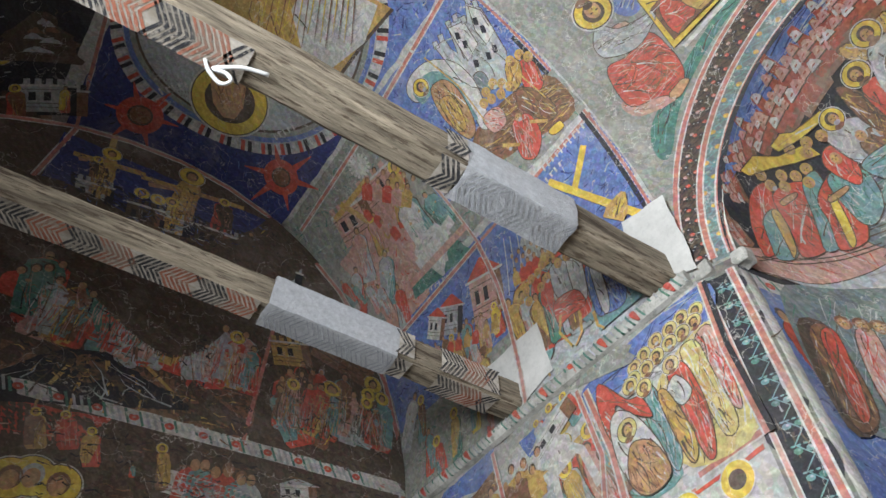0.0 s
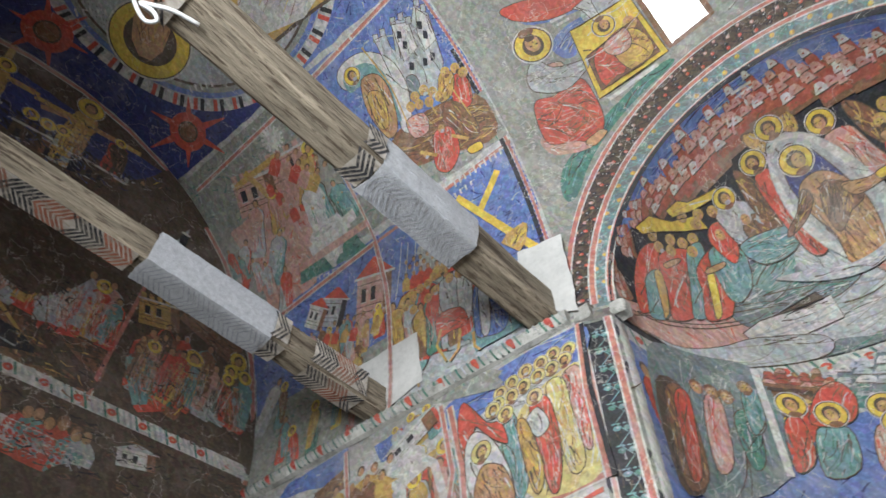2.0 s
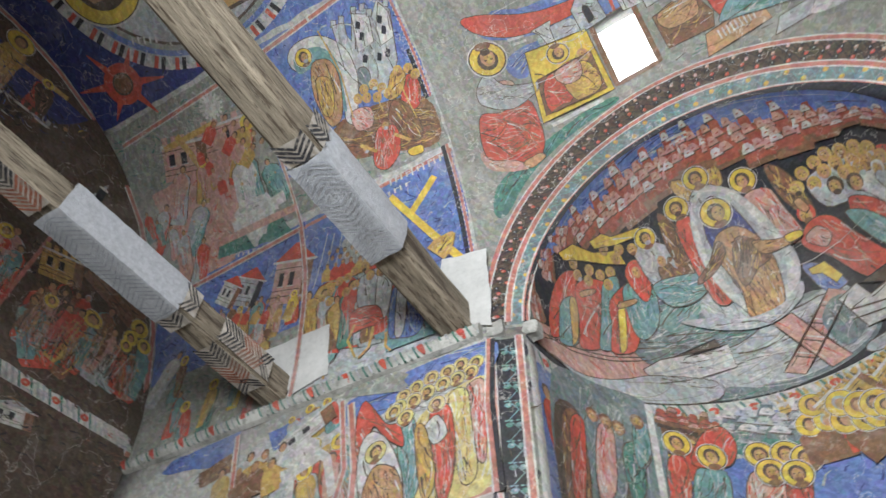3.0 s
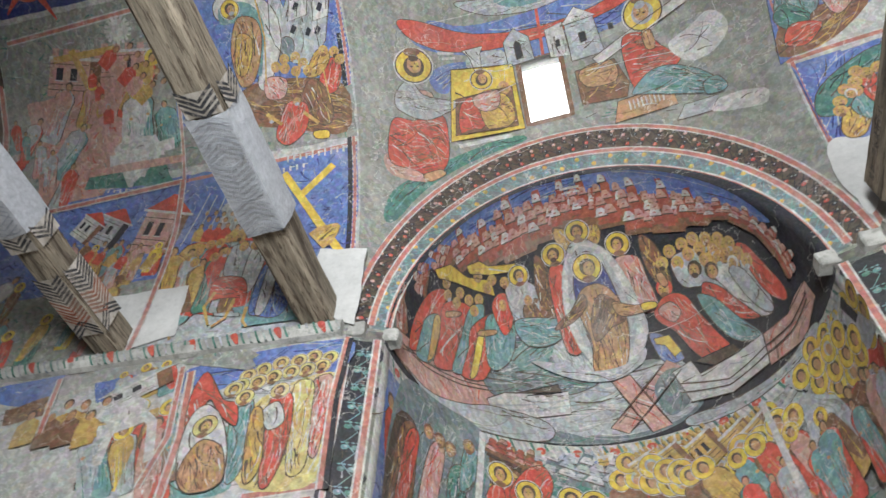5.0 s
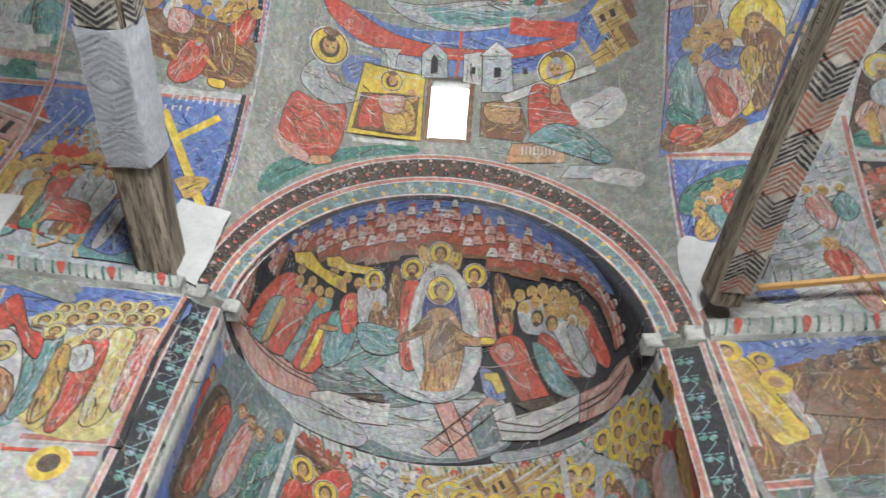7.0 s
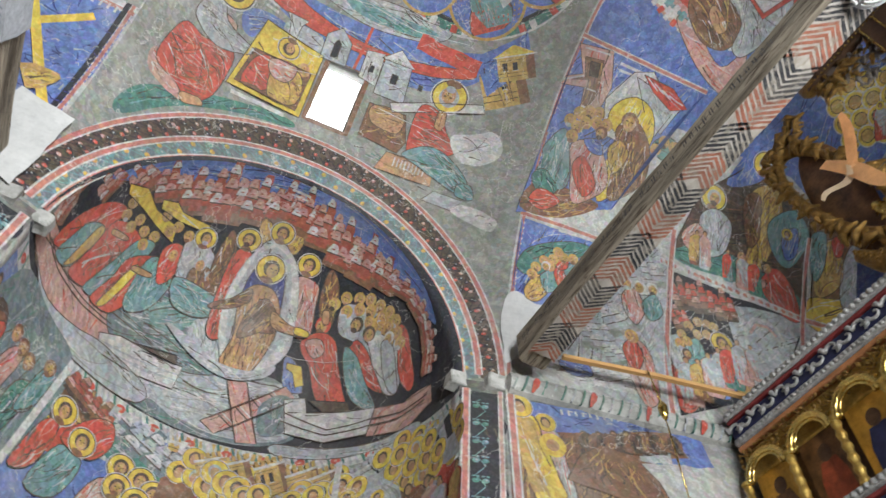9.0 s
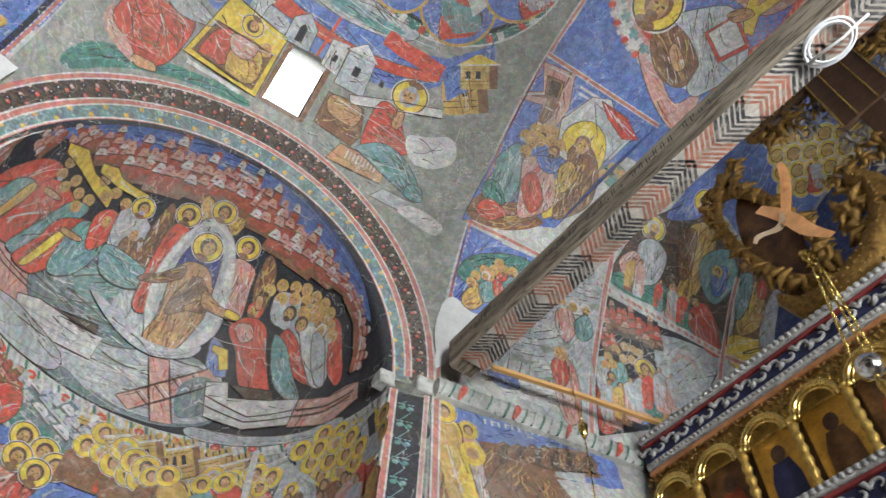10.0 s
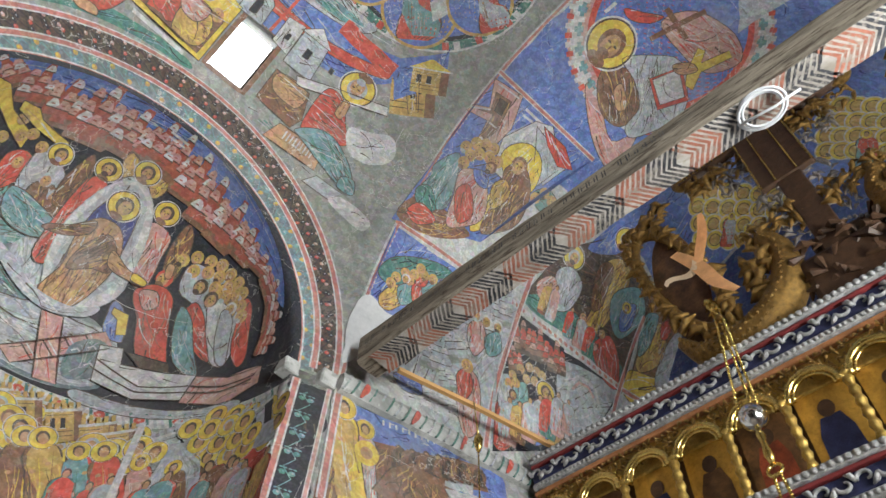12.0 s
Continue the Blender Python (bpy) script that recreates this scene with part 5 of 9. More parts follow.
star = tagged(empty("ribbon_bow", (2.6, 0.70, 4.98)), "twisted orange and pale ribbon tied at the lamp hook", "ribbon")
SHAVING = plain("orange_ribbon", (0.62, 0.33, 0.15), 0.5, vary=0.2)
PALERIB = plain("pale_ribbon", (0.6, 0.45, 0.3), 0.5, vary=0.2)
for nm, p, q, w, mt in (("band", (0, 0.10, 0.16), (0, -0.16, -0.42), 0.045, SHAVING), ("band", (0, -0.02, -0.04), (0, -0.14, 0.33), 0.04, SHAVING), ("band", (0, 0.0, 0.0), (0, 0.20, -0.10), 0.025, PALERIB)):
    p, q = Vector(p), Vector(q)
    side = Vector((0, (q - p).z, -(q - p).y)).normalized()
    bm = bmesh.new()
    rows = []
    for i in range(9):
        t = i / 8
        c = p.lerp(q, t) + Vector((0.03 * math.sin(t * 5), 0, 0)) + side * 0.02 * math.sin(t * 6)
        ww = w * (0.35 + 0.65 * math.sin(math.pi * min(1, t * 0.8 + 0.15)))
        rows.append((bm.verts.new(c - side * ww), bm.verts.new(c + side * ww + Vector((0.01, 0, 0)))))
    for r0, r1 in zip(rows, rows[1:]):
        bm.faces.new((r0[0], r0[1], r1[1], r1[0]))
    bmesh.ops.solidify(bm, geom=bm.faces[:], thickness=0.004)
    part(nm, bm, mt, star, "", True)
small = tagged(empty("small_hanging_lamp", (2.12, 1.97, 4.0)), "small brass lamp hanging from the wooden pole", "lamp")
part("cup", tube_bm([(0, 0, -0.02), (0, 0, 0.02), (0, 0, 0.06), (0, 0, 0.09)], [0.008, 0.022, 0.026, 0.015], 10), BRASS, small, "", True)
part("chain", tube_bm([(0, 0, 0.08), (0, 0.02, 0.24), (0.03, 0.06, 0.38)], 0.005, 5), BRASS, small, "", True)
part("lower_chain", tube_bm([(0, 0, -0.02), (0.0, -0.01, -0.5)], 0.004, 5), BRASS, small, "", True)


# --- the frescoes ---

m = Mural("fresco_vault_scene", "west", "fresco of soldiers on blue ground beside the tie beam")
m.patch((-1.17, 2.34, 4.29), (-2.43, 2.28, 4.29), (-2.43, 1.95, 5.55), (-1.17, 2.01, 5.56), BLUE, 14, 14, "ground_colour")
m.form((-2.11, 2.30, 4.12), (-1.87, 2.22, 4.90), [(0, -0.9, 0.6), (0.15, -0.95, 0.55), (0.3, -0.5, 0.3), (0.6, -0.2, 0.1)], GREYGREEN, "painted_form", 0.040, None)
m.patch((-2.42, 2.28, 4.29), (-1.33, 2.33, 4.20), (-1.40, 2.32, 4.40), (-2.40, 2.27, 4.54), GREY, 8, 8, "ground_colour")
m.form((-2.31, 2.26, 4.65), (-1.97, 2.08, 5.33), [(0, -0.1, 0.6), (0.5, -0.1, 0.75), (0.9, -0.05, 0.6), (1, 0, 0.3)], GREY, "painted_form", 0.050, None)
m.line([(-2.33, 2.17, 5.04), (-2.17, 2.04, 5.40)], 0.008, PALE, "painted_spear", 1.0)
m.line([(-2.26, 2.17, 5.04), (-2.12, 2.05, 5.37)], 0.008, PALE, "painted_spear", 1.0)
m.line([(-2.18, 2.17, 5.04), (-2.06, 2.07, 5.35)], 0.008, PALE, "painted_spear", 1.0)
m.line([(-2.11, 2.18, 5.04), (-2.01, 2.08, 5.32)], 0.008, PALE, "painted_spear", 1.0)
m.line([(-2.05, 2.18, 5.04), (-1.96, 2.09, 5.30)], 0.008, PALE, "painted_spear", 1.0)
m.line([(-1.98, 2.18, 5.04), (-1.90, 2.11, 5.27)], 0.008, PALE, "painted_spear", 1.0)
m.line([(-1.91, 2.18, 5.05), (-1.85, 2.12, 5.25)], 0.008, PALE, "painted_spear", 1.0)
m.line([(-1.85, 2.19, 5.05), (-1.80, 2.13, 5.22)], 0.008, PALE, "painted_spear", 1.0)
m.line([(-1.78, 2.19, 5.05), (-1.75, 2.14, 5.20)], 0.008, PALE, "painted_spear", 1.0)
m.figure((-2.42, 2.27, 4.49), (-2.13, 2.15, 5.12), 1.15, RED, OCHRE, False)
m.figure((-2.25, 2.28, 4.43), (-2.00, 2.16, 5.11), 1.00, TEAL, RED, False)
m.figure((-2.06, 2.29, 4.47), (-1.87, 2.19, 5.05), 1.20, RED, PALE, False)
m.figure((-1.89, 2.30, 4.42), (-1.76, 2.20, 5.00), 1.10, GREY, RED, False)
m.figure((-1.72, 2.31, 4.41), (-1.66, 2.24, 4.86), 1.60, TEAL, PALE, False)
m.crowd((-2.40, 2.27, 4.54), (-1.70, 2.31, 4.42), 7, 0.50, False)
m.heads((-2.20, 2.13, 5.16), (-1.77, 2.18, 5.08), 8, 0.035, False, 3, (0.21, -0.34, 0.92), 0.70, [OCHRE, RED])
m.form((-1.65, 2.32, 4.31), (-1.64, 2.27, 4.75), [(0, -0.25, 0.5), (0.4, -0.3, 0.55), (0.8, -0.2, 0.4), (1, -0.1, 0.2)], TEAL, "painted_mantle", 0.030, None)
m.shape("painted_armour", GREY, [(-1.955, 17.1), (-1.826, 16.1), (-1.856, 11.2), (-1.983, 12.3)], folds=7)
m.shape("painted_armour", PALE, [(-1.826, 16.1), (-1.730, 15.0), (-1.774, 8.7), (-1.853, 9.7)], folds=6)
m.shape("painted_robe", RED, [(-2.019, 11.7), (-1.844, 11.1), (-1.805, 7.9), (-1.942, 8.0), (-2.030, 8.2)], folds=7)
m.shape("painted_robe", BLUE, [(-1.725, 12.7), (-1.576, 11.3), (-1.516, 6.2), (-1.563, 3.4), (-1.679, 3.8), (-1.760, 5.4)], folds=12)
m.shape("painted_robe", PALE, [(-1.697, 12.0), (-1.634, 11.4), (-1.658, 4.7), (-1.714, 4.8)], folds=5)
m.stroke("painted_limb", OCHRE, [(-2.002, 9.3), (-2.044, 6.9), (-1.981, 3.6)], 0.024, 0.6)
m.stroke("painted_limb", OCHRE, [(-1.865, 7.9), (-1.893, 4.5), (-1.960, 3.3)], 0.024, 0.6)
m.stroke("painted_limb", OCHRE, [(-2.215, 6.7), (-2.228, 4.0), (-2.198, 2.2)], 0.024, 0.6)
m.stroke("painted_limb", OCHRE, [(-1.775, 5.8), (-1.773, 3.4), (-1.737, 2.3)], 0.023, 0.6)
for at in ((-2.261, 16.3), (-2.185, 17.2), (-2.117, 18.1), (-2.049, 18.1), (-1.995, 18.7), (-1.927, 18.8), (-1.869, 19.0), (-1.808, 18.6), (-1.769, 17.2), (-1.884, 16.7), (-2.072, 15.7), (-1.997, 16.2), (-2.195, 15.3), (-1.807, 16.6)):
    m.face(at, 0.033, False, OCHRE)
m.line([(-1.54, 2.12, 5.28), (-1.33, 2.05, 5.45)], 0.050, YELLOW, "painted_cross", 1.0)
m.line([(-1.66, 2.04, 5.44), (-1.26, 2.28, 4.79)], 0.050, YELLOW, "painted_cross", 1.0)
m.lettering((-1.66, 1.99, 5.54), (-1.24, 2.01, 5.55), 0.050, 10, None)
m.lettering((-1.69, 2.03, 5.47), (-1.51, 2.03, 5.48), 0.040, 4, None)
m.form((-1.42, 2.24, 4.90), (-1.28, 2.22, 5.00), [(0, -0.5, 0.5), (0.4, -0.5, 0.5), (0.8, -0.25, 0.25), (1, -0.1, 0.1)], OCHRE, "painted_form", 0.000, None)
m.patch((-2.42, 2.29, 4.28), (-2.18, 2.29, 4.32), (-2.20, 2.25, 4.71), (-2.78, 2.22, 4.72), WHITE, 6, 6, "plaster_patch")
m.patch((-1.12, 2.34, 4.19), (-1.48, 2.31, 4.47), (-1.39, 2.26, 4.83), (-1.09, 2.29, 4.78), WHITE, 6, 6, "plaster_patch")
m.border((-2.43, 2.29, 4.25), (-2.42, 2.24, 4.73), (-2.38, 2.13, 5.15), (-2.37, 1.97, 5.51), w=0.045)

m = Mural("fresco_vault_scene", "west", "fresco of a trial scene with red roofed houses on blue")
m.patch((-2.43, 2.22, 4.82), (-3.74, 2.16, 4.82), (-3.74, 1.89, 5.53), (-2.43, 1.95, 5.55), BLUE, 14, 14, "ground_colour")
m.patch((-2.43, 2.29, 4.27), (-3.74, 2.23, 4.27), (-3.74, 2.16, 4.82), (-2.43, 2.22, 4.82), GREYGREEN, 14, 14, "ground_colour")
m.house((-2.94, 2.10, 5.15), (-2.79, 2.01, 5.39), 0.40, GREY, RED, False)
m.house((-2.55, 2.16, 5.02), (-2.42, 2.01, 5.43), 0.35, PINK, RED, False)
m.house((-3.11, 2.07, 5.22), (-2.96, 2.00, 5.39), 0.40, PALE, RED, False)
m.figure((-3.04, 2.16, 4.94), (-2.94, 2.10, 5.15), 1.60, RED, OCHRE, True)
m.figure((-2.85, 2.19, 4.86), (-2.76, 2.10, 5.17), 1.30, RED, TEAL, False)
m.figure((-2.68, 2.21, 4.81), (-2.62, 2.13, 5.12), 1.30, OCHRE, PINK, False)
m.figure((-2.51, 2.21, 4.85), (-2.48, 2.14, 5.09), 1.50, RED, YELLOW, True)
m.figure((-2.77, 2.22, 4.73), (-2.67, 2.19, 4.91), 1.60, OCHRE, BROWN, False)
m.figure((-3.44, 2.24, 4.33), (-3.41, 2.20, 4.69), 1.00, RED, TEAL, False)
m.figure((-3.29, 2.25, 4.20), (-3.34, 2.22, 4.57), 1.00, TEAL, RED, True)
m.figure((-3.13, 2.26, 4.28), (-3.11, 2.22, 4.66), 1.00, GREEN, OCHRE, True)
m.figure((-3.50, 2.21, 4.62), (-3.43, 2.14, 4.95), 1.00, TEAL, BROWN, True)
m.figure((-3.71, 2.20, 4.65), (-3.47, 2.12, 5.02), 1.10, GREY, PALE, False)
m.figure((-2.91, 2.26, 4.36), (-2.90, 2.23, 4.64), 1.20, YELLOW, TEAL, False)
m.figure((-2.78, 2.27, 4.28), (-2.77, 2.26, 4.44), 1.60, RED, PINK, False)
m.crowd((-2.64, 2.26, 4.49), (-3.23, 2.18, 4.83), 5, 0.32, False)
m.crowd((-2.73, 2.22, 4.77), (-3.28, 2.12, 5.05), 5, 0.30, False)
m.heads((-2.96, 2.11, 5.12), (-2.51, 2.17, 4.99), 6, 0.035, False, 2, (0.47, -0.28, 0.84), 0.80, [RED, OCHRE])
m.lettering((-2.96, 1.93, 5.54), (-2.60, 1.97, 5.49), 0.035, 8, None)

m = Mural("fresco_vault_scene", "west", "fresco of a walled city and a seated prophet with guards")
m.patch((-1.17, 1.98, 5.62), (-2.43, 1.92, 5.60), (-2.43, 0.99, 6.52), (-1.17, 1.05, 6.55), BLUE, 14, 14, "ground_colour")
m.patch((-1.17, 1.98, 5.62), (-2.43, 1.92, 5.60), (-2.43, 1.75, 5.86), (-1.17, 1.76, 5.94), GREYGREEN, 8, 8, "ground_colour")
m.shape("painted_ground", BROWN, [(-1.893, 45.1), (-1.671, 45.4), (-1.237, 42.4), (-1.232, 34.0), (-1.617, 36.4), (-1.931, 38.7), (-2.013, 42.3)], folds=20, edge=None)
m.shape("painted_wall", GREY, [(-1.653, 61.0), (-1.560, 60.5), (-1.580, 58.4), (-1.568, 57.0), (-1.479, 61.3), (-1.383, 60.9), (-1.353, 59.2), (-1.267, 61.3), (-1.221, 58.4), (-1.315, 50.2), (-1.452, 46.2), (-1.591, 48.1), (-1.700, 52.4)], folds=14, smooth=False)
m.shape("painted_tower", PALE, [(-1.273, 60.6), (-1.234, 58.3), (-1.273, 54.1), (-1.384, 53.8), (-1.365, 57.0)], folds=5, smooth=False)
m.shape("painted_tower", PALE, [(-1.486, 61.1), (-1.373, 59.6), (-1.421, 55.1), (-1.557, 54.6)], folds=5, smooth=False)
m.shape("painted_window", BLACK, [(-1.316, 58.7), (-1.291, 58.1), (-1.317, 57.0), (-1.344, 57.6)], edge=None, smooth=False)
m.shape("painted_window", BLACK, [(-1.320, 56.8), (-1.296, 56.2), (-1.321, 55.1), (-1.348, 55.6)], edge=None, smooth=False)
m.shape("painted_window", BLACK, [(-1.475, 59.7), (-1.451, 59.1), (-1.477, 58.1), (-1.504, 58.6)], edge=None, smooth=False)
m.shape("painted_window", BLACK, [(-1.483, 57.7), (-1.458, 57.1), (-1.484, 56.0), (-1.512, 56.5)], edge=None, smooth=False)
m.shape("painted_window", BLACK, [(-1.527, 54.0), (-1.502, 53.4), (-1.527, 52.3), (-1.555, 52.8)], edge=None, smooth=False)
m.shape("painted_window", BLACK, [(-1.426, 53.1), (-1.401, 52.5), (-1.426, 51.4), (-1.453, 51.9)], edge=None, smooth=False)
m.shape("painted_window", BLACK, [(-1.360, 53.0), (-1.335, 52.4), (-1.359, 51.3), (-1.387, 51.8)], edge=None, smooth=False)
m.shape("painted_battlement", GREY, [(-1.641, 61.9), (-1.606, 61.5), (-1.630, 60.3), (-1.666, 60.8)], smooth=False)
m.shape("painted_battlement", GREY, [(-1.576, 61.9), (-1.541, 61.4), (-1.565, 60.3), (-1.600, 60.8)], smooth=False)
m.shape("painted_battlement", GREY, [(-1.467, 62.2), (-1.432, 61.8), (-1.456, 60.7), (-1.491, 61.1)], smooth=False)
m.shape("painted_battlement", GREY, [(-1.402, 61.9), (-1.367, 61.5), (-1.391, 60.4), (-1.425, 60.8)], smooth=False)
m.shape("painted_battlement", GREY, [(-1.369, 60.5), (-1.335, 60.1), (-1.358, 59.0), (-1.393, 59.4)], smooth=False)
m.shape("painted_battlement", GREY, [(-1.254, 61.9), (-1.220, 61.4), (-1.243, 60.4), (-1.277, 60.8)], smooth=False)
m.shape("painted_battlement", GREY, [(-1.233, 60.5), (-1.200, 60.1), (-1.222, 59.0), (-1.256, 59.4)], smooth=False)
m.shape("painted_gate", SLATE, [(-1.678, 50.3), (-1.613, 52.1), (-1.553, 51.9), (-1.538, 50.1), (-1.591, 48.1)], folds=2)
m.shape("painted_glory", PALE, [(-2.021, 61.0), (-1.901, 61.6), (-1.751, 60.4), (-1.633, 56.6), (-1.624, 51.7), (-1.684, 47.4), (-1.770, 43.9), (-1.823, 45.3), (-1.766, 50.0), (-1.799, 56.7), (-2.019, 56.9), (-2.069, 59.1)], folds=10)
m.shape("painted_glory", TEAL, [(-2.002, 59.7), (-1.810, 59.1), (-1.727, 55.3), (-1.766, 50.0), (-1.796, 46.4), (-1.847, 49.0), (-1.883, 55.7), (-2.031, 56.5)], folds=8, edge=None)
m.shape("painted_robe", SKIN, [(-1.901, 57.0), (-1.775, 56.0), (-1.763, 51.8), (-1.843, 46.0), (-1.943, 45.3), (-1.987, 49.6), (-1.973, 53.6)], folds=16)
m.shape("painted_robe", OCHRE, [(-1.930, 54.1), (-1.826, 52.9), (-1.890, 47.4), (-1.970, 48.1)], folds=8)
m.face((-1.947, 58.7), 0.073, True, UMBER)
m.shape("painted_robe", RED, [(-1.292, 47.2), (-1.230, 45.1), (-1.279, 41.4), (-1.380, 41.5), (-1.385, 44.4)], folds=8)
m.shape("painted_robe", OCHRE, [(-1.385, 48.9), (-1.298, 47.5), (-1.381, 44.6), (-1.482, 45.0)], folds=7)
m.shape("painted_robe", BROWN, [(-1.440, 44.3), (-1.336, 41.3), (-1.330, 36.0), (-1.536, 37.9), (-1.525, 41.7)], folds=9)
m.shape("painted_robe", RED, [(-1.605, 41.1), (-1.490, 39.9), (-1.502, 35.9), (-1.625, 33.5), (-1.717, 35.2), (-1.676, 38.8)], folds=12)
m.shape("painted_robe", PINK, [(-1.766, 45.8), (-1.624, 45.1), (-1.646, 42.0), (-1.769, 42.4)], folds=6)
for at in ((-1.271, 48.0), (-1.342, 48.5), (-1.621, 48.4), (-1.541, 48.4), (-1.493, 47.1), (-1.624, 46.8), (-1.551, 46.0), (-1.684, 47.4), (-1.466, 45.7), (-1.233, 46.5)):
    m.face(at, 0.036, False, OCHRE)
for at in ((-1.557, 41.0), (-1.744, 38.8)):
    m.face(at, 0.035, False, BROWN)
m.stroke("painted_spear", OCHRE, [(-1.762, 61.5), (-1.736, 53.1), (-1.767, 44.7)], 0.011)
m.stroke("painted_spear", OCHRE, [(-1.362, 46.4), (-1.329, 39.4)], 0.010)
m.stroke("painted_spear", OCHRE, [(-1.547, 46.1), (-1.542, 43.2)], 0.010)
m.stroke("painted_limb", OCHRE, [(-1.518, 38.7), (-1.418, 36.4)], 0.023)
m.stroke("painted_limb", OCHRE, [(-1.778, 39.6), (-1.673, 37.3)], 0.024)
m.shape("painted_ground", YELLOW, [(-1.455, 35.1), (-1.356, 34.8), (-1.359, 33.5), (-1.447, 33.9)])
m.border((-1.17, 2.00, 5.57), (-2.37, 1.97, 5.51), w=0.045)
m.border((-2.37, 1.97, 5.51), (-2.41, 1.63, 6.01), (-2.43, 1.40, 6.24), (-2.42, 1.05, 6.49), w=0.030)

m = Mural("fresco_vault_scene", "west", "much worn fresco of mourners before a pink city wall")
m.patch((-2.43, 1.92, 5.60), (-3.74, 1.86, 5.59), (-3.74, 0.93, 6.50), (-2.43, 0.99, 6.52), GREYGREEN, 14, 14, "ground_colour")
m.patch((-2.98, 1.94, 5.52), (-3.46, 1.93, 5.50), (-3.58, 1.43, 6.15), (-2.57, 1.38, 6.25), PINK, 9, 9, "ground_colour")
m.patch((-2.54, 1.86, 5.69), (-3.09, 1.83, 5.69), (-3.12, 1.90, 5.57), (-2.43, 1.97, 5.50), GREEN, 6, 6, "ground_colour")
m.house((-2.78, 1.45, 6.18), (-2.72, 1.20, 6.38), 0.70, PINK, BROWN, True)
m.house((-3.22, 1.45, 6.15), (-3.11, 1.15, 6.40), 0.50, PINK, GREY, True)
m.line([(-3.32, 1.22, 6.34), (-2.84, 1.25, 6.34)], 0.050, OCHRE, "painted_cross", 1.0)
m.line([(-3.17, 1.19, 6.37), (-3.01, 1.59, 6.02)], 0.050, OCHRE, "painted_cross", 1.0)
m.figure((-2.82, 1.64, 5.98), (-2.55, 1.32, 6.30), 1.10, RED, OCHRE, True)
m.figure((-2.72, 1.83, 5.72), (-2.72, 1.47, 6.16), 1.50, TEAL, PALE, True)
m.figure((-2.49, 1.83, 5.74), (-2.53, 1.59, 6.05), 1.50, GREEN, TEAL, False)
m.figure((-3.15, 1.62, 5.97), (-3.04, 1.39, 6.21), 1.30, OCHRE, PINK, True)
m.figure((-3.43, 1.65, 5.92), (-3.22, 1.36, 6.24), 1.20, GREY, PINK, False)
m.figure((-3.69, 1.73, 5.80), (-3.47, 1.51, 6.08), 1.20, RED, GREY, False)
m.figure((-3.37, 1.82, 5.69), (-3.12, 1.60, 6.00), 1.30, TEAL, GREY, False)
m.figure((-3.33, 1.95, 5.46), (-3.21, 1.77, 5.77), 1.30, GREY, RED, False)
m.crowd((-3.38, 1.88, 5.60), (-3.73, 1.64, 5.92), 4, 0.40, False)
m.heads((-2.82, 1.26, 6.33), (-2.59, 1.50, 6.14), 5, 0.050, False, 2, (0.79, -0.47, 0.39), 0.80, [PINK, OCHRE, RED])
m.form((-2.85, 1.86, 5.67), (-2.52, 1.80, 5.79), [(0, -0.5, 0.5), (0.4, -0.6, 0.4), (0.9, -0.3, 0.2)], PALE, "painted_form", 0.050, None)
m.line([(-2.94, 1.81, 5.73), (-2.45, 1.81, 5.78)], 0.090, PALE, "painted_line", 1.0)
m.line([(-3.14, 1.84, 5.68), (-2.39, 1.88, 5.67)], 0.060, PINK, "painted_line", 1.0)
m.heads((-3.04, 1.34, 6.26), (-2.94, 1.55, 6.06), 4, 0.050, False, 1, (0.00, 0.00, 1.00), 0.80, [RED, PINK])
m.medallion((-2.79, 1.15, 6.41), (-2.71, 1.10, 6.45), [(0.75, PALE)], "medallion")
m.teeth((-2.79, 1.15, 6.41), (-2.71, 1.10, 6.45), 0.70, 1.00, 16, [PALE])
m.border((-2.37, 1.97, 5.51), (-3.40, 1.95, 5.46), w=0.045)
m.border((-1.27, 1.02, 6.56), (-2.57, 1.06, 6.48), (-3.65, 1.05, 6.44), w=0.045)

m = Mural("fresco_vault_centre", "west", "large ringed medallion with a gold-robed bust on deep blue")
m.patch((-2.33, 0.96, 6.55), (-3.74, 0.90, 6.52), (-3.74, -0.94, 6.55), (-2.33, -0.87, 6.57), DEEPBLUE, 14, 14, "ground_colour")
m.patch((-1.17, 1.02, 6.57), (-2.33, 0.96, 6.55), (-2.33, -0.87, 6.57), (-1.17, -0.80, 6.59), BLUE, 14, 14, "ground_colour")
m.medallion((-2.35, -0.04, 6.78), (-3.37, 0.30, 6.73), [(1.00, PALE), (0.96, GREY), (0.90, BLUE), (0.86, GREYGREEN)], "medallion")
m.teeth((-2.35, -0.04, 6.78), (-3.37, 0.30, 6.73), 0.91, 1.00, 110, [PALE, RED, BLACK])
m.medallion((-2.35, -0.04, 6.78), (-3.37, 0.30, 6.73), [(0.82, UMBER), (0.80, GREY)], "medallion")
m.form((-1.74, 0.12, 6.79), (-2.71, 0.26, 6.75), [(0, -0.7, 0.9), (0.3, -0.6, 0.7), (0.7, -0.5, 0.45), (0.95, -0.15, 0.15)], OCHRE, "painted_form", 0.000, UMBER)
m.form((-1.74, 0.40, 6.76), (-2.32, 0.51, 6.72), [(0, -0.5, 0.4), (0.5, -0.5, 0.5), (1, -0.2, 0.2)], PALE, "painted_form", 0.000, None)
m.line([(-1.94, -0.05, 6.78), (-2.38, 0.04, 6.78)], 0.012, YELLOW, "painted_fold", 0.3)
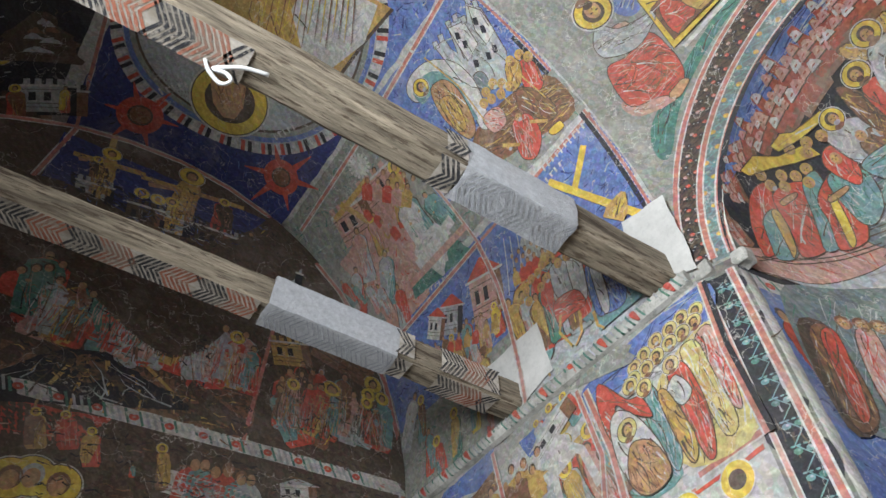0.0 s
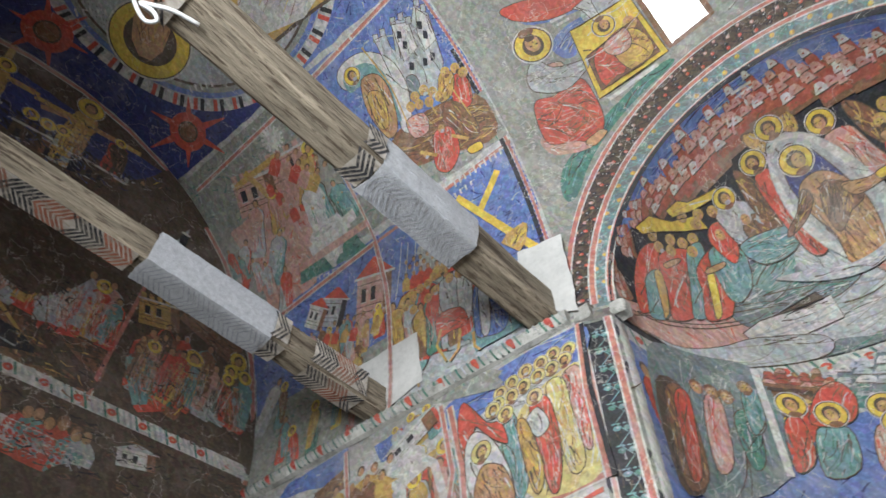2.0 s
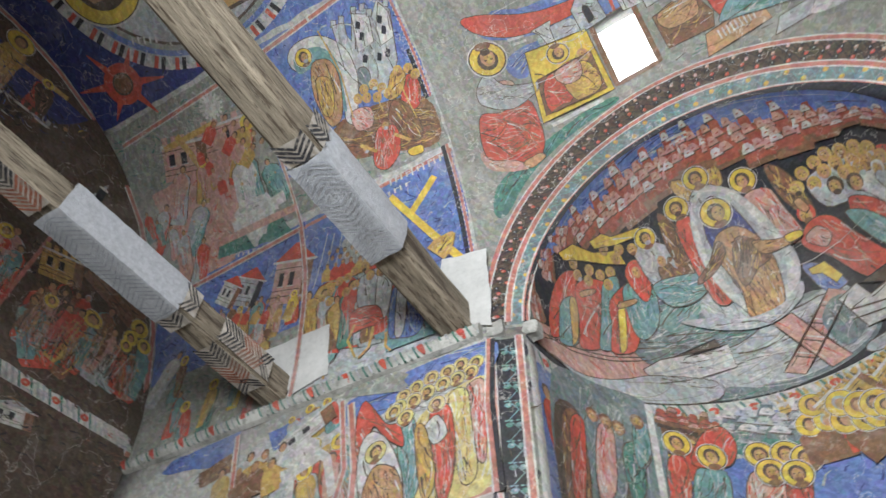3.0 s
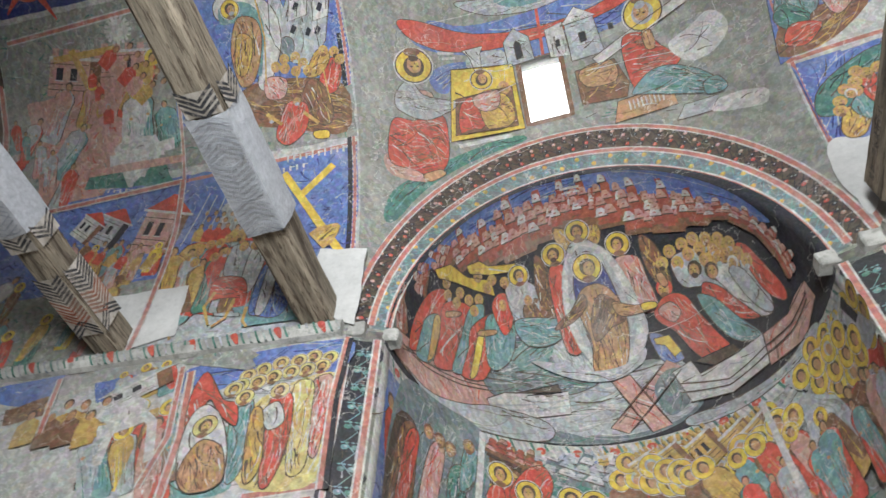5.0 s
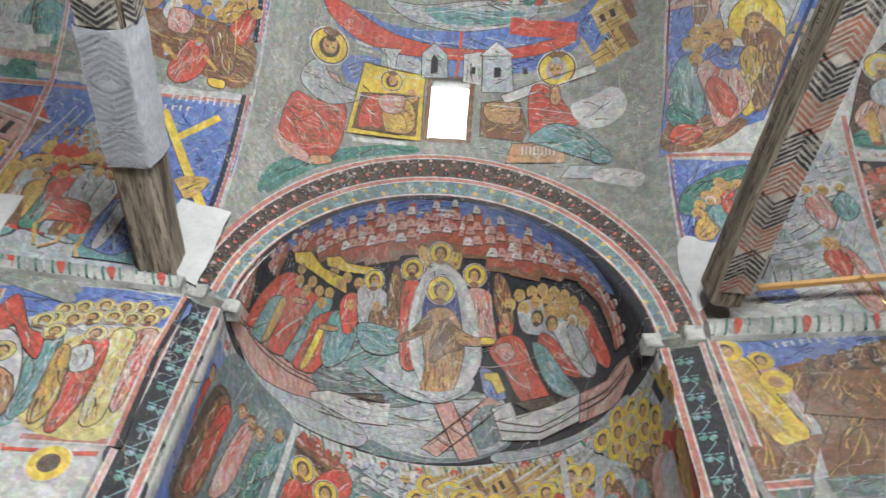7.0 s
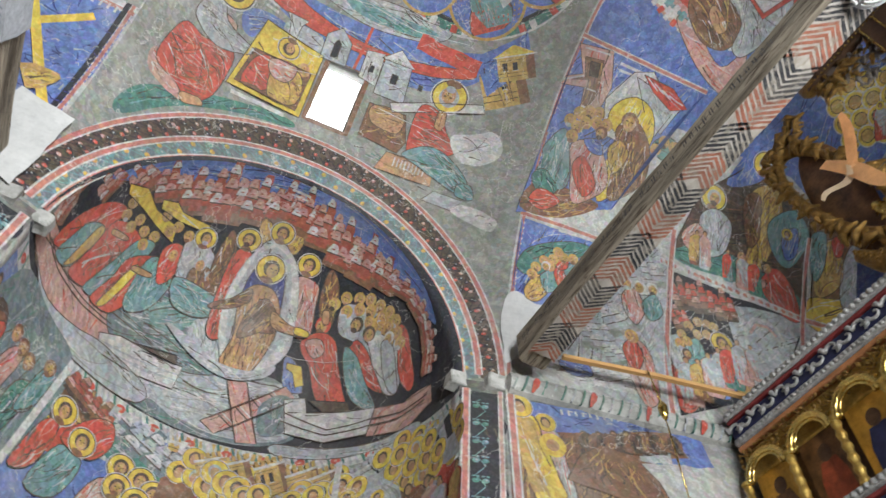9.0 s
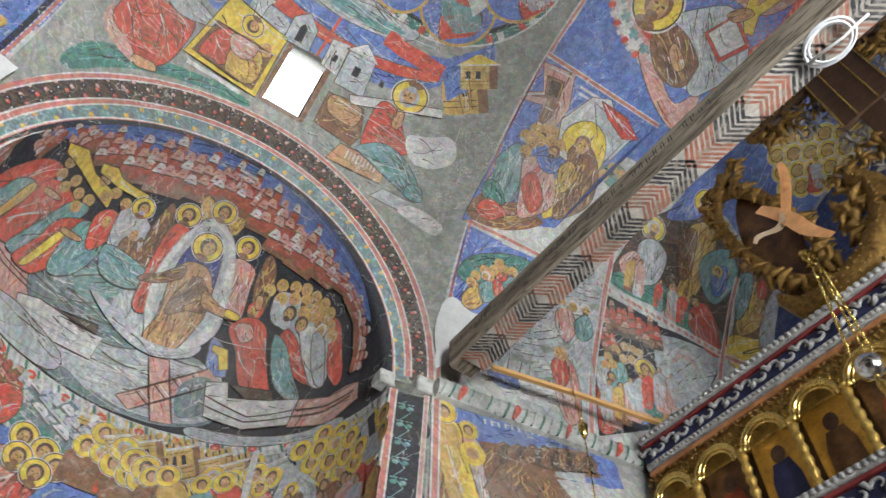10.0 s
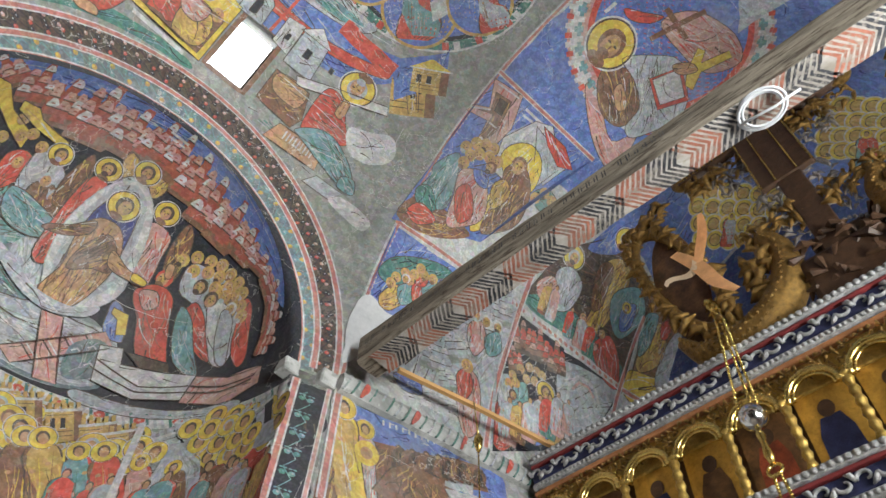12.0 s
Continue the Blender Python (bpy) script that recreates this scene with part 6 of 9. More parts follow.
m.line([(-1.92, -0.01, 6.78), (-2.39, 0.09, 6.77)], 0.012, BROWN, "painted_fold", 0.3)
m.line([(-1.90, 0.02, 6.79), (-2.39, 0.15, 6.77)], 0.012, YELLOW, "painted_fold", 0.3)
m.line([(-1.88, 0.06, 6.79), (-2.40, 0.20, 6.77)], 0.012, BROWN, "painted_fold", 0.3)
m.line([(-1.86, 0.09, 6.79), (-2.28, 0.19, 6.77)], 0.012, YELLOW, "painted_fold", 0.3)
m.line([(-1.83, 0.12, 6.79), (-2.28, 0.25, 6.77)], 0.012, BROWN, "painted_fold", 0.3)
m.line([(-1.81, 0.16, 6.78), (-2.29, 0.30, 6.76)], 0.012, YELLOW, "painted_fold", 0.3)
m.line([(-1.79, 0.19, 6.78), (-2.29, 0.36, 6.75)], 0.012, BROWN, "painted_fold", 0.3)
m.line([(-1.77, 0.23, 6.78), (-2.17, 0.35, 6.75)], 0.012, YELLOW, "painted_fold", 0.3)
m.line([(-1.74, 0.26, 6.78), (-2.17, 0.41, 6.74)], 0.012, BROWN, "painted_fold", 0.3)
m.line([(-1.72, 0.29, 6.77), (-2.17, 0.46, 6.73)], 0.012, YELLOW, "painted_fold", 0.3)
m.line([(-1.70, 0.33, 6.77), (-2.18, 0.51, 6.72)], 0.012, BROWN, "painted_fold", 0.3)
m.line([(-1.67, 0.36, 6.77), (-2.06, 0.51, 6.73)], 0.012, YELLOW, "painted_fold", 0.3)
m.line([(-1.65, 0.40, 6.76), (-2.06, 0.56, 6.71)], 0.012, BROWN, "painted_fold", 0.3)
m.line([(-1.63, 0.43, 6.76), (-2.06, 0.61, 6.70)], 0.012, YELLOW, "painted_fold", 0.3)
m.line([(-1.60, 0.46, 6.75), (-2.06, 0.67, 6.68)], 0.012, BROWN, "painted_fold", 0.3)
m.medallion((-3.01, 0.07, 6.76), (-2.71, -0.05, 6.77), [(1.00, PALE), (0.95, UMBER), (0.92, YELLOW), (0.62, UMBER)], "halo")
m.form((-2.76, -0.05, 6.77), (-3.18, 0.13, 6.76), [(0, -0.22, 0.2), (0.3, -0.3, 0.3), (0.7, -0.26, 0.27), (0.95, -0.1, 0.1)], SKIN, "painted_form", 0.000, None)
m.lettering((-3.22, -0.44, 6.72), (-3.04, -0.26, 6.75), 0.060, 5, None)
m.lettering((-3.10, 0.49, 6.70), (-2.89, 0.60, 6.67), 0.060, 5, None)
m.line([(-3.36, 0.70, 6.62), (-3.22, 0.99, 6.49)], 0.090, RED, "seraph_wing", 0.1)
m.line([(-3.36, 0.70, 6.62), (-3.58, 0.88, 6.53)], 0.090, RED, "seraph_wing", 0.1)
m.line([(-3.36, 0.70, 6.62), (-3.73, 0.58, 6.65)], 0.090, RED, "seraph_wing", 0.1)
m.line([(-3.36, 0.70, 6.62), (-3.48, 0.40, 6.71)], 0.090, RED, "seraph_wing", 0.1)
m.line([(-3.36, 0.70, 6.62), (-3.14, 0.53, 6.69)], 0.090, RED, "seraph_wing", 0.1)
m.line([(-3.36, 0.70, 6.62), (-3.02, 0.82, 6.59)], 0.090, RED, "seraph_wing", 0.1)
m.medallion((-3.36, 0.70, 6.62), (-3.22, 0.63, 6.65), [(1.00, RED), (0.55, UMBER), (0.45, BROWN)], "seraph")
m.line([(-3.48, -0.49, 6.70), (-3.45, -0.20, 6.75)], 0.090, RED, "seraph_wing", 0.1)
m.line([(-3.48, -0.49, 6.70), (-3.77, -0.34, 6.73)], 0.090, RED, "seraph_wing", 0.1)
m.line([(-3.48, -0.49, 6.70), (-3.77, -0.63, 6.67)], 0.090, RED, "seraph_wing", 0.1)
m.line([(-3.48, -0.49, 6.70), (-3.48, -0.75, 6.63)], 0.090, RED, "seraph_wing", 0.1)
m.line([(-3.48, -0.49, 6.70), (-3.20, -0.62, 6.67)], 0.090, RED, "seraph_wing", 0.1)
m.line([(-3.48, -0.49, 6.70), (-3.18, -0.35, 6.73)], 0.090, RED, "seraph_wing", 0.1)
m.medallion((-3.48, -0.49, 6.70), (-3.31, -0.54, 6.69), [(1.00, RED), (0.55, UMBER), (0.45, BROWN)], "seraph")
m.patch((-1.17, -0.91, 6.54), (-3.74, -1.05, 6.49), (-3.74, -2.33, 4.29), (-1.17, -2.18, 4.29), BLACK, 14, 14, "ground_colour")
m.border((-2.51, -0.94, 6.54), (-3.77, -0.87, 6.58), w=0.045)
m.house((-3.79, -1.18, 6.42), (-3.45, -1.23, 6.37), 0.50, UMBER, GREY, True)
m.house((-3.68, -0.98, 6.53), (-3.34, -1.05, 6.49), 0.50, BLACK, GREY, True)
m.house((-3.67, -1.07, 6.48), (-3.31, -1.13, 6.44), 0.50, GREY, GREY, True)
m.figure((-3.65, -0.97, 6.53), (-3.39, -1.02, 6.50), 1.00, RED, YELLOW, False)
m.figure((-3.80, -1.24, 6.38), (-3.46, -1.29, 6.33), 1.30, RED, BROWN, True)
m.heads((-3.23, -1.38, 6.25), (-3.15, -1.28, 6.33), 2, 0.090, True, 1, (0.00, 0.00, 1.00), 0.80, None)
m.rock((-3.19, -1.22, 6.38), (-2.81, -1.26, 6.34), 0.80, UMBER, GREY)

m = Mural("fresco_end_wall", "wend", "sooty crucifixion fresco over a walled city in the lunette")
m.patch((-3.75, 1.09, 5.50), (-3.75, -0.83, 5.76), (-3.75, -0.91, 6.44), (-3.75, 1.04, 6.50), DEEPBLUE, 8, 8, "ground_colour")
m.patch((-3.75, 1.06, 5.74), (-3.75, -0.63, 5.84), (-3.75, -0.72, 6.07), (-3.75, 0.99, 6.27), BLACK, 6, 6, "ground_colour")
m.house((-3.75, -0.45, 5.77), (-3.75, -0.55, 6.14), 0.35, GREY, GREY, True)
m.house((-3.75, -0.08, 5.76), (-3.75, -0.16, 6.14), 0.35, UMBER, GREY, True)
m.house((-3.75, 0.13, 5.77), (-3.75, 0.06, 6.15), 0.35, GREY, GREY, True)
m.house((-3.75, 0.43, 5.82), (-3.75, 0.37, 6.22), 0.35, UMBER, GREY, True)
m.house((-3.75, 0.66, 5.83), (-3.75, 0.61, 6.24), 0.35, GREY, GREY, True)
m.house((-3.75, 0.90, 5.78), (-3.75, 0.87, 6.19), 0.35, UMBER, GREY, True)
m.house((-3.75, 1.06, 5.74), (-3.75, 1.03, 6.14), 0.35, GREY, GREY, True)
m.line([(-3.75, -0.77, 6.25), (-3.75, -0.25, 6.37)], 0.050, OCHRE, "painted_cross", 1.0)
m.line([(-3.75, -0.60, 6.69), (-3.75, -0.43, 5.78)], 0.050, OCHRE, "painted_cross", 1.0)
m.line([(-3.75, -0.72, 6.22), (-3.75, -0.54, 6.31), (-3.75, -0.29, 6.37)], 0.050, SKIN, "painted_arms", 1.0)
m.figure((-3.75, -0.46, 5.89), (-3.75, -0.56, 6.49), 0.80, SKIN, OCHRE, True)
m.line([(-3.75, -0.27, 6.33), (-3.75, 0.55, 6.51)], 0.050, OCHRE, "painted_cross", 1.0)
m.line([(-3.75, 0.03, 6.99), (-3.75, 0.18, 5.65)], 0.050, OCHRE, "painted_cross", 1.0)
m.line([(-3.75, -0.20, 6.28), (-3.75, 0.09, 6.41), (-3.75, 0.48, 6.50)], 0.050, SKIN, "painted_arms", 1.0)
m.figure((-3.75, 0.14, 5.80), (-3.75, 0.07, 6.69), 0.80, SKIN, OCHRE, True)
m.line([(-3.75, 0.52, 6.10), (-3.75, 1.22, 6.23)], 0.050, OCHRE, "painted_cross", 1.0)
m.line([(-3.75, 0.83, 6.60), (-3.75, 0.84, 5.56)], 0.050, OCHRE, "painted_cross", 1.0)
m.line([(-3.75, 0.58, 6.06), (-3.75, 0.83, 6.16), (-3.75, 1.16, 6.23)], 0.050, SKIN, "painted_arms", 1.0)
m.figure((-3.75, 0.83, 5.68), (-3.75, 0.84, 6.37), 0.80, SKIN, OCHRE, True)
m.figure((-3.75, 0.43, 6.11), (-3.75, 0.38, 6.51), 1.50, RED, UMBER, True)
m.figure((-3.75, -0.50, 6.02), (-3.75, -0.61, 6.33), 1.50, BROWN, UMBER, True)
m.figure((-3.75, 0.74, 5.88), (-3.75, 0.66, 6.27), 1.40, RED, BROWN, False)
m.heads((-3.75, -0.20, 6.15), (-3.75, 0.01, 6.19), 3, 0.060, True, 1, (0.00, 0.00, 1.00), 0.80, None)

m = Mural("fresco_end_wall", "wend", "dark smoky fresco of red-robed groups on rocky ground")
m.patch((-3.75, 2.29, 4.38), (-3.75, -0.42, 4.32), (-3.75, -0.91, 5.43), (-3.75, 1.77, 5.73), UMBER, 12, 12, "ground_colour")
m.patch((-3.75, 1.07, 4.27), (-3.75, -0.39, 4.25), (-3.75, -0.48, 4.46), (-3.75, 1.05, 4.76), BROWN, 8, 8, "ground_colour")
m.line([(-3.75, -0.43, 4.49), (-3.75, -0.14, 4.45), (-3.75, 0.14, 4.50)], 0.060, UMBER, "painted_ledge", 0.3)
m.line([(-3.75, -0.24, 4.46), (-3.75, 0.06, 4.46), (-3.75, 0.34, 4.47)], 0.060, UMBER, "painted_ledge", 0.3)
m.line([(-3.75, -0.03, 4.43), (-3.75, 0.26, 4.46), (-3.75, 0.54, 4.45)], 0.060, UMBER, "painted_ledge", 0.3)
m.line([(-3.75, 0.18, 4.40), (-3.75, 0.47, 4.46), (-3.75, 0.75, 4.42)], 0.060, UMBER, "painted_ledge", 0.3)
m.line([(-3.75, 0.39, 4.37), (-3.75, 0.69, 4.46), (-3.75, 0.96, 4.40)], 0.060, UMBER, "painted_ledge", 0.3)
m.line([(-3.75, 0.61, 4.34), (-3.75, 0.91, 4.47), (-3.75, 1.18, 4.37)], 0.060, UMBER, "painted_ledge", 0.3)
m.line([(-3.75, 0.83, 4.31), (-3.75, 1.15, 4.47), (-3.75, 1.41, 4.35)], 0.060, UMBER, "painted_ledge", 0.3)
m.figure((-3.75, -0.36, 4.62), (-3.75, -0.52, 5.26), 1.50, RED, GREEN, False)
m.figure((-3.75, -0.08, 4.66), (-3.75, -0.16, 5.41), 1.60, RED, GREEN, False)
m.figure((-3.75, 0.18, 4.70), (-3.75, -0.07, 5.31), 1.30, TEAL, RED, True)
m.figure((-3.75, 0.13, 4.58), (-3.75, 0.38, 5.34), 1.00, GREY, GREY, True)
m.figure((-3.75, 0.27, 4.60), (-3.75, 0.13, 5.14), 1.00, RED, UMBER, True)
m.figure((-3.75, 0.40, 4.71), (-3.75, 0.33, 5.20), 1.00, BROWN, RED, False)
m.figure((-3.75, 0.71, 4.61), (-3.75, 0.47, 5.22), 1.50, RED, GREY, False)
m.figure((-3.75, 0.86, 4.68), (-3.75, 0.80, 5.17), 1.20, OCHRE, RED, True)
m.figure((-3.75, 0.98, 4.68), (-3.75, 0.94, 5.12), 1.10, RED, TEAL, False)
m.figure((-3.75, 1.43, 4.44), (-3.75, 1.16, 4.86), 1.60, RED, TEAL, False)
m.figure((-3.75, 1.26, 4.51), (-3.75, 1.24, 5.05), 1.00, RED, BROWN, False)
m.figure((-3.75, 1.31, 4.72), (-3.75, 1.33, 5.15), 1.00, RED, UMBER, False)
m.figure((-3.75, 1.51, 4.47), (-3.75, 1.58, 5.04), 1.20, BROWN, OCHRE, True)
m.figure((-3.75, 1.85, 4.60), (-3.75, 1.90, 5.24), 1.00, GREY, UMBER, True)
m.figure((-3.75, 2.03, 4.62), (-3.75, 1.86, 5.11), 1.00, PINK, BROWN, True)
m.figure((-3.75, 1.66, 4.67), (-3.75, 1.66, 5.19), 1.10, TEAL, BROWN, False)
m.heads((-3.75, 1.19, 4.92), (-3.75, 1.48, 5.11), 5, 0.050, False, 1, (0.00, 0.00, 1.00), 0.80, [RED, BROWN])
m.heads((-3.75, -0.61, 4.98), (-3.75, -0.41, 5.16), 4, 0.070, False, 1, (0.00, 0.00, 1.00), 0.80, [RED])
m.heads((-3.75, 0.39, 5.29), (-3.75, 0.84, 5.61), 4, 0.075, True, 1, (0.00, 0.00, 1.00), 0.80, None)
m.form((-3.75, 0.08, 4.21), (-3.75, -0.05, 4.58), [(0, -1.4, 1.6), (0.3, -1.5, 1.3), (0.7, -0.8, 0.7), (1, -0.3, 0.3)], BLACK, "painted_form", 0.060, BROWN)
m.line([(-3.75, -0.08, 4.48), (-3.75, -0.16, 4.19), (-3.75, -0.14, 4.06)], 0.030, OCHRE, "painted_limb", 0.3)
m.line([(-3.75, 0.00, 4.52), (-3.75, 0.00, 4.26), (-3.75, 0.02, 4.13)], 0.030, OCHRE, "painted_limb", 0.3)
m.line([(-3.75, 0.09, 4.56), (-3.75, 0.17, 4.33), (-3.75, 0.19, 4.20)], 0.030, OCHRE, "painted_limb", 0.3)
m.line([(-3.75, 0.18, 4.60), (-3.75, 0.35, 4.41), (-3.75, 0.37, 4.27)], 0.030, OCHRE, "painted_limb", 0.3)
m.line([(-3.75, 0.27, 4.65), (-3.75, 0.53, 4.49), (-3.75, 0.57, 4.35)], 0.030, OCHRE, "painted_limb", 0.3)
m.medallion((-3.75, 0.01, 4.46), (-3.75, -0.04, 4.58), [(1.00, OCHRE), (0.80, BROWN)], "medallion")
m.crowd((-3.75, 0.90, 4.69), (-3.75, -0.45, 4.52), 11, 0.55, False)
m.crowd((-3.75, 2.08, 4.63), (-3.75, 1.18, 4.48), 7, 0.50, True)
m.house((-3.75, 1.26, 5.06), (-3.75, 1.16, 5.35), 0.50, OCHRE, BROWN, True)
m.house((-3.75, 1.61, 5.17), (-3.75, 1.76, 5.79), 0.40, BROWN, OCHRE, True)
m.line([(-3.75, -0.42, 4.32), (-3.75, -0.20, 4.80), (-3.75, 0.44, 4.68), (-3.75, 1.04, 4.39)], 0.100, UMBER, "painted_hill", 1.0)
m.border((-3.75, 1.08, 6.55), (-3.75, 1.05, 5.48), (-3.75, 1.03, 4.25), w=0.050)
m.border((-3.75, -0.86, 6.54), (-3.75, -0.89, 5.81), (-3.75, -0.92, 5.54), w=0.050)
m.border((-3.74, 2.21, 4.29), (-3.74, 2.15, 4.77), (-3.74, 2.01, 5.23), (-3.74, 1.80, 5.65), (-3.74, 1.52, 6.02), (-3.74, 1.18, 6.32), (-3.74, 0.80, 6.55), (-3.74, 0.38, 6.68), (-3.74, -0.05, 6.73), (-3.74, -0.48, 6.68), (-3.74, -0.90, 6.55), (-3.74, -1.28, 6.32), (-3.74, -1.62, 6.02), (-3.74, -1.90, 5.65), (-3.74, -2.11, 5.23), (-3.74, -2.25, 4.77), (-3.74, -2.31, 4.29), w=0.060)

m = Mural("fresco_end_wall_band", "wend", "garland band with red flowers over a haloed row")
m.patch((-3.75, 2.32, 4.34), (-3.75, -0.35, 4.15), (-3.75, -0.39, 4.25), (-3.75, 2.29, 4.42), PALE, 16, 16, "garland_ground")
garland(m, ((-3.75, -0.37, 4.19), (-3.75, 2.29, 4.38)))
m.patch((-3.75, 2.32, 4.01), (-3.75, -0.09, 3.58), (-3.75, -0.32, 4.10), (-3.75, 2.29, 4.32), UMBER, 8, 8, "ground_colour")
m.patch((-3.75, 0.14, 3.97), (-3.75, -0.23, 3.90), (-3.75, -0.32, 4.10), (-3.75, 0.25, 4.18), RED, 4, 4, "ground_colour")
m.figure((-3.75, -0.04, 3.87), (-3.75, -0.14, 4.10), 1.50, OCHRE, BROWN, True)
m.figure((-3.75, 0.11, 3.92), (-3.75, 0.01, 4.14), 1.60, RED, RED, True)
m.figure((-3.75, 0.25, 3.86), (-3.75, 0.17, 4.09), 1.50, RED, OCHRE, True)
m.figure((-3.75, 0.65, 3.85), (-3.75, 0.57, 4.13), 1.00, BROWN, OCHRE, True)
m.figure((-3.75, 0.47, 3.87), (-3.75, 0.45, 3.95), 1.50, RED, TEAL, False)
m.heads((-3.75, 0.77, 4.07), (-3.75, 1.14, 4.09), 6, 0.085, False, 1, (0.00, 0.00, 1.00), 0.80, [RED, GREY, TEAL])
m.heads((-3.75, -0.09, 3.69), (-3.75, 0.12, 3.72), 3, 0.120, True, 1, (0.00, 0.00, 1.00), 0.80, [RED, GREEN])
m.form((-3.75, 0.95, 3.84), (-3.75, 0.95, 3.99), [(0, -2, 2), (1, -2, 1.6)], PALE, "painted_form", 0.200, None)
m.house((-3.75, 1.47, 4.04), (-3.75, 1.43, 4.19), 0.80, PALE, GREY, False)

m = Mural("fresco_wall_panel", "swest", "fresco panel of a haloed company in yellow and blue")
m.shape("ground_colour", PLASTER, [(-2.080, 4.110), (-1.173, 4.139), (-1.148, 3.791), (-1.130, 3.287), (-1.919, 3.292), (-2.060, 3.736)], folds=20, edge=None, smooth=False)
m.shape("painted_sky", BLUE, [(-1.989, 4.060), (-1.161, 4.121), (-1.155, 3.898), (-1.443, 3.965), (-1.742, 3.891), (-1.917, 3.828)], folds=10, edge=None)
m.shape("painted_ground", FADED, [(-1.523, 3.791), (-1.198, 3.902), (-1.156, 3.723), (-1.145, 3.301), (-1.502, 3.298), (-1.577, 3.565)], folds=18, edge=None)
m.shape("painted_ground", TEAL, [(-1.885, 3.590), (-1.654, 3.635), (-1.553, 3.301), (-1.874, 3.308)], folds=10, edge=None)
for at in ((-1.218, 3.998), (-1.304, 4.019), (-1.380, 4.004), (-1.477, 4.006), (-1.563, 3.977), (-1.637, 3.947)):
    m.face(at, 0.049, True, UMBER, FADED)
for at in ((-1.250, 3.945), (-1.325, 3.934), (-1.405, 3.931), (-1.493, 3.914), (-1.572, 3.889), (-1.657, 3.882)):
    m.face(at, 0.051, True, UMBER, FADED)
m.shape("painted_robe", PINK, [(-1.273, 3.856), (-1.176, 3.864), (-1.173, 3.595), (-1.184, 3.415), (-1.230, 3.448), (-1.261, 3.666)], folds=14)
m.shape("painted_robe", FADED, [(-1.369, 3.847), (-1.270, 3.845), (-1.248, 3.633), (-1.225, 3.376), (-1.302, 3.339), (-1.349, 3.610)], folds=14)
m.shape("painted_robe", RED, [(-1.474, 3.787), (-1.376, 3.795), (-1.335, 3.608), (-1.339, 3.427), (-1.375, 3.289), (-1.422, 3.306), (-1.452, 3.524)], folds=16)
m.shape("painted_robe", PALE, [(-1.497, 3.704), (-1.427, 3.748), (-1.375, 3.628), (-1.449, 3.586)], folds=6)
m.shape("painted_robe", TEAL, [(-1.663, 3.787), (-1.573, 3.796), (-1.526, 3.592), (-1.522, 3.397), (-1.579, 3.325), (-1.635, 3.539)], folds=14)
m.shape("painted_robe", OCHRE, [(-1.557, 3.692), (-1.497, 3.704), (-1.436, 3.434), (-1.460, 3.322), (-1.507, 3.353)], folds=9)
m.shape("painted_canopy", RED, [(-1.871, 3.637), (-1.914, 3.864), (-1.872, 4.009), (-1.729, 3.810), (-1.643, 3.768), (-1.612, 3.632), (-1.712, 3.706), (-1.803, 3.817), (-1.815, 3.681)], folds=6)
m.shape("painted_seat", PALE, [(-1.860, 3.495), (-1.867, 3.719), (-1.790, 3.781), (-1.669, 3.636), (-1.599, 3.359), (-1.774, 3.315)], folds=8)
m.shape("painted_robe", SKIN, [(-1.813, 3.491), (-1.755, 3.573), (-1.643, 3.509), (-1.597, 3.331), (-1.739, 3.291), (-1.819, 3.374)], folds=16)
for at in ((-1.688, 3.860), (-1.611, 3.799)):
    m.face(at, 0.053, True, UMBER, FADED)
m.face((-1.438, 3.818), 0.054, True, UMBER, FADED)
m.face((-1.771, 3.651), 0.069, True, UMBER, FADED)
m.border(m.place(*(-1.487, 3.254)), m.place(*(-1.162, 3.270)), w=0.045)
m.border(m.place(*(-1.139, 4.126)), m.place(*(-1.161, 3.724)), m.place(*(-1.138, 3.248)), w=0.04)
m.stroke("dark_strip", BLACK, [(-1.119, 4.116), (-1.139, 3.722), (-1.113, 3.246)], 0.026)

m = Mural("fresco_wall_panel", "swest", "worn fresco panel with haloed figures in front of pale buildings")
m.patch((-2.01, 2.30, 4.09), (-2.55, 2.28, 4.05), (-2.47, 2.28, 3.91), (-1.96, 2.31, 3.93), BLUE, 5, 5, "ground_colour")
m.patch((-1.98, 2.30, 3.90), (-2.49, 2.28, 3.84), (-2.24, 2.29, 3.22), (-1.87, 2.31, 3.29), PALE, 8, 8, "ground_colour")
m.patch((-1.98, 2.31, 3.82), (-2.24, 2.29, 3.80), (-2.21, 2.30, 3.62), (-1.93, 2.31, 3.65), OCHRE, 5, 5, "ground_colour")
m.crowd((-2.28, 2.29, 3.38), (-1.97, 2.31, 3.41), 5, 0.45, True)
m.figure((-2.16, 2.30, 3.90), (-2.27, 2.29, 4.14), 1.60, OCHRE, BROWN, True)
m.figure((-2.06, 2.30, 3.90), (-2.15, 2.30, 4.14), 1.40, TEAL, RED, True)
m.figure((-2.30, 2.29, 3.91), (-2.39, 2.29, 4.10), 1.60, RED, GREY, True)
m.figure((-2.08, 2.30, 3.32), (-2.22, 2.29, 3.73), 1.10, GREY, OCHRE, True)
m.figure((-1.89, 2.31, 3.24), (-2.06, 2.30, 3.76), 1.00, RED, PINK, False)
m.figure((-2.18, 2.30, 3.30), (-2.42, 2.29, 3.76), 1.00, TEAL, GREY, True)
m.figure((-1.83, 2.31, 3.37), (-1.98, 2.31, 3.75), 0.90, BROWN, TEAL, False)
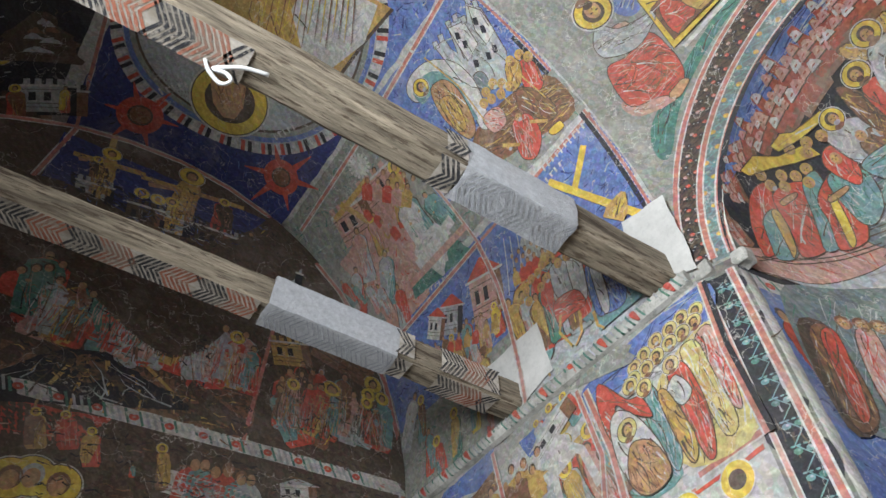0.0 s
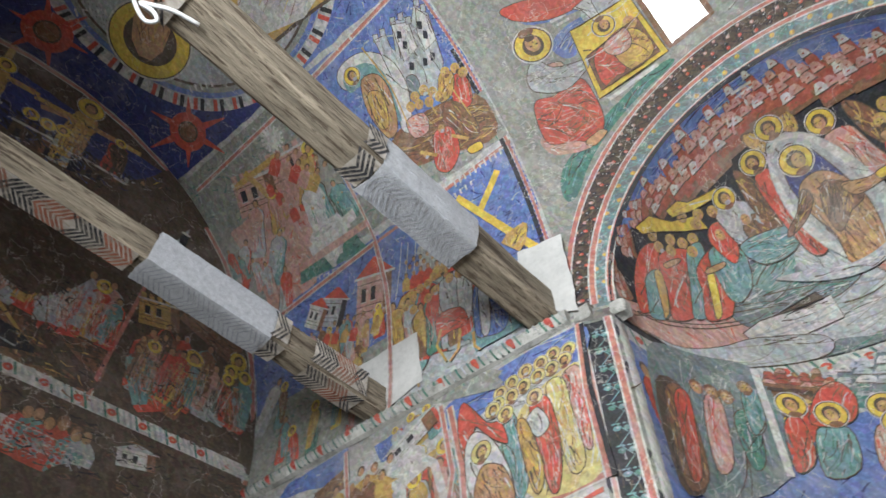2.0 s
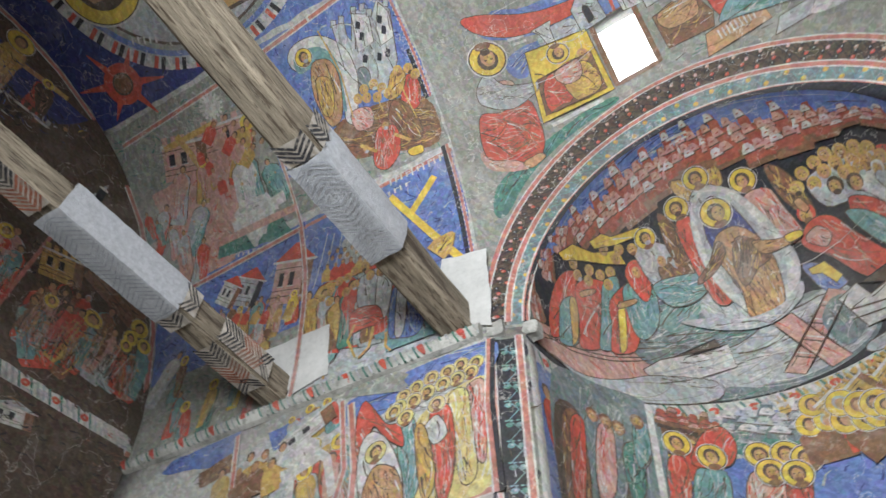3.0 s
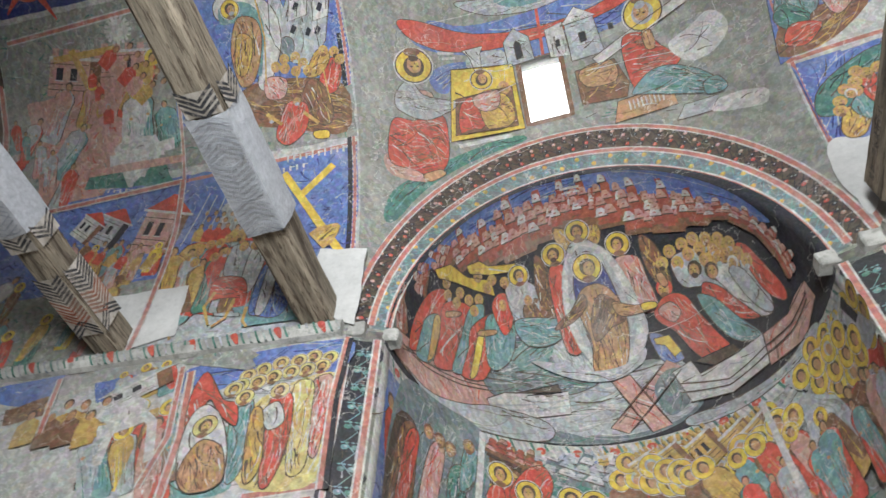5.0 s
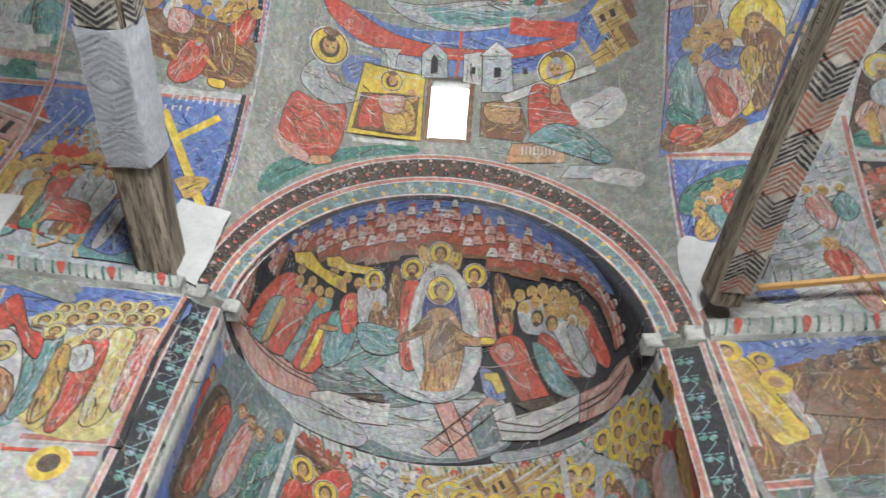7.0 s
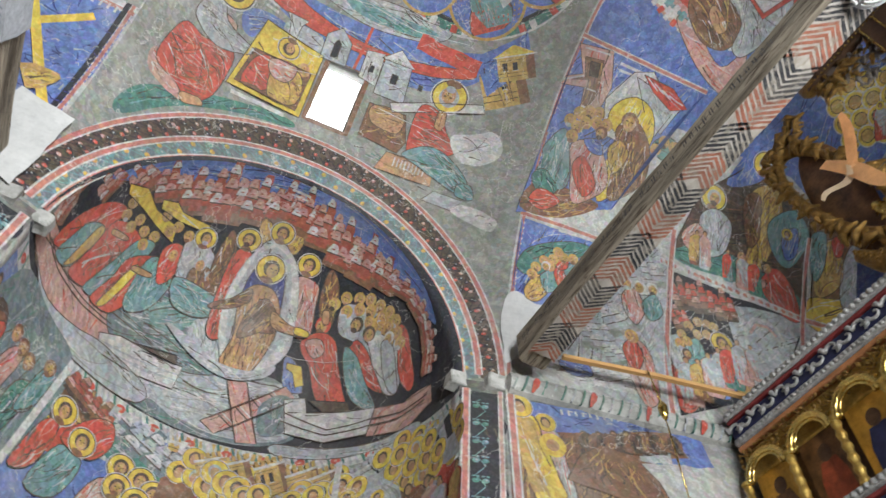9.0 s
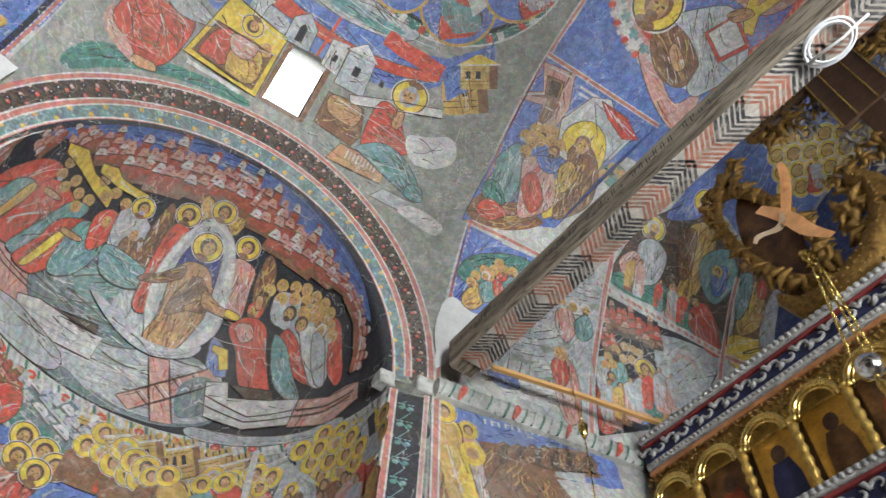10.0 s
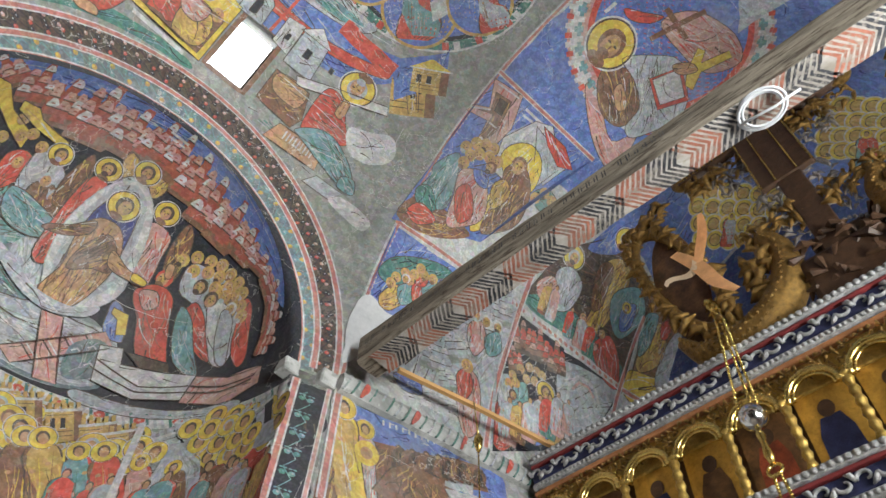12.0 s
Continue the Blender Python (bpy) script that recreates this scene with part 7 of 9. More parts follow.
m.form((-2.23, 2.29, 3.69), (-2.30, 2.29, 3.91), [(0, -0.5, 0.5), (0.6, -0.6, 0.6), (1, -0.2, 0.2)], PALE, "painted_form", 0.000, None)
m.house((-2.21, 2.30, 3.90), (-2.29, 2.29, 4.06), 1.00, PALE, GREY, False)
m.line([(-2.00, 2.30, 3.49), (-2.07, 2.30, 3.72), (-2.24, 2.29, 3.87), (-2.29, 2.29, 3.73), (-2.27, 2.29, 3.50)], 0.050, PALE, "painted_arch", 1.0)
m.border((-1.97, 2.31, 4.03), (-1.89, 2.31, 3.62), (-1.87, 2.31, 3.19), w=0.050)
m.border((-1.52, 2.32, 3.20), (-2.08, 2.30, 3.19), w=0.050)
m.patch((-2.77, 2.27, 4.15), (-3.30, 2.25, 4.12), (-3.36, 2.25, 4.04), (-2.80, 2.27, 3.93), BLUE, 5, 5, "ground_colour")
m.patch((-2.55, 2.28, 3.87), (-2.76, 2.27, 3.80), (-2.73, 2.27, 3.72), (-2.32, 2.29, 3.74), OCHRE, 5, 5, "ground_colour")
m.patch((-2.79, 2.27, 4.00), (-3.02, 2.26, 3.94), (-2.97, 2.26, 3.84), (-2.75, 2.27, 3.87), BROWN, 4, 4, "ground_colour")
m.heads((-2.81, 2.27, 3.86), (-2.44, 2.29, 3.81), 4, 0.060, False, 2, (-0.18, -0.01, 0.98), 0.80, [OCHRE, BROWN])
m.border((-2.77, 2.27, 4.11), (-2.70, 2.27, 3.74), w=0.040)
m.border((-2.03, 2.30, 4.07), (-1.95, 2.31, 3.62), (-2.00, 2.30, 3.35), w=0.040)
m.patch((-1.17, 2.34, 3.22), (-2.06, 2.30, 3.16), (-2.06, 2.30, 3.15), (-1.17, 2.34, 3.20), RED, 4, 4, "ground_colour")
m.medallion((-1.33, 2.33, 3.15), (-1.35, 2.33, 3.23), [(1.00, PALE), (0.92, YELLOW), (0.50, UMBER)], "halo")
m.medallion((-1.59, 2.32, 3.15), (-1.62, 2.32, 3.22), [(1.00, PALE), (0.92, YELLOW), (0.50, UMBER)], "halo")


m = Mural("fresco_half_dome", "conch", "dark fresco of crowds round a white mandorla under red crags")
m.shape("ground_colour", BLUE, [(-0.852, 85.7), (-0.750, 88.8), (-0.574, 89.7), (-0.313, 90.0), (0.072, 89.4), (0.456, 90.0), (0.778, 89.3), (0.975, 86.4), (1.074, 78.7), (0.960, 75.7), (0.731, 78.0), (0.398, 76.6), (0.074, 76.6), (-0.322, 75.6), (-0.618, 75.5)], folds=8, edge=None)
m.shape("ground_colour", SLATE, [(-0.732, 10.6), (-0.578, 27.5), (-0.247, 32.0), (0.077, 25.4), (0.463, 23.0), (0.608, 8.1), (0.440, 2.3), (0.110, 0.8), (-0.286, 0.7), (-0.573, 2.3)], folds=20, edge=None)
m.shape("ground_colour", GREY, [(-0.430, 10.5), (-0.136, 23.0), (0.184, 21.8), (0.530, 22.6), (0.574, 6.6), (0.244, 2.6), (-0.158, 4.2)], folds=26, edge=None)
m.crag((-0.923, 65.1), (-0.954, 90.0), 0.146, BRICK, PINK)
m.crag((-0.912, 82.0), (-0.921, 90.0), 0.160, BRICK, PINK)
m.crag((-0.811, 77.2), (-0.861, 90.0), 0.183, BRICK, PINK)
m.crag((-0.677, 75.5), (-0.768, 90.0), 0.174, BRICK, PINK)
m.crag((-0.583, 71.4), (-0.605, 89.4), 0.186, BRICK, PINK)
m.crag((-0.445, 67.6), (-0.481, 88.5), 0.190, BRICK, PINK)
m.crag((-0.283, 67.3), (-0.306, 90.0), 0.218, BRICK, PINK)
m.crag((-0.109, 69.8), (-0.122, 89.5), 0.194, BRICK, PINK)
m.crag((0.030, 72.5), (0.030, 89.5), 0.169, BRICK, PINK)
m.crag((0.170, 72.1), (0.151, 89.4), 0.169, BRICK, PINK)
m.crag((0.337, 70.6), (0.292, 89.1), 0.195, BRICK, PINK)
m.crag((0.491, 67.4), (0.441, 88.2), 0.194, BRICK, PINK)
m.crag((0.643, 67.2), (0.610, 86.8), 0.200, BRICK, PINK)
m.crag((0.774, 69.8), (0.746, 86.0), 0.188, BRICK, PINK)
m.crag((0.898, 73.3), (0.878, 83.1), 0.191, BRICK, PINK)
m.crag((0.988, 71.1), (1.002, 83.7), 0.188, BRICK, PINK)
m.crag((1.059, 64.0), (1.094, 77.7), 0.184, BRICK, PINK)
m.crag((1.097, 52.5), (1.134, 63.4), 0.167, BRICK, PINK)
m.shape("painted_boat", PINK, [(-0.965, 90.0), (-0.939, 52.3), (-0.853, 28.3), (-0.693, 23.0), (-0.546, 21.3), (-0.574, 11.7), (-0.755, 7.8), (-0.899, 5.8), (-0.961, 20.3)], folds=10)
m.stroke("painted_line", UMBER, [(-0.953, 50.9), (-0.884, 26.3), (-0.745, 20.3), (-0.584, 19.1)], 0.008)
m.stroke("painted_line", UMBER, [(-0.950, 45.7), (-0.882, 22.6), (-0.743, 18.1), (-0.582, 17.7)], 0.008)
m.shape("painted_hill", SLATE, [(-0.637, 25.5), (-0.569, 34.4), (-0.392, 40.4), (-0.143, 39.8), (0.023, 30.8), (0.077, 21.8), (-0.098, 17.3), (-0.372, 16.5), (-0.564, 15.4)], folds=34)
m.shape("painted_hill", TEAL, [(-0.453, 30.9), (-0.321, 37.2), (-0.178, 35.6), (-0.245, 28.2), (-0.381, 25.8)], folds=12, edge=None)
m.shape("painted_hill", GREY, [(-0.211, 30.2), (-0.106, 37.9), (0.022, 32.6), (0.077, 23.6), (-0.100, 21.3)], folds=14, edge=None)
m.shape("painted_canopy", YELLOW, [(-0.769, 79.3), (-0.691, 76.1), (-0.622, 66.3), (-0.497, 61.0), (-0.490, 54.7), (-0.593, 59.3), (-0.688, 66.4), (-0.762, 73.6)], folds=3, smooth=False)
m.shape("painted_canopy", YELLOW, [(-0.614, 71.2), (-0.539, 70.5), (-0.495, 66.9), (-0.333, 64.3), (-0.343, 61.4), (-0.496, 63.2), (-0.607, 67.0)], folds=3, smooth=False)
m.shape("painted_robe", RED, [(-0.833, 69.3), (-0.752, 66.3), (-0.766, 57.9), (-0.850, 45.1), (-0.908, 34.0), (-0.931, 37.5), (-0.903, 59.4)], folds=10)
m.shape("painted_robe", TEAL, [(-0.858, 56.2), (-0.804, 54.3), (-0.825, 40.0), (-0.863, 26.6), (-0.911, 28.9), (-0.892, 45.4)], folds=6)
m.shape("painted_robe", OCHRE, [(-0.828, 53.3), (-0.797, 51.9), (-0.845, 32.9), (-0.875, 27.7)], folds=2)
m.shape("painted_robe", RED, [(-0.766, 59.4), (-0.639, 53.1), (-0.652, 44.6), (-0.726, 34.0), (-0.771, 24.6), (-0.851, 25.6), (-0.814, 43.3)], folds=12)
m.shape("painted_robe", TEAL, [(-0.654, 52.0), (-0.568, 52.5), (-0.591, 44.5), (-0.659, 32.4), (-0.708, 23.8), (-0.776, 24.4), (-0.728, 38.0)], folds=8)
m.shape("painted_robe", RED, [(-0.652, 44.6), (-0.528, 47.8), (-0.540, 39.0), (-0.578, 27.5), (-0.633, 21.5), (-0.731, 22.3), (-0.689, 34.5)], folds=10)
m.shape("painted_stripe", YELLOW, [(-0.626, 41.0), (-0.595, 40.6), (-0.659, 23.8), (-0.693, 23.0)])
m.shape("painted_robe", TEAL, [(-0.575, 45.7), (-0.496, 47.7), (-0.409, 41.4), (-0.453, 30.9), (-0.551, 25.7), (-0.596, 29.6)], folds=9)
m.shape("painted_robe", RED, [(-0.523, 51.1), (-0.464, 55.2), (-0.388, 51.7), (-0.410, 44.5), (-0.459, 39.2), (-0.499, 41.3)], folds=5)
m.shape("painted_robe", GREY, [(-0.423, 57.1), (-0.308, 57.5), (-0.218, 52.2), (-0.246, 45.4), (-0.340, 41.5), (-0.411, 45.5)], folds=9)
m.shape("painted_robe", BROWN, [(-0.342, 47.5), (-0.254, 50.3), (-0.144, 44.5), (-0.215, 39.7), (-0.322, 39.5)], folds=6)
m.shape("painted_robe", TEAL, [(-0.410, 43.4), (-0.253, 43.5), (-0.070, 39.8), (-0.177, 34.1), (-0.354, 34.5)], folds=10)
for at in ((-0.732, 68.5), (-0.567, 64.2), (-0.490, 60.9), (-0.677, 60.8), (-0.639, 56.1), (-0.584, 55.0), (-0.624, 51.0), (-0.423, 58.6), (-0.744, 62.5), (-0.530, 58.6), (-0.706, 57.1)):
    m.face(at, 0.034, False, OCHRE)
m.face((-0.456, 50.8), 0.043, False, RED)
for at in ((-0.304, 50.4), (-0.218, 47.4)):
    m.face(at, 0.040, False, GREY)
m.face((-0.333, 59.7), 0.073, True, UMBER)
m.shape("painted_arm", SKIN, [(-0.766, 54.9), (-0.698, 52.4), (-0.706, 50.7), (-0.766, 52.0)])
m.shape("painted_arm", SKIN, [(-0.620, 42.2), (-0.526, 41.7), (-0.531, 39.9), (-0.619, 40.1)])
m.shape("painted_wing", BROWN, [(-0.201, 65.2), (-0.139, 58.9), (-0.127, 48.3), (-0.199, 45.4), (-0.240, 51.3), (-0.233, 59.2)], folds=8)
m.shape("painted_wing", BROWN, [(0.456, 65.5), (0.537, 62.0), (0.586, 52.0), (0.577, 42.9), (0.511, 47.8), (0.459, 55.5)], folds=8)
m.shape("painted_wing", OCHRE, [(-0.065, 72.3), (0.030, 70.5), (0.031, 64.5), (-0.036, 65.0)], folds=4)
m.shape("painted_wing", OCHRE, [(0.155, 70.5), (0.228, 71.4), (0.215, 65.0), (0.149, 64.5)], folds=4)
m.shape("painted_robe", RED, [(-0.146, 58.0), (-0.036, 59.1), (-0.027, 47.3), (-0.014, 31.6), (-0.104, 30.2), (-0.143, 39.8)], folds=10)
m.shape("painted_robe", PINK, [(0.279, 57.9), (0.423, 58.3), (0.459, 50.6), (0.491, 40.0), (0.386, 40.0), (0.315, 47.5)], folds=10)
m.shape("painted_robe", GREY, [(0.031, 66.1), (0.149, 66.1), (0.186, 61.6), (0.001, 61.6)], folds=4)
for at in ((0.086, 69.8), (-0.091, 63.7), (0.321, 63.3)):
    m.face(at, 0.081, True, UMBER)
m.shape("mandorla", PALE, [(0.097, 65.9), (0.223, 63.1), (0.315, 55.1), (0.369, 45.7), (0.401, 33.5), (0.273, 23.5), (0.095, 22.7), (-0.013, 28.9), (-0.070, 38.0), (-0.086, 47.3), (-0.054, 56.8), (0.001, 63.0)], folds=16, edge=GREY)
m.shape("mandorla", GREY, [(0.097, 64.5), (0.201, 61.5), (0.279, 53.1), (0.326, 43.7), (0.338, 34.5), (0.220, 25.4), (0.077, 25.4), (0.004, 32.6), (-0.041, 41.7), (-0.042, 50.1), (-0.013, 57.8), (0.031, 62.6)], folds=10, edge=None)
m.shape("mandorla_core", DEEPBLUE, [(0.097, 62.5), (0.187, 59.5), (0.242, 51.2), (0.275, 41.9), (0.276, 32.7), (0.149, 27.2), (0.059, 30.8), (0.011, 39.9), (-0.005, 48.3), (0.013, 55.8)], folds=4)
m.shape("painted_drape", SKIN, [(0.047, 50.1), (0.158, 51.1), (0.242, 47.4), (0.289, 40.4), (0.276, 30.8), (0.213, 23.2), (0.034, 23.1), (0.048, 32.6), (0.011, 39.9), (-0.005, 45.4)], folds=24)
m.shape("painted_drape", BROWN, [(0.143, 47.4), (0.242, 44.6), (0.281, 38.2), (0.187, 36.3), (0.077, 32.6), (0.069, 39.9)], folds=14)
m.shape("painted_drape", BROWN, [(0.039, 48.8), (0.058, 44.5), (-0.052, 39.8), (-0.161, 38.2), (-0.150, 40.1), (-0.053, 43.6)], folds=6)
m.shape("painted_drape", SKIN, [(0.224, 44.6), (0.351, 42.3), (0.474, 41.9), (0.467, 40.0), (0.332, 39.1), (0.242, 40.0)], folds=6)
m.shape("painted_cuff", YELLOW, [(0.397, 42.3), (0.481, 42.3), (0.481, 40.4), (0.403, 40.0)])
m.face((0.105, 57.1), 0.101, True, UMBER)
m.shape("painted_robe", GREY, [(0.613, 56.2), (0.772, 59.9), (0.942, 60.5), (1.005, 50.6), (1.030, 29.6), (0.961, 33.9), (0.801, 44.2), (0.645, 46.1)], folds=16)
m.shape("painted_robe", OCHRE, [(0.803, 57.9), (0.902, 60.9), (0.942, 49.8), (0.859, 44.3)], folds=5)
m.shape("painted_robe", RED, [(0.936, 61.8), (0.997, 59.9), (1.075, 41.8), (1.078, 30.4), (1.023, 37.3), (0.973, 50.2)], folds=9)
m.shape("painted_robe", PALE, [(0.803, 51.0), (0.916, 52.6), (0.990, 41.9), (1.028, 28.1), (0.956, 28.6), (0.872, 40.8)], folds=12)
m.shape("painted_robe", GREY, [(0.889, 49.3), (0.955, 49.9), (1.031, 31.1), (0.994, 29.1)], folds=5)
m.shape("painted_robe", RED, [(0.756, 46.3), (0.844, 43.1), (0.969, 28.4), (0.891, 29.8), (0.812, 37.4), (0.738, 39.8)], folds=8)
m.shape("painted_robe", TEAL, [(0.708, 42.0), (0.793, 40.2), (0.879, 31.2), (0.959, 20.0), (0.854, 21.4), (0.762, 31.1)], folds=10)
m.shape("painted_robe", RED, [(0.456, 39.1), (0.544, 43.9), (0.644, 43.0), (0.704, 35.7), (0.773, 26.7), (0.833, 16.7), (0.729, 16.1), (0.628, 22.9), (0.554, 31.2), (0.478, 35.2)], folds=16)
m.shape("painted_robe", PINK, [(0.480, 39.0), (0.560, 41.5), (0.608, 37.9), (0.556, 34.5)], folds=4)
m.shape("painted_robe", BLUE, [(0.400, 32.5), (0.486, 30.5), (0.563, 22.4), (0.462, 22.0), (0.415, 26.9)], folds=5)
for at in ((0.562, 54.9), (0.612, 58.8), (0.684, 61.1), (0.746, 63.2), (0.807, 63.2), (0.865, 63.4), (0.910, 61.9), (0.646, 54.4), (0.710, 57.4), (0.772, 59.4), (0.838, 59.4), (0.889, 57.8), (0.791, 55.0), (0.943, 57.3), (0.973, 54.1), (0.855, 55.3)):
    m.face(at, 0.040, False, OCHRE)
m.face((0.545, 46.3), 0.051, False, RED)
for at in ((0.729, 51.7), (0.809, 50.6)):
    m.face(at, 0.047, False, UMBER)
m.face((0.916, 53.4), 0.038, False, PALE)
m.shape("painted_arm", SKIN, [(0.511, 50.7), (0.545, 51.8), (0.572, 47.9), (0.538, 46.9)])
m.shape("painted_tomb", PALE, [(-0.617, 14.0), (-0.519, 17.4), (-0.151, 18.1), (-0.153, 10.6), (-0.379, 8.9), (-0.583, 7.9)], folds=4, smooth=False)
m.shape("painted_tomb", UMBER, [(-0.440, 18.0), (-0.205, 20.8), (-0.186, 17.9), (-0.389, 16.9)], smooth=False)
m.stroke("painted_line", GREY, [(-0.604, 11.7), (-0.395, 13.6), (-0.156, 15.4)], 0.010)
m.stroke("painted_line", GREY, [(-0.601, 9.8), (-0.392, 11.7), (-0.155, 13.5)], 0.010)
m.shape("painted_plank", PINK, [(0.060, 5.4), (0.463, 23.0), (0.543, 19.6), (0.161, 2.7)], folds=8, smooth=False)
m.shape("painted_plank", PINK, [(0.120, 19.6), (0.236, 20.9), (0.408, 2.6), (0.293, 1.8)], folds=8, smooth=False)
m.stroke("painted_line", UMBER, [(0.139, 9.1), (0.233, 6.3)], 0.009)
m.stroke("painted_line", PALE, [(0.159, 9.9), (0.253, 7.0)], 0.007)
m.stroke("painted_line", UMBER, [(0.219, 12.7), (0.312, 9.7)], 0.009)
m.stroke("painted_line", PALE, [(0.240, 13.4), (0.333, 10.4)], 0.007)
m.stroke("painted_line", UMBER, [(0.300, 16.2), (0.393, 13.0)], 0.009)
m.stroke("painted_line", PALE, [(0.321, 16.9), (0.414, 13.7)], 0.007)
m.stroke("painted_line", UMBER, [(0.382, 19.6), (0.473, 16.3)], 0.009)
m.stroke("painted_line", PALE, [(0.403, 20.2), (0.494, 16.9)], 0.007)
m.shape("painted_key", YELLOW, [(0.420, 30.6), (0.510, 30.8), (0.559, 24.8), (0.514, 23.5), (0.474, 27.8), (0.426, 28.7)], smooth=False)
m.shape("painted_cave", SLATE, [(0.353, 14.2), (0.443, 19.7), (0.542, 18.3), (0.546, 8.9), (0.411, 5.4)], folds=6, edge=None)
m.stroke("painted_mark", PALE, [(0.373, 13.5), (0.395, 14.9), (0.414, 14.2)], 0.009)
m.stroke("painted_mark", PALE, [(0.436, 16.2), (0.458, 17.5), (0.477, 16.9)], 0.009)
m.stroke("painted_mark", PALE, [(0.471, 11.0), (0.492, 12.4), (0.511, 11.6)], 0.009)
m.shape("painted_tomb", PALE, [(0.479, 18.7), (0.593, 20.6), (0.625, 15.5), (0.857, 18.0), (0.959, 20.0), (0.947, 6.9), (0.754, 4.7), (0.543, 7.4)], folds=5, smooth=False)
m.shape("painted_tomb", UMBER, [(0.609, 20.1), (0.714, 16.4), (0.849, 17.7), (0.825, 21.5), (0.720, 20.9)], smooth=False)
m.shape("painted_boat", PINK, [(0.959, 20.0), (1.068, 22.9), (1.140, 38.4), (1.154, 20.7), (1.092, 2.8), (0.945, 5.8)], folds=6, smooth=False)
m.stroke("painted_line", UMBER, [(0.504, 14.4), (0.758, 9.8), (0.954, 14.4), (1.072, 16.4), (1.140, 28.6)], 0.009)
m.stroke("painted_line", UMBER, [(0.501, 11.4), (0.754, 7.6), (0.949, 11.0), (1.068, 12.4), (1.138, 23.6)], 0.009)
m.shape("painted_rim", GREY, [(-0.956, 14.5), (-0.888, 5.5), (-0.729, 8.6), (-0.573, 11.3), (-0.295, 7.5), (-0.303, 1.2), (-0.626, -1.2), (-0.850, -3.0)], folds=8)
m.shape("painted_rim", GREY, [(0.506, 3.5), (0.807, 2.3), (1.018, 1.9), (1.121, 5.4), (1.123, -3.0), (1.005, -3.0), (0.798, -2.2), (0.516, -0.2)], folds=8)
m.stroke("crack_in_plaster", PALE, [(0.276, 32.7), (0.470, 32.4), (0.639, 34.3), (0.798, 38.6)], 0.005, 0.3)
m.shape("worn_plaster", GREY, [(-0.350, 28.6), (-0.174, 27.0), (0.006, 23.5), (0.220, 24.0), (0.363, 28.1), (0.325, 23.4), (0.113, 19.6), (-0.136, 22.1)], folds=10, edge=None)
m.stroke("painted_inscription", PALE, [(0.030, 86.0), (0.152, 85.9)], 0.018)
m.stroke("painted_inscription", PALE, [(0.037, 84.2), (0.145, 84.2)], 0.014)

m = Mural("fresco_apse_wall", "apse", "fresco of haloed saints and a battlemented town")
m.patch((-0.97, 2.50, 4.10), (-0.43, 3.36, 4.10), (-0.43, 3.36, 2.80), (-0.97, 2.50, 2.80), BLUE, 14, 14, "ground_colour")
m.patch((-0.43, 3.36, 4.10), (0.65, 3.36, 4.10), (0.65, 3.36, 2.80), (-0.43, 3.36, 2.80), BLUE, 14, 14, "ground_colour")
m.patch((0.65, 3.36, 4.10), (1.19, 2.50, 4.10), (1.19, 2.50, 2.80), (0.65, 3.36, 2.80), GREYGREEN, 14, 14, "ground_colour")
garland(m, [apse_point(a, 4.07) for a in span(176, 4, 30)])
m.house((0.06, 3.50, 3.82), (0.04, 3.50, 4.15), 0.28, OCHRE, PALE, True)
m.house((0.26, 3.49, 3.83), (0.26, 3.49, 4.16), 0.28, OCHRE, PALE, True)
m.house((0.45, 3.45, 3.82), (0.45, 3.44, 4.15), 0.28, OCHRE, PALE, True)
m.house((0.62, 3.37, 3.79), (0.64, 3.36, 4.10), 0.28, OCHRE, PALE, True)
m.house((0.77, 3.28, 3.74), (0.80, 3.25, 4.04), 0.28, OCHRE, PALE, True)
m.house((0.90, 3.15, 3.68), (0.93, 3.12, 3.96), 0.28, OCHRE, PALE, True)
m.patch((0.01, 3.50, 3.81), (0.89, 3.17, 3.75), (0.87, 3.18, 3.90), (0.01, 3.50, 3.99), OCHRE, 8, 8, "ground_colour")
m.house((0.99, 3.04, 3.87), (1.02, 3.00, 4.12), 0.30, GREY, PALE, True)
m.house((1.07, 2.91, 3.90), (1.10, 2.85, 4.15), 0.30, GREY, PALE, True)
m.house((1.14, 2.76, 3.89), (1.16, 2.67, 4.13), 0.30, GREY, PALE, True)
m.patch((0.93, 3.12, 3.75), (1.16, 2.68, 3.83), (1.16, 2.67, 3.98), (0.96, 3.09, 3.98), GREY, 6, 6, "ground_colour")
m.rock((-0.54, 3.28, 3.80), (-0.60, 3.23, 4.05), 0.35, BROWN, RED)
m.rock((-0.46, 3.34, 3.81), (-0.50, 3.31, 4.06), 0.30, BROWN, RED)
m.house((-0.24, 3.44, 3.79), (-0.25, 3.44, 4.12), 0.50, GREY, PALE, True)
m.rock((-0.36, 3.39, 3.78), (-0.38, 3.38, 3.99), 0.40, GREY, PALE)
m.rock((-0.09, 3.48, 3.87), (-0.11, 3.48, 4.08), 0.35, GREY, PALE)
m.form((-0.50, 3.31, 3.65), (-0.55, 3.27, 3.86), [(0, -0.5, 0.6), (0.5, -0.55, 0.5), (1, -0.1, 0.1)], RED, "painted_form", 0.000, None)
m.medallion((-0.60, 3.23, 3.81), (-0.62, 3.22, 3.88), [(1.10, PALE), (1.00, YELLOW), (0.50, UMBER)], "halo")
m.medallion((-0.44, 3.35, 3.78), (-0.45, 3.34, 3.86), [(1.10, PALE), (1.00, YELLOW), (0.50, UMBER)], "halo")
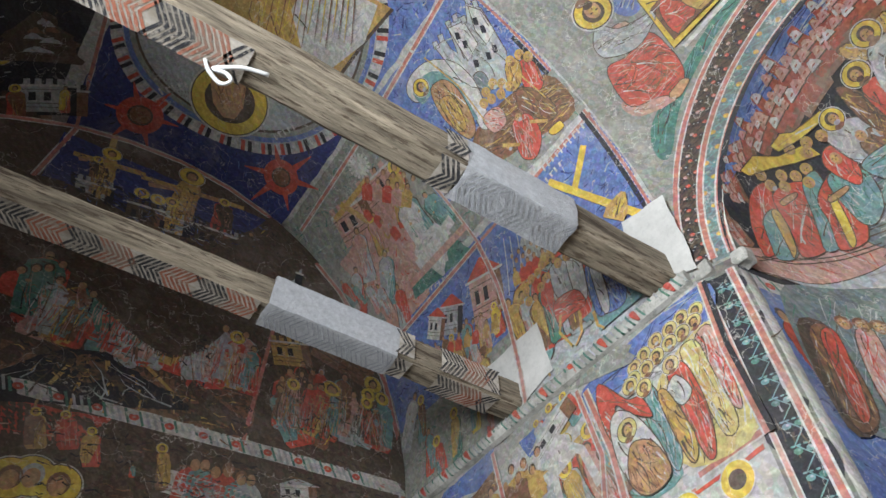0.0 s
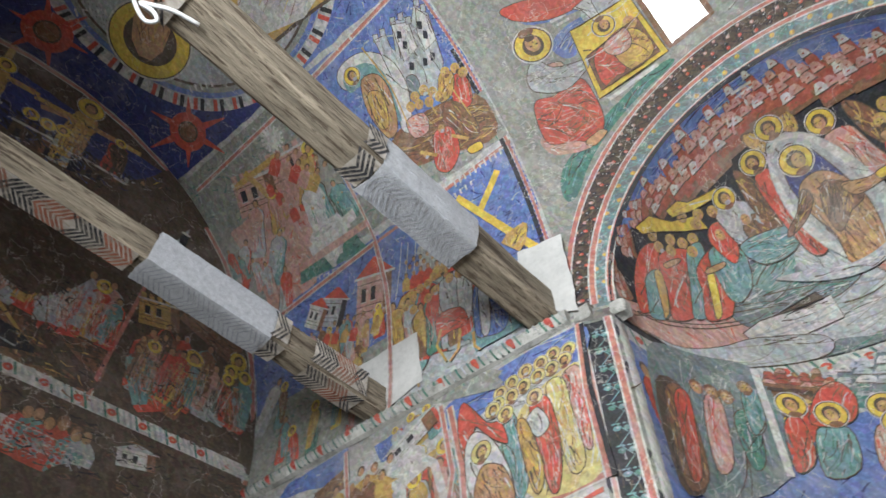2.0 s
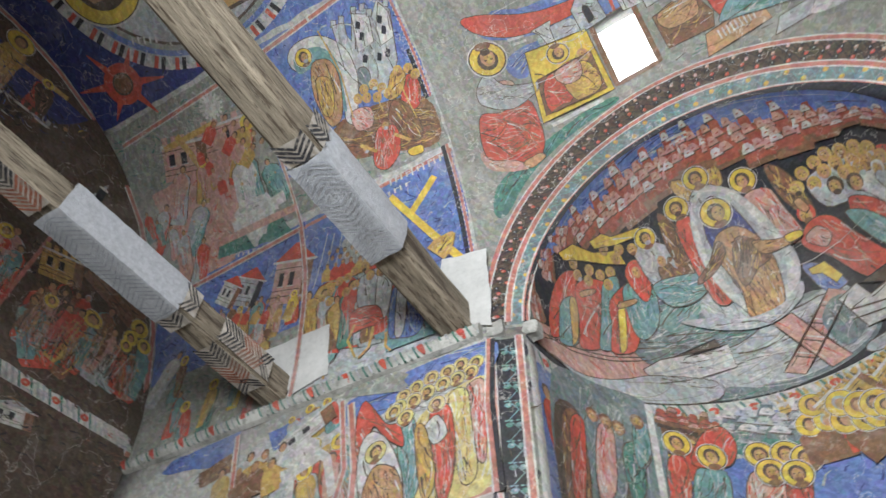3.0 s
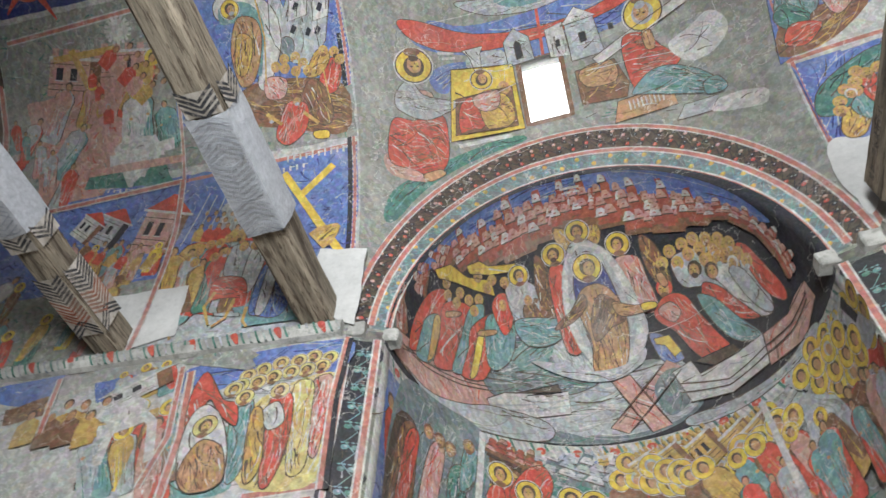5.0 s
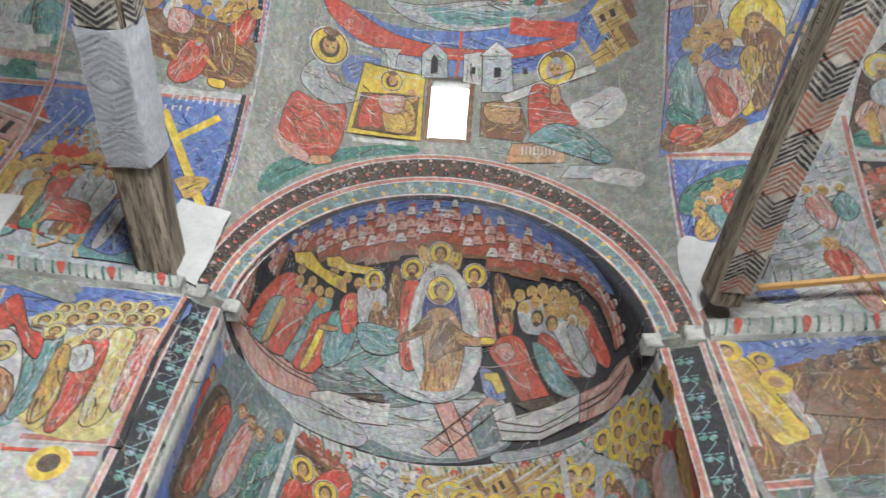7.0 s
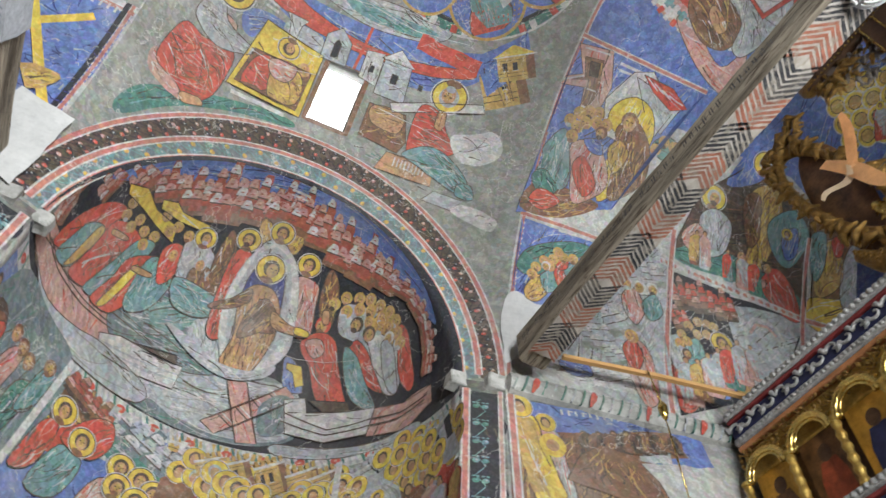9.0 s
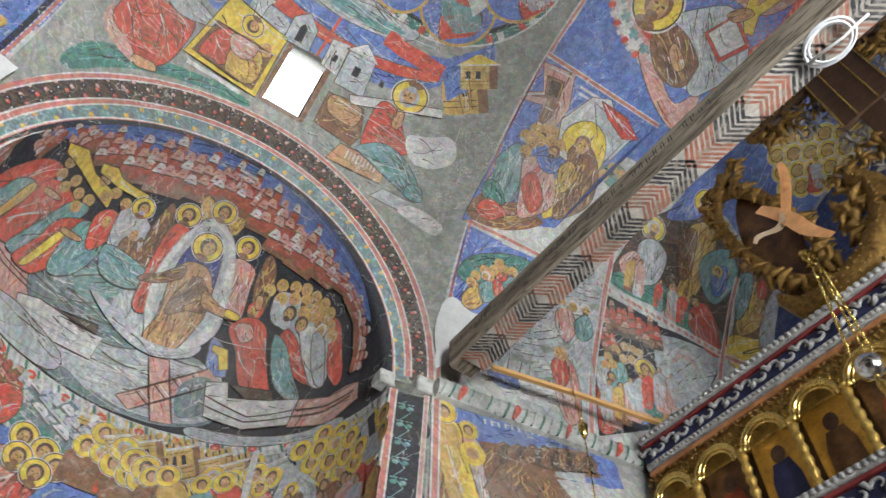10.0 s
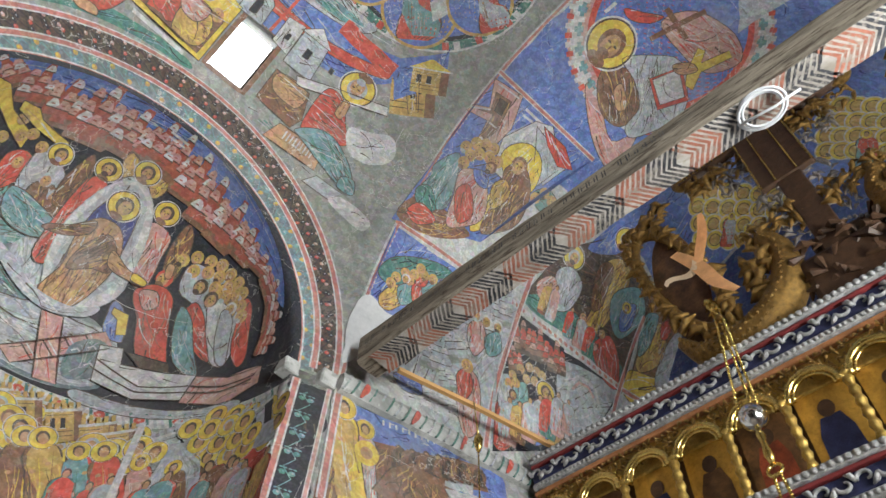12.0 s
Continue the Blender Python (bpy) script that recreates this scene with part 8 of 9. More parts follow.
m.figure((-0.93, 2.72, 3.29), (-0.96, 2.55, 3.92), 0.90, RED, RED, False)
m.figure((-0.85, 2.91, 3.37), (-0.89, 2.82, 3.87), 0.90, BROWN, PINK, True)
m.figure((-0.90, 2.80, 3.40), (-0.94, 2.66, 3.91), 0.80, GREEN, BROWN, False)
m.figure((-0.78, 3.04, 3.51), (-0.85, 2.92, 3.93), 0.80, GREY, BROWN, True)
m.figure((-0.70, 3.13, 3.52), (-0.77, 3.04, 3.96), 0.90, TEAL, RED, False)
m.figure((-0.64, 3.20, 3.57), (-0.70, 3.14, 3.93), 0.80, OCHRE, TEAL, False)
m.house((-0.73, 3.10, 3.75), (-0.79, 3.02, 4.03), 0.35, PALE, GREY, False)
m.line([(-0.90, 2.80, 4.01), (-0.77, 3.05, 4.04)], 0.070, RED, "painted_line", 1.0)
m.border((-0.67, 3.17, 4.05), (-0.64, 3.20, 3.57), w=0.040)
m.border((0.03, 3.50, 4.07), (0.05, 3.50, 3.82), w=0.040)
m.border((0.87, 3.18, 4.04), (0.88, 3.18, 3.69), w=0.040)
m.shape("painted_ground", SLATE, [(169.4, 4.035), (149.6, 4.136), (133.6, 4.046), (137.4, 3.436), (170.1, 3.264)], folds=14, edge=None)
m.shape("painted_ground", UMBER, [(170.2, 3.808), (159.4, 3.841), (161.5, 3.327), (172.4, 3.244)], folds=6, edge=None)
m.shape("painted_robe", BROWN, [(167.5, 3.767), (160.2, 3.851), (159.4, 3.577), (161.5, 3.327), (170.1, 3.264)], folds=10)
m.shape("painted_robe", RED, [(164.5, 3.763), (158.8, 3.810), (162.5, 3.379), (167.3, 3.315)], folds=8)
m.shape("painted_robe", GREEN, [(146.3, 3.753), (139.9, 3.795), (142.0, 3.515), (146.7, 3.468)], folds=8)
m.shape("painted_robe", PINK, [(154.2, 3.810), (148.3, 3.845), (151.4, 3.475), (157.5, 3.412)], folds=8)
m.shape("painted_robe", TEAL, [(141.4, 3.913), (136.8, 3.945), (138.0, 3.716), (142.7, 3.669)], folds=6)
for at in ((154.8, 3.893), (146.2, 3.874), (139.7, 3.948), (150.4, 3.887)):
    m.face(at, 0.042, False, BROWN)
m.crag((114.7, 3.814), (110.8, 4.054), 0.292, SLATE, GREY)
m.crag((105.5, 3.811), (100.7, 4.072), 0.295, SLATE, GREY)
m.crag((97.2, 3.776), (92.2, 4.020), 0.295, SLATE, GREY)
m.crag((128.9, 3.939), (127.2, 4.090), 0.194, BROWN, BRICK)
m.crag((120.4, 3.898), (118.3, 4.061), 0.163, BROWN, BRICK)
m.shape("painted_canopy", RED, [(126.4, 3.731), (120.9, 3.917), (114.9, 3.957), (112.7, 3.843), (116.5, 3.718)], folds=4)
m.shape("painted_robe", RED, [(132.9, 3.743), (128.0, 3.764), (129.0, 3.539), (135.3, 3.472)], folds=8)
m.shape("painted_robe", TEAL, [(125.5, 3.698), (117.8, 3.688), (119.9, 3.475), (128.6, 3.450)], folds=10)
m.shape("painted_robe", PINK, [(111.9, 3.672), (103.7, 3.668), (104.5, 3.458), (115.0, 3.451)], folds=12)
m.shape("painted_robe", RED, [(103.2, 3.633), (97.6, 3.616), (100.9, 3.440), (105.4, 3.447)], folds=8)
for at in ((129.1, 3.850), (120.4, 3.776), (107.7, 3.771), (101.2, 3.752), (96.8, 3.706), (106.5, 3.666), (100.5, 3.634)):
    m.face(at, 0.080, True, UMBER)
m.border(m.place(*(134.7, 4.082)), m.place(*(137.3, 3.439)), w=0.04)
m.heads((0.07, 3.50, 3.89), (0.35, 3.47, 3.88), 4, 0.070, True, 2, (0.02, 0.00, 1.00), 0.60, [BROWN, RED])
m.heads((0.50, 3.43, 3.81), (0.82, 3.24, 3.86), 5, 0.070, True, 2, (0.11, -0.04, 0.99), 0.60, [BROWN, OCHRE])
m.heads((0.94, 3.11, 3.82), (0.93, 3.12, 3.64), 2, 0.070, True, 1, (0.00, 0.00, 1.00), 0.80, None)
m.heads((1.06, 2.93, 3.88), (1.19, 2.46, 3.74), 5, 0.068, True, 3, (0.16, -0.30, 0.94), 0.75, [RED, OCHRE, BROWN])
m.house((0.27, 3.49, 3.84), (0.15, 3.50, 4.07), 0.30, OCHRE, PALE, True)
m.house((0.41, 3.46, 3.85), (0.29, 3.48, 4.09), 0.30, OCHRE, PALE, True)
m.house((0.59, 3.39, 3.85), (0.48, 3.43, 4.11), 0.30, OCHRE, PALE, True)
m.house((0.75, 3.29, 3.80), (0.66, 3.35, 4.08), 0.30, OCHRE, PALE, True)
m.house((0.84, 3.22, 3.77), (0.76, 3.28, 4.05), 0.30, OCHRE, PALE, True)
m.house((1.01, 3.02, 3.78), (0.95, 3.10, 4.06), 0.35, GREY, PALE, True)
m.house((1.10, 2.85, 3.76), (1.06, 2.93, 4.05), 0.35, GREY, PALE, True)
m.house((1.15, 2.70, 3.76), (1.12, 2.79, 4.06), 0.35, GREY, PALE, True)
m.house((1.18, 2.54, 3.77), (1.17, 2.64, 4.09), 0.35, GREY, PALE, True)
m.patch((0.96, 3.08, 3.78), (1.19, 2.36, 3.69), (1.19, 2.42, 3.84), (0.93, 3.13, 3.93), GREY, 7, 7, "ground_colour")
m.heads((0.24, 3.49, 3.85), (0.38, 3.46, 3.79), 3, 0.078, True, 2, (-0.40, 0.04, 0.92), 0.60, [BROWN])
m.heads((0.66, 3.35, 3.78), (0.86, 3.19, 3.79), 3, 0.078, True, 2, (-0.29, 0.17, 0.94), 0.50, [BROWN, RED])
m.heads((0.96, 3.09, 3.85), (1.05, 2.95, 3.68), 2, 0.072, True, 1, (0.00, 0.00, 1.00), 0.80, None)
m.heads((1.07, 2.92, 3.81), (1.18, 2.59, 3.74), 4, 0.070, True, 3, (-0.13, 0.24, 0.96), 0.70, [RED, BROWN])
m.figure((0.60, 3.38, 3.39), (0.40, 3.46, 3.86), 1.20, OCHRE, BROWN, True)
m.figure((0.71, 3.32, 3.39), (0.47, 3.44, 3.88), 1.10, BROWN, OCHRE, True)
m.figure((0.82, 3.23, 3.41), (0.65, 3.36, 3.85), 1.00, RED, TEAL, True)
m.figure((0.92, 3.13, 3.38), (0.75, 3.29, 3.88), 1.00, BROWN, RED, True)
m.figure((1.01, 3.02, 3.40), (0.91, 3.15, 3.82), 1.00, RED, PINK, True)
m.figure((1.18, 2.60, 3.30), (1.12, 2.80, 3.76), 1.20, RED, BROWN, False)
m.figure((1.14, 2.74, 3.35), (1.07, 2.92, 3.79), 1.00, BROWN, RED, True)
m.figure((1.19, 2.42, 3.23), (1.16, 2.66, 3.74), 1.00, OCHRE, GREY, False)
m.form((1.09, 2.88, 3.44), (1.01, 3.01, 3.88), [(0, -0.3, 0.3), (0.6, -0.3, 0.3), (1, -0.05, 0.05)], GREY, "painted_form", 0.000, None)
m.figure((1.09, 2.87, 3.38), (1.03, 2.99, 3.77), 1.20, OCHRE, BROWN, True)
m.crowd((0.60, 3.38, 3.34), (1.19, 2.34, 3.25), 9, 0.40, False)
m.border((0.86, 3.19, 4.03), (0.88, 3.18, 3.50), w=0.040)

m = Mural("fresco_dome_band", "dome", "worn fresco of two seated evangelists beside a small window")
m.shape("ground_colour", GREEN, [(-1.032, 2.280), (-0.974, 2.241), (-0.797, 2.261), (-0.534, 2.283), (-0.171, 2.305), (-0.148, 2.335), (-0.524, 2.323), (-0.779, 2.316), (-0.964, 2.322)], folds=14, edge=None)
m.shape("ground_colour", GREYGREEN, [(0.245, 2.291), (0.658, 2.284), (1.004, 2.255), (1.280, 2.199), (1.187, 2.249), (0.800, 2.306), (0.362, 2.324)], folds=10, edge=None)
m.shape("painted_sky", BLUE, [(-0.771, 1.707), (-0.614, 1.821), (-0.379, 1.906), (-0.138, 1.981), (0.140, 2.002), (0.568, 1.935), (0.791, 1.830), (0.950, 1.686), (0.924, 1.572), (0.628, 1.679), (0.079, 1.775), (-0.397, 1.747), (-0.634, 1.646)], folds=16, edge=None)
m.shape("painted_sky", BLUE, [(-0.691, 1.909), (-0.567, 1.894), (-0.375, 1.940), (-0.408, 1.973), (-0.538, 1.977), (-0.584, 2.024), (-0.661, 1.990)], folds=4, edge=None)
m.shape("painted_cloud", GREY, [(-0.450, 1.609), (-0.173, 1.643), (0.223, 1.596), (0.619, 1.573), (0.511, 1.694), (0.119, 1.773), (-0.244, 1.729)], folds=18)
m.shape("painted_cloud", TEAL, [(-0.172, 1.659), (0.188, 1.655), (0.545, 1.629), (0.393, 1.707), (-0.005, 1.738)], folds=10, edge=None)
m.shape("painted_cloth", RED, [(-0.847, 1.583), (-0.739, 1.608), (-0.473, 1.753), (-0.233, 1.830), (0.087, 1.866), (0.482, 1.823), (0.865, 1.696), (0.843, 1.752), (0.525, 1.870), (0.093, 1.923), (-0.264, 1.905), (-0.557, 1.834), (-0.771, 1.701)], folds=22)
m.shape("painted_wall", GREY, [(-0.417, 1.904), (-0.184, 1.925), (-0.182, 2.008), (-0.399, 1.987)], folds=6, edge=None)
m.shape("painted_house", GREY, [(-0.154, 2.016), (-0.163, 1.897), (-0.082, 1.842), (0.015, 1.898), (0.027, 2.014)], folds=5, smooth=False)
m.shape("painted_window", BLACK, [(-0.090, 1.995), (-0.094, 1.923), (-0.076, 1.905), (-0.050, 1.922), (-0.043, 1.994)], smooth=False)
m.shape("painted_house", PLASTER, [(0.135, 2.029), (0.130, 1.890), (0.255, 1.868), (0.270, 2.034)], folds=4, smooth=False)
m.shape("painted_window", BLACK, [(0.183, 1.952), (0.215, 1.950), (0.218, 1.984), (0.186, 1.986)], smooth=False)
m.shape("painted_house", GREY, [(0.272, 2.066), (0.265, 1.881), (0.465, 1.863), (0.490, 2.044)], folds=6, smooth=False)
m.shape("painted_roof", PALE, [(0.241, 1.892), (0.354, 1.807), (0.485, 1.866)], folds=3, smooth=False)
m.shape("painted_window", BLACK, [(0.349, 1.940), (0.392, 1.936), (0.396, 1.982), (0.353, 1.987)], smooth=False)
m.shape("painted_window", BLACK, [(0.548, 1.918), (0.578, 1.914), (0.580, 1.941), (0.549, 1.945)], smooth=False)
m.stroke("painted_rod", RED, [(0.103, 1.773), (0.098, 1.892), (0.089, 2.004)], 0.021)
m.shape("painted_roof", PALE, [(0.402, 2.070), (0.647, 1.969), (1.003, 1.810), (1.032, 1.842), (0.705, 1.997), (0.443, 2.101)], folds=6, smooth=False)
m.shape("painted_bench", BROWN, [(0.276, 2.112), (0.538, 2.079), (0.600, 2.185), (0.565, 2.242), (0.281, 2.255)], folds=10, smooth=False)
m.shape("painted_bench", SKIN, [(0.308, 2.114), (0.519, 2.087), (0.524, 2.172), (0.333, 2.186)], folds=8)
m.shape("painted_seat", SKIN, [(0.502, 2.259), (0.830, 2.194), (0.843, 2.266), (0.457, 2.336)], folds=4, smooth=False)
m.stroke("painted_slat", PALE, [(0.569, 2.258), (0.570, 2.292)], 0.010)
m.stroke("painted_slat", PALE, [(0.595, 2.255), (0.596, 2.288)], 0.010)
m.stroke("painted_slat", PALE, [(0.621, 2.251), (0.621, 2.284)], 0.010)
m.stroke("painted_slat", PALE, [(0.646, 2.246), (0.647, 2.280)], 0.010)
m.stroke("painted_slat", PALE, [(0.672, 2.242), (0.672, 2.276)], 0.010)
m.stroke("painted_slat", PALE, [(0.697, 2.237), (0.698, 2.271)], 0.010)
m.stroke("painted_slat", PALE, [(0.723, 2.233), (0.723, 2.266)], 0.010)
m.stroke("painted_slat", PALE, [(0.748, 2.228), (0.748, 2.261)], 0.010)
m.stroke("painted_slat", PALE, [(0.773, 2.223), (0.773, 2.256)], 0.010)
m.shape("painted_tower", OCHRE, [(0.912, 1.619), (1.023, 1.534), (1.179, 1.686), (1.133, 1.736), (1.039, 1.673), (0.953, 1.685)], folds=5, smooth=False)
m.shape("painted_window", BLACK, [(1.084, 1.593), (1.127, 1.607), (1.115, 1.644), (1.079, 1.624)], smooth=False)
m.shape("painted_panel", YELLOW, [(-0.544, 1.929), (-0.127, 2.008), (-0.117, 2.289), (-0.603, 2.221)], folds=3, smooth=False)
m.shape("painted_panel", BROWN, [(-0.541, 2.068), (-0.154, 2.105), (-0.154, 2.271), (-0.571, 2.208)], folds=8, smooth=False)
m.shape("painted_robe", RED, [(-0.517, 2.105), (-0.421, 2.094), (-0.370, 2.222), (-0.532, 2.213)], folds=7)
m.shape("painted_robe", OCHRE, [(-0.386, 2.128), (-0.217, 2.124), (-0.173, 2.248), (-0.347, 2.248)], folds=9)
m.shape("painted_robe", PINK, [(-0.428, 2.093), (-0.259, 2.097), (-0.267, 2.171), (-0.380, 2.164)], folds=5)
m.face((-0.352, 2.029), 0.080, True, UMBER)
m.face((-0.213, 2.099), 0.048, False, OCHRE)
m.stroke("painted_sill", PALE, [(-0.558, 2.252), (-0.359, 2.281), (-0.209, 2.299)], 0.030)
m.shape("painted_pedestal", PALE, [(-0.453, 1.863), (-0.306, 1.875), (-0.333, 1.908), (-0.338, 1.990), (-0.384, 1.988), (-0.410, 1.905)], folds=3, smooth=False)
m.shape("painted_spill", PINK, [(-1.016, 2.114), (-0.920, 2.149), (-0.765, 2.268), (-0.787, 2.293), (-0.942, 2.217), (-1.006, 2.164)], folds=6, edge=None)
m.shape("painted_robe", RED, [(-0.939, 2.006), (-0.816, 2.064), (-0.641, 2.102), (-0.617, 2.216), (-0.648, 2.290), (-0.741, 2.296), (-0.851, 2.231), (-0.982, 2.152), (-0.987, 2.061)], folds=30)
m.shape("painted_robe", PINK, [(-0.788, 1.948), (-0.688, 1.992), (-0.688, 2.073), (-0.772, 2.036)], folds=4)
m.shape("painted_sleeve", GREY, [(-0.906, 1.899), (-0.816, 1.882), (-0.746, 1.979), (-0.579, 2.060), (-0.532, 2.079), (-0.571, 2.104), (-0.745, 2.089), (-0.886, 2.005), (-0.929, 1.949)], folds=18)
m.shape("painted_foot", SKIN, [(-0.794, 2.271), (-0.697, 2.287), (-0.657, 2.316), (-0.754, 2.304)])
m.face((-0.783, 1.831), 0.140, True, UMBER)
m.stroke("inscription", PALE, [(-0.613, 1.824), (-0.506, 1.855)], 0.024)
m.stroke("inscription", PALE, [(-0.590, 1.859), (-0.503, 1.883)], 0.020)
m.shape("painted_robe", RED, [(0.618, 1.995), (0.742, 1.975), (0.836, 2.034), (0.926, 2.092), (0.802, 2.156), (0.638, 2.217), (0.598, 2.126)], folds=24)
m.shape("painted_robe", TEAL, [(0.602, 2.227), (0.747, 2.139), (0.908, 2.119), (1.076, 2.154), (1.023, 2.212), (0.854, 2.231), (0.657, 2.236)], folds=22)
m.shape("painted_robe", TEAL, [(1.009, 2.180), (1.092, 2.149), (1.121, 2.184), (1.013, 2.223)], folds=6)
m.shape("painted_scroll", PALE, [(0.873, 2.039), (1.013, 1.958), (1.149, 1.880), (1.220, 1.938), (1.113, 2.051), (0.961, 2.102)], folds=10, edge=None)
m.shape("painted_arm", SKIN, [(0.742, 1.975), (0.797, 1.965), (0.800, 2.042), (0.745, 2.047)], folds=3)
m.shape("painted_stool", GREY, [(0.812, 2.325), (0.877, 2.269), (1.065, 2.216), (1.008, 2.276)], folds=3, smooth=False)
m.shape("painted_stool", PALE, [(1.017, 2.278), (1.070, 2.227), (1.286, 2.163), (1.249, 2.219)], folds=5, edge=None)
m.face((0.775, 1.883), 0.139, True, GREY)
m.stroke("crack_in_plaster", PALE, [(-0.878, 1.909), (-0.650, 2.054), (-0.350, 2.118), (-0.124, 2.100)], 0.005)
m.stroke("crack_in_plaster", PALE, [(-0.632, 1.661), (-0.325, 1.698), (0.028, 1.663), (0.391, 1.676), (0.774, 1.582)], 0.005)
m.stroke("crack_in_plaster", PALE, [(0.347, 2.119), (0.653, 2.092), (1.013, 2.043), (1.182, 1.938), (1.165, 1.803)], 0.005)

m = Mural("fresco_dome_ring", "dome", "round painted ring of dark leaves with small medallions")
m.medallion((0.54, 0.88, 7.03), (1.02, 1.40, 6.58), [(1.00, PALE), (0.98, GREEN), (0.90, BLACK), (0.86, BLUE)], "medallion")
m.teeth((0.54, 0.88, 7.03), (1.02, 1.40, 6.58), 0.91, 0.98, 60, [GREEN, RED, PALE])
m.medallion((0.77, 1.31, 6.75), (0.59, 1.15, 6.90), [(1.00, OCHRE), (0.92, BLUE)], "medallion")
m.figure((0.88, 1.44, 6.62), (0.64, 1.20, 6.86), 1.60, RED, TEAL, True, True)
m.medallion((1.04, 0.97, 6.82), (0.88, 0.83, 6.95), [(1.00, OCHRE), (0.90, BLUE)], "medallion")
m.figure((1.24, 1.00, 6.70), (0.99, 0.87, 6.89), 1.40, RED, GREY, True, True)
m.patch((0.89, 1.29, 6.72), (0.93, 1.18, 6.77), (0.81, 1.10, 6.86), (0.79, 1.22, 6.80), PALE, 3, 3, "painted_scroll")
m.medallion((0.34, 1.40, 6.79), (0.19, 1.26, 6.89), [(1.00, OCHRE), (0.90, BLUE)], "medallion")
m.house((1.16, 1.73, 6.20), (0.95, 1.50, 6.54), 0.35, OCHRE, YELLOW, False)
m.patch((1.01, 1.76, 6.27), (1.20, 1.45, 6.43), (1.11, 1.32, 6.59), (0.84, 1.62, 6.49), BLUE, 5, 5, "ground_colour")
m.house((1.16, 1.58, 6.35), (1.05, 1.43, 6.54), 0.50, OCHRE, YELLOW, False)
m.patch((0.43, 1.76, 6.49), (0.89, 1.71, 6.39), (0.90, 1.62, 6.47), (0.44, 1.67, 6.57), RED, 5, 5, "ground_colour")

m = Mural("fresco_arch_edge", "west", "pale and red painted line along the edge of the west vault")
m.border((-1.19, 2.34, 4.25), (-1.19, 2.30, 4.65), (-1.19, 2.22, 5.05), (-1.19, 2.07, 5.42), (-1.19, 1.88, 5.76), (-1.19, 1.65, 6.07), (-1.19, 1.38, 6.33), (-1.19, 1.07, 6.54), (-1.19, 0.74, 6.69), (-1.19, 0.39, 6.77), (-1.19, 0.04, 6.80), w=0.032)
m.line([(-1.22, 2.32, 4.47), (-1.22, 2.26, 4.87), (-1.22, 2.14, 5.26), (-1.22, 1.97, 5.62), (-1.22, 1.76, 5.94), (-1.22, 1.50, 6.22)], 0.030, BLACK, "dark_line", 1.0)

m = Mural("fresco_arch_edge", "east", "pale and red painted line along the edge of the east vault")
m.border((1.44, 2.34, 4.25), (1.44, 2.30, 4.65), (1.44, 2.21, 5.05), (1.44, 2.07, 5.42), (1.44, 1.88, 5.76), (1.44, 1.65, 6.07), (1.44, 1.37, 6.33), (1.44, 1.07, 6.54), (1.44, 0.74, 6.68), (1.44, 0.39, 6.77), (1.44, 0.04, 6.80), w=0.034)

m = Mural("fresco_vault_centre", "east", "ringed medallion with a robed bust on bright blue")
m.patch((1.43, 1.41, 6.30), (3.85, 1.16, 6.13), (3.85, -1.00, 6.13), (1.43, -1.25, 6.30), BLUE, 18, 18, "ground_colour")
m.medallion((2.12, 0.08, 6.74), (1.64, 0.66, 6.69), [(1.00, PINK), (0.97, PALE), (0.90, TEAL), (0.86, PINK), (0.80, RED), (0.74, BLUE)], "medallion")
m.teeth((2.12, 0.08, 6.74), (1.64, 0.66, 6.69), 0.95, 1.02, 70, [PALE, RED])
m.teeth((2.12, 0.08, 6.74), (1.64, 0.66, 6.69), 0.84, 0.93, 60, [TEAL, PALE])
m.shape("painted_cloud", PINK, [(1.974, 71.8), (2.130, 71.9), (2.427, 67.6), (2.533, 72.5), (2.594, 68.4), (2.560, 63.0), (2.276, 65.6)], folds=12)
m.shape("painted_cloud", PINK, [(2.020, 89.8), (2.107, 95.7), (2.417, 99.0), (2.626, 97.0), (2.546, 90.6), (2.269, 89.1)], folds=14)
m.shape("painted_robe", BROWN, [(1.991, 75.5), (2.030, 78.0), (2.206, 80.0), (2.429, 75.5), (2.401, 70.8), (2.238, 70.0), (2.083, 72.2)], folds=16)
m.shape("painted_mantle", GREY, [(2.034, 80.1), (2.157, 84.5), (2.352, 88.2), (2.629, 84.3), (2.677, 79.5), (2.549, 71.3), (2.434, 71.6), (2.402, 76.4), (2.207, 79.2)], folds=30)
m.shape("painted_book", RED, [(2.291, 81.5), (2.380, 87.7), (2.630, 84.7), (2.520, 78.7)], smooth=False)
m.shape("painted_book", PALE, [(2.313, 81.8), (2.387, 86.9), (2.588, 84.5), (2.502, 79.7)], folds=3, smooth=False)
m.shape("painted_cross", YELLOW, [(2.433, 88.0), (2.345, 92.2), (2.397, 93.0), (2.454, 91.0), (2.502, 96.5), (2.559, 96.2), (2.512, 89.9), (2.586, 86.5), (2.520, 86.0)], smooth=False)
m.shape("painted_hand", SKIN, [(2.328, 86.6), (2.414, 89.7), (2.490, 89.3), (2.415, 86.3)], folds=3)
m.shape("painted_hand", SKIN, [(2.163, 75.0), (2.178, 76.9), (2.332, 74.6), (2.289, 72.7)], folds=3)
m.stroke("painted_cross", BROWN, [(2.064, 86.3), (2.156, 97.2)], 0.040)
m.stroke("painted_cross", BROWN, [(1.964, 92.0), (2.240, 91.5)], 0.040)
m.shape("painted_seraph", RED, [(1.763, 86.3), (1.881, 88.5), (2.000, 90.8), (1.972, 88.1), (1.854, 85.8)], folds=6)
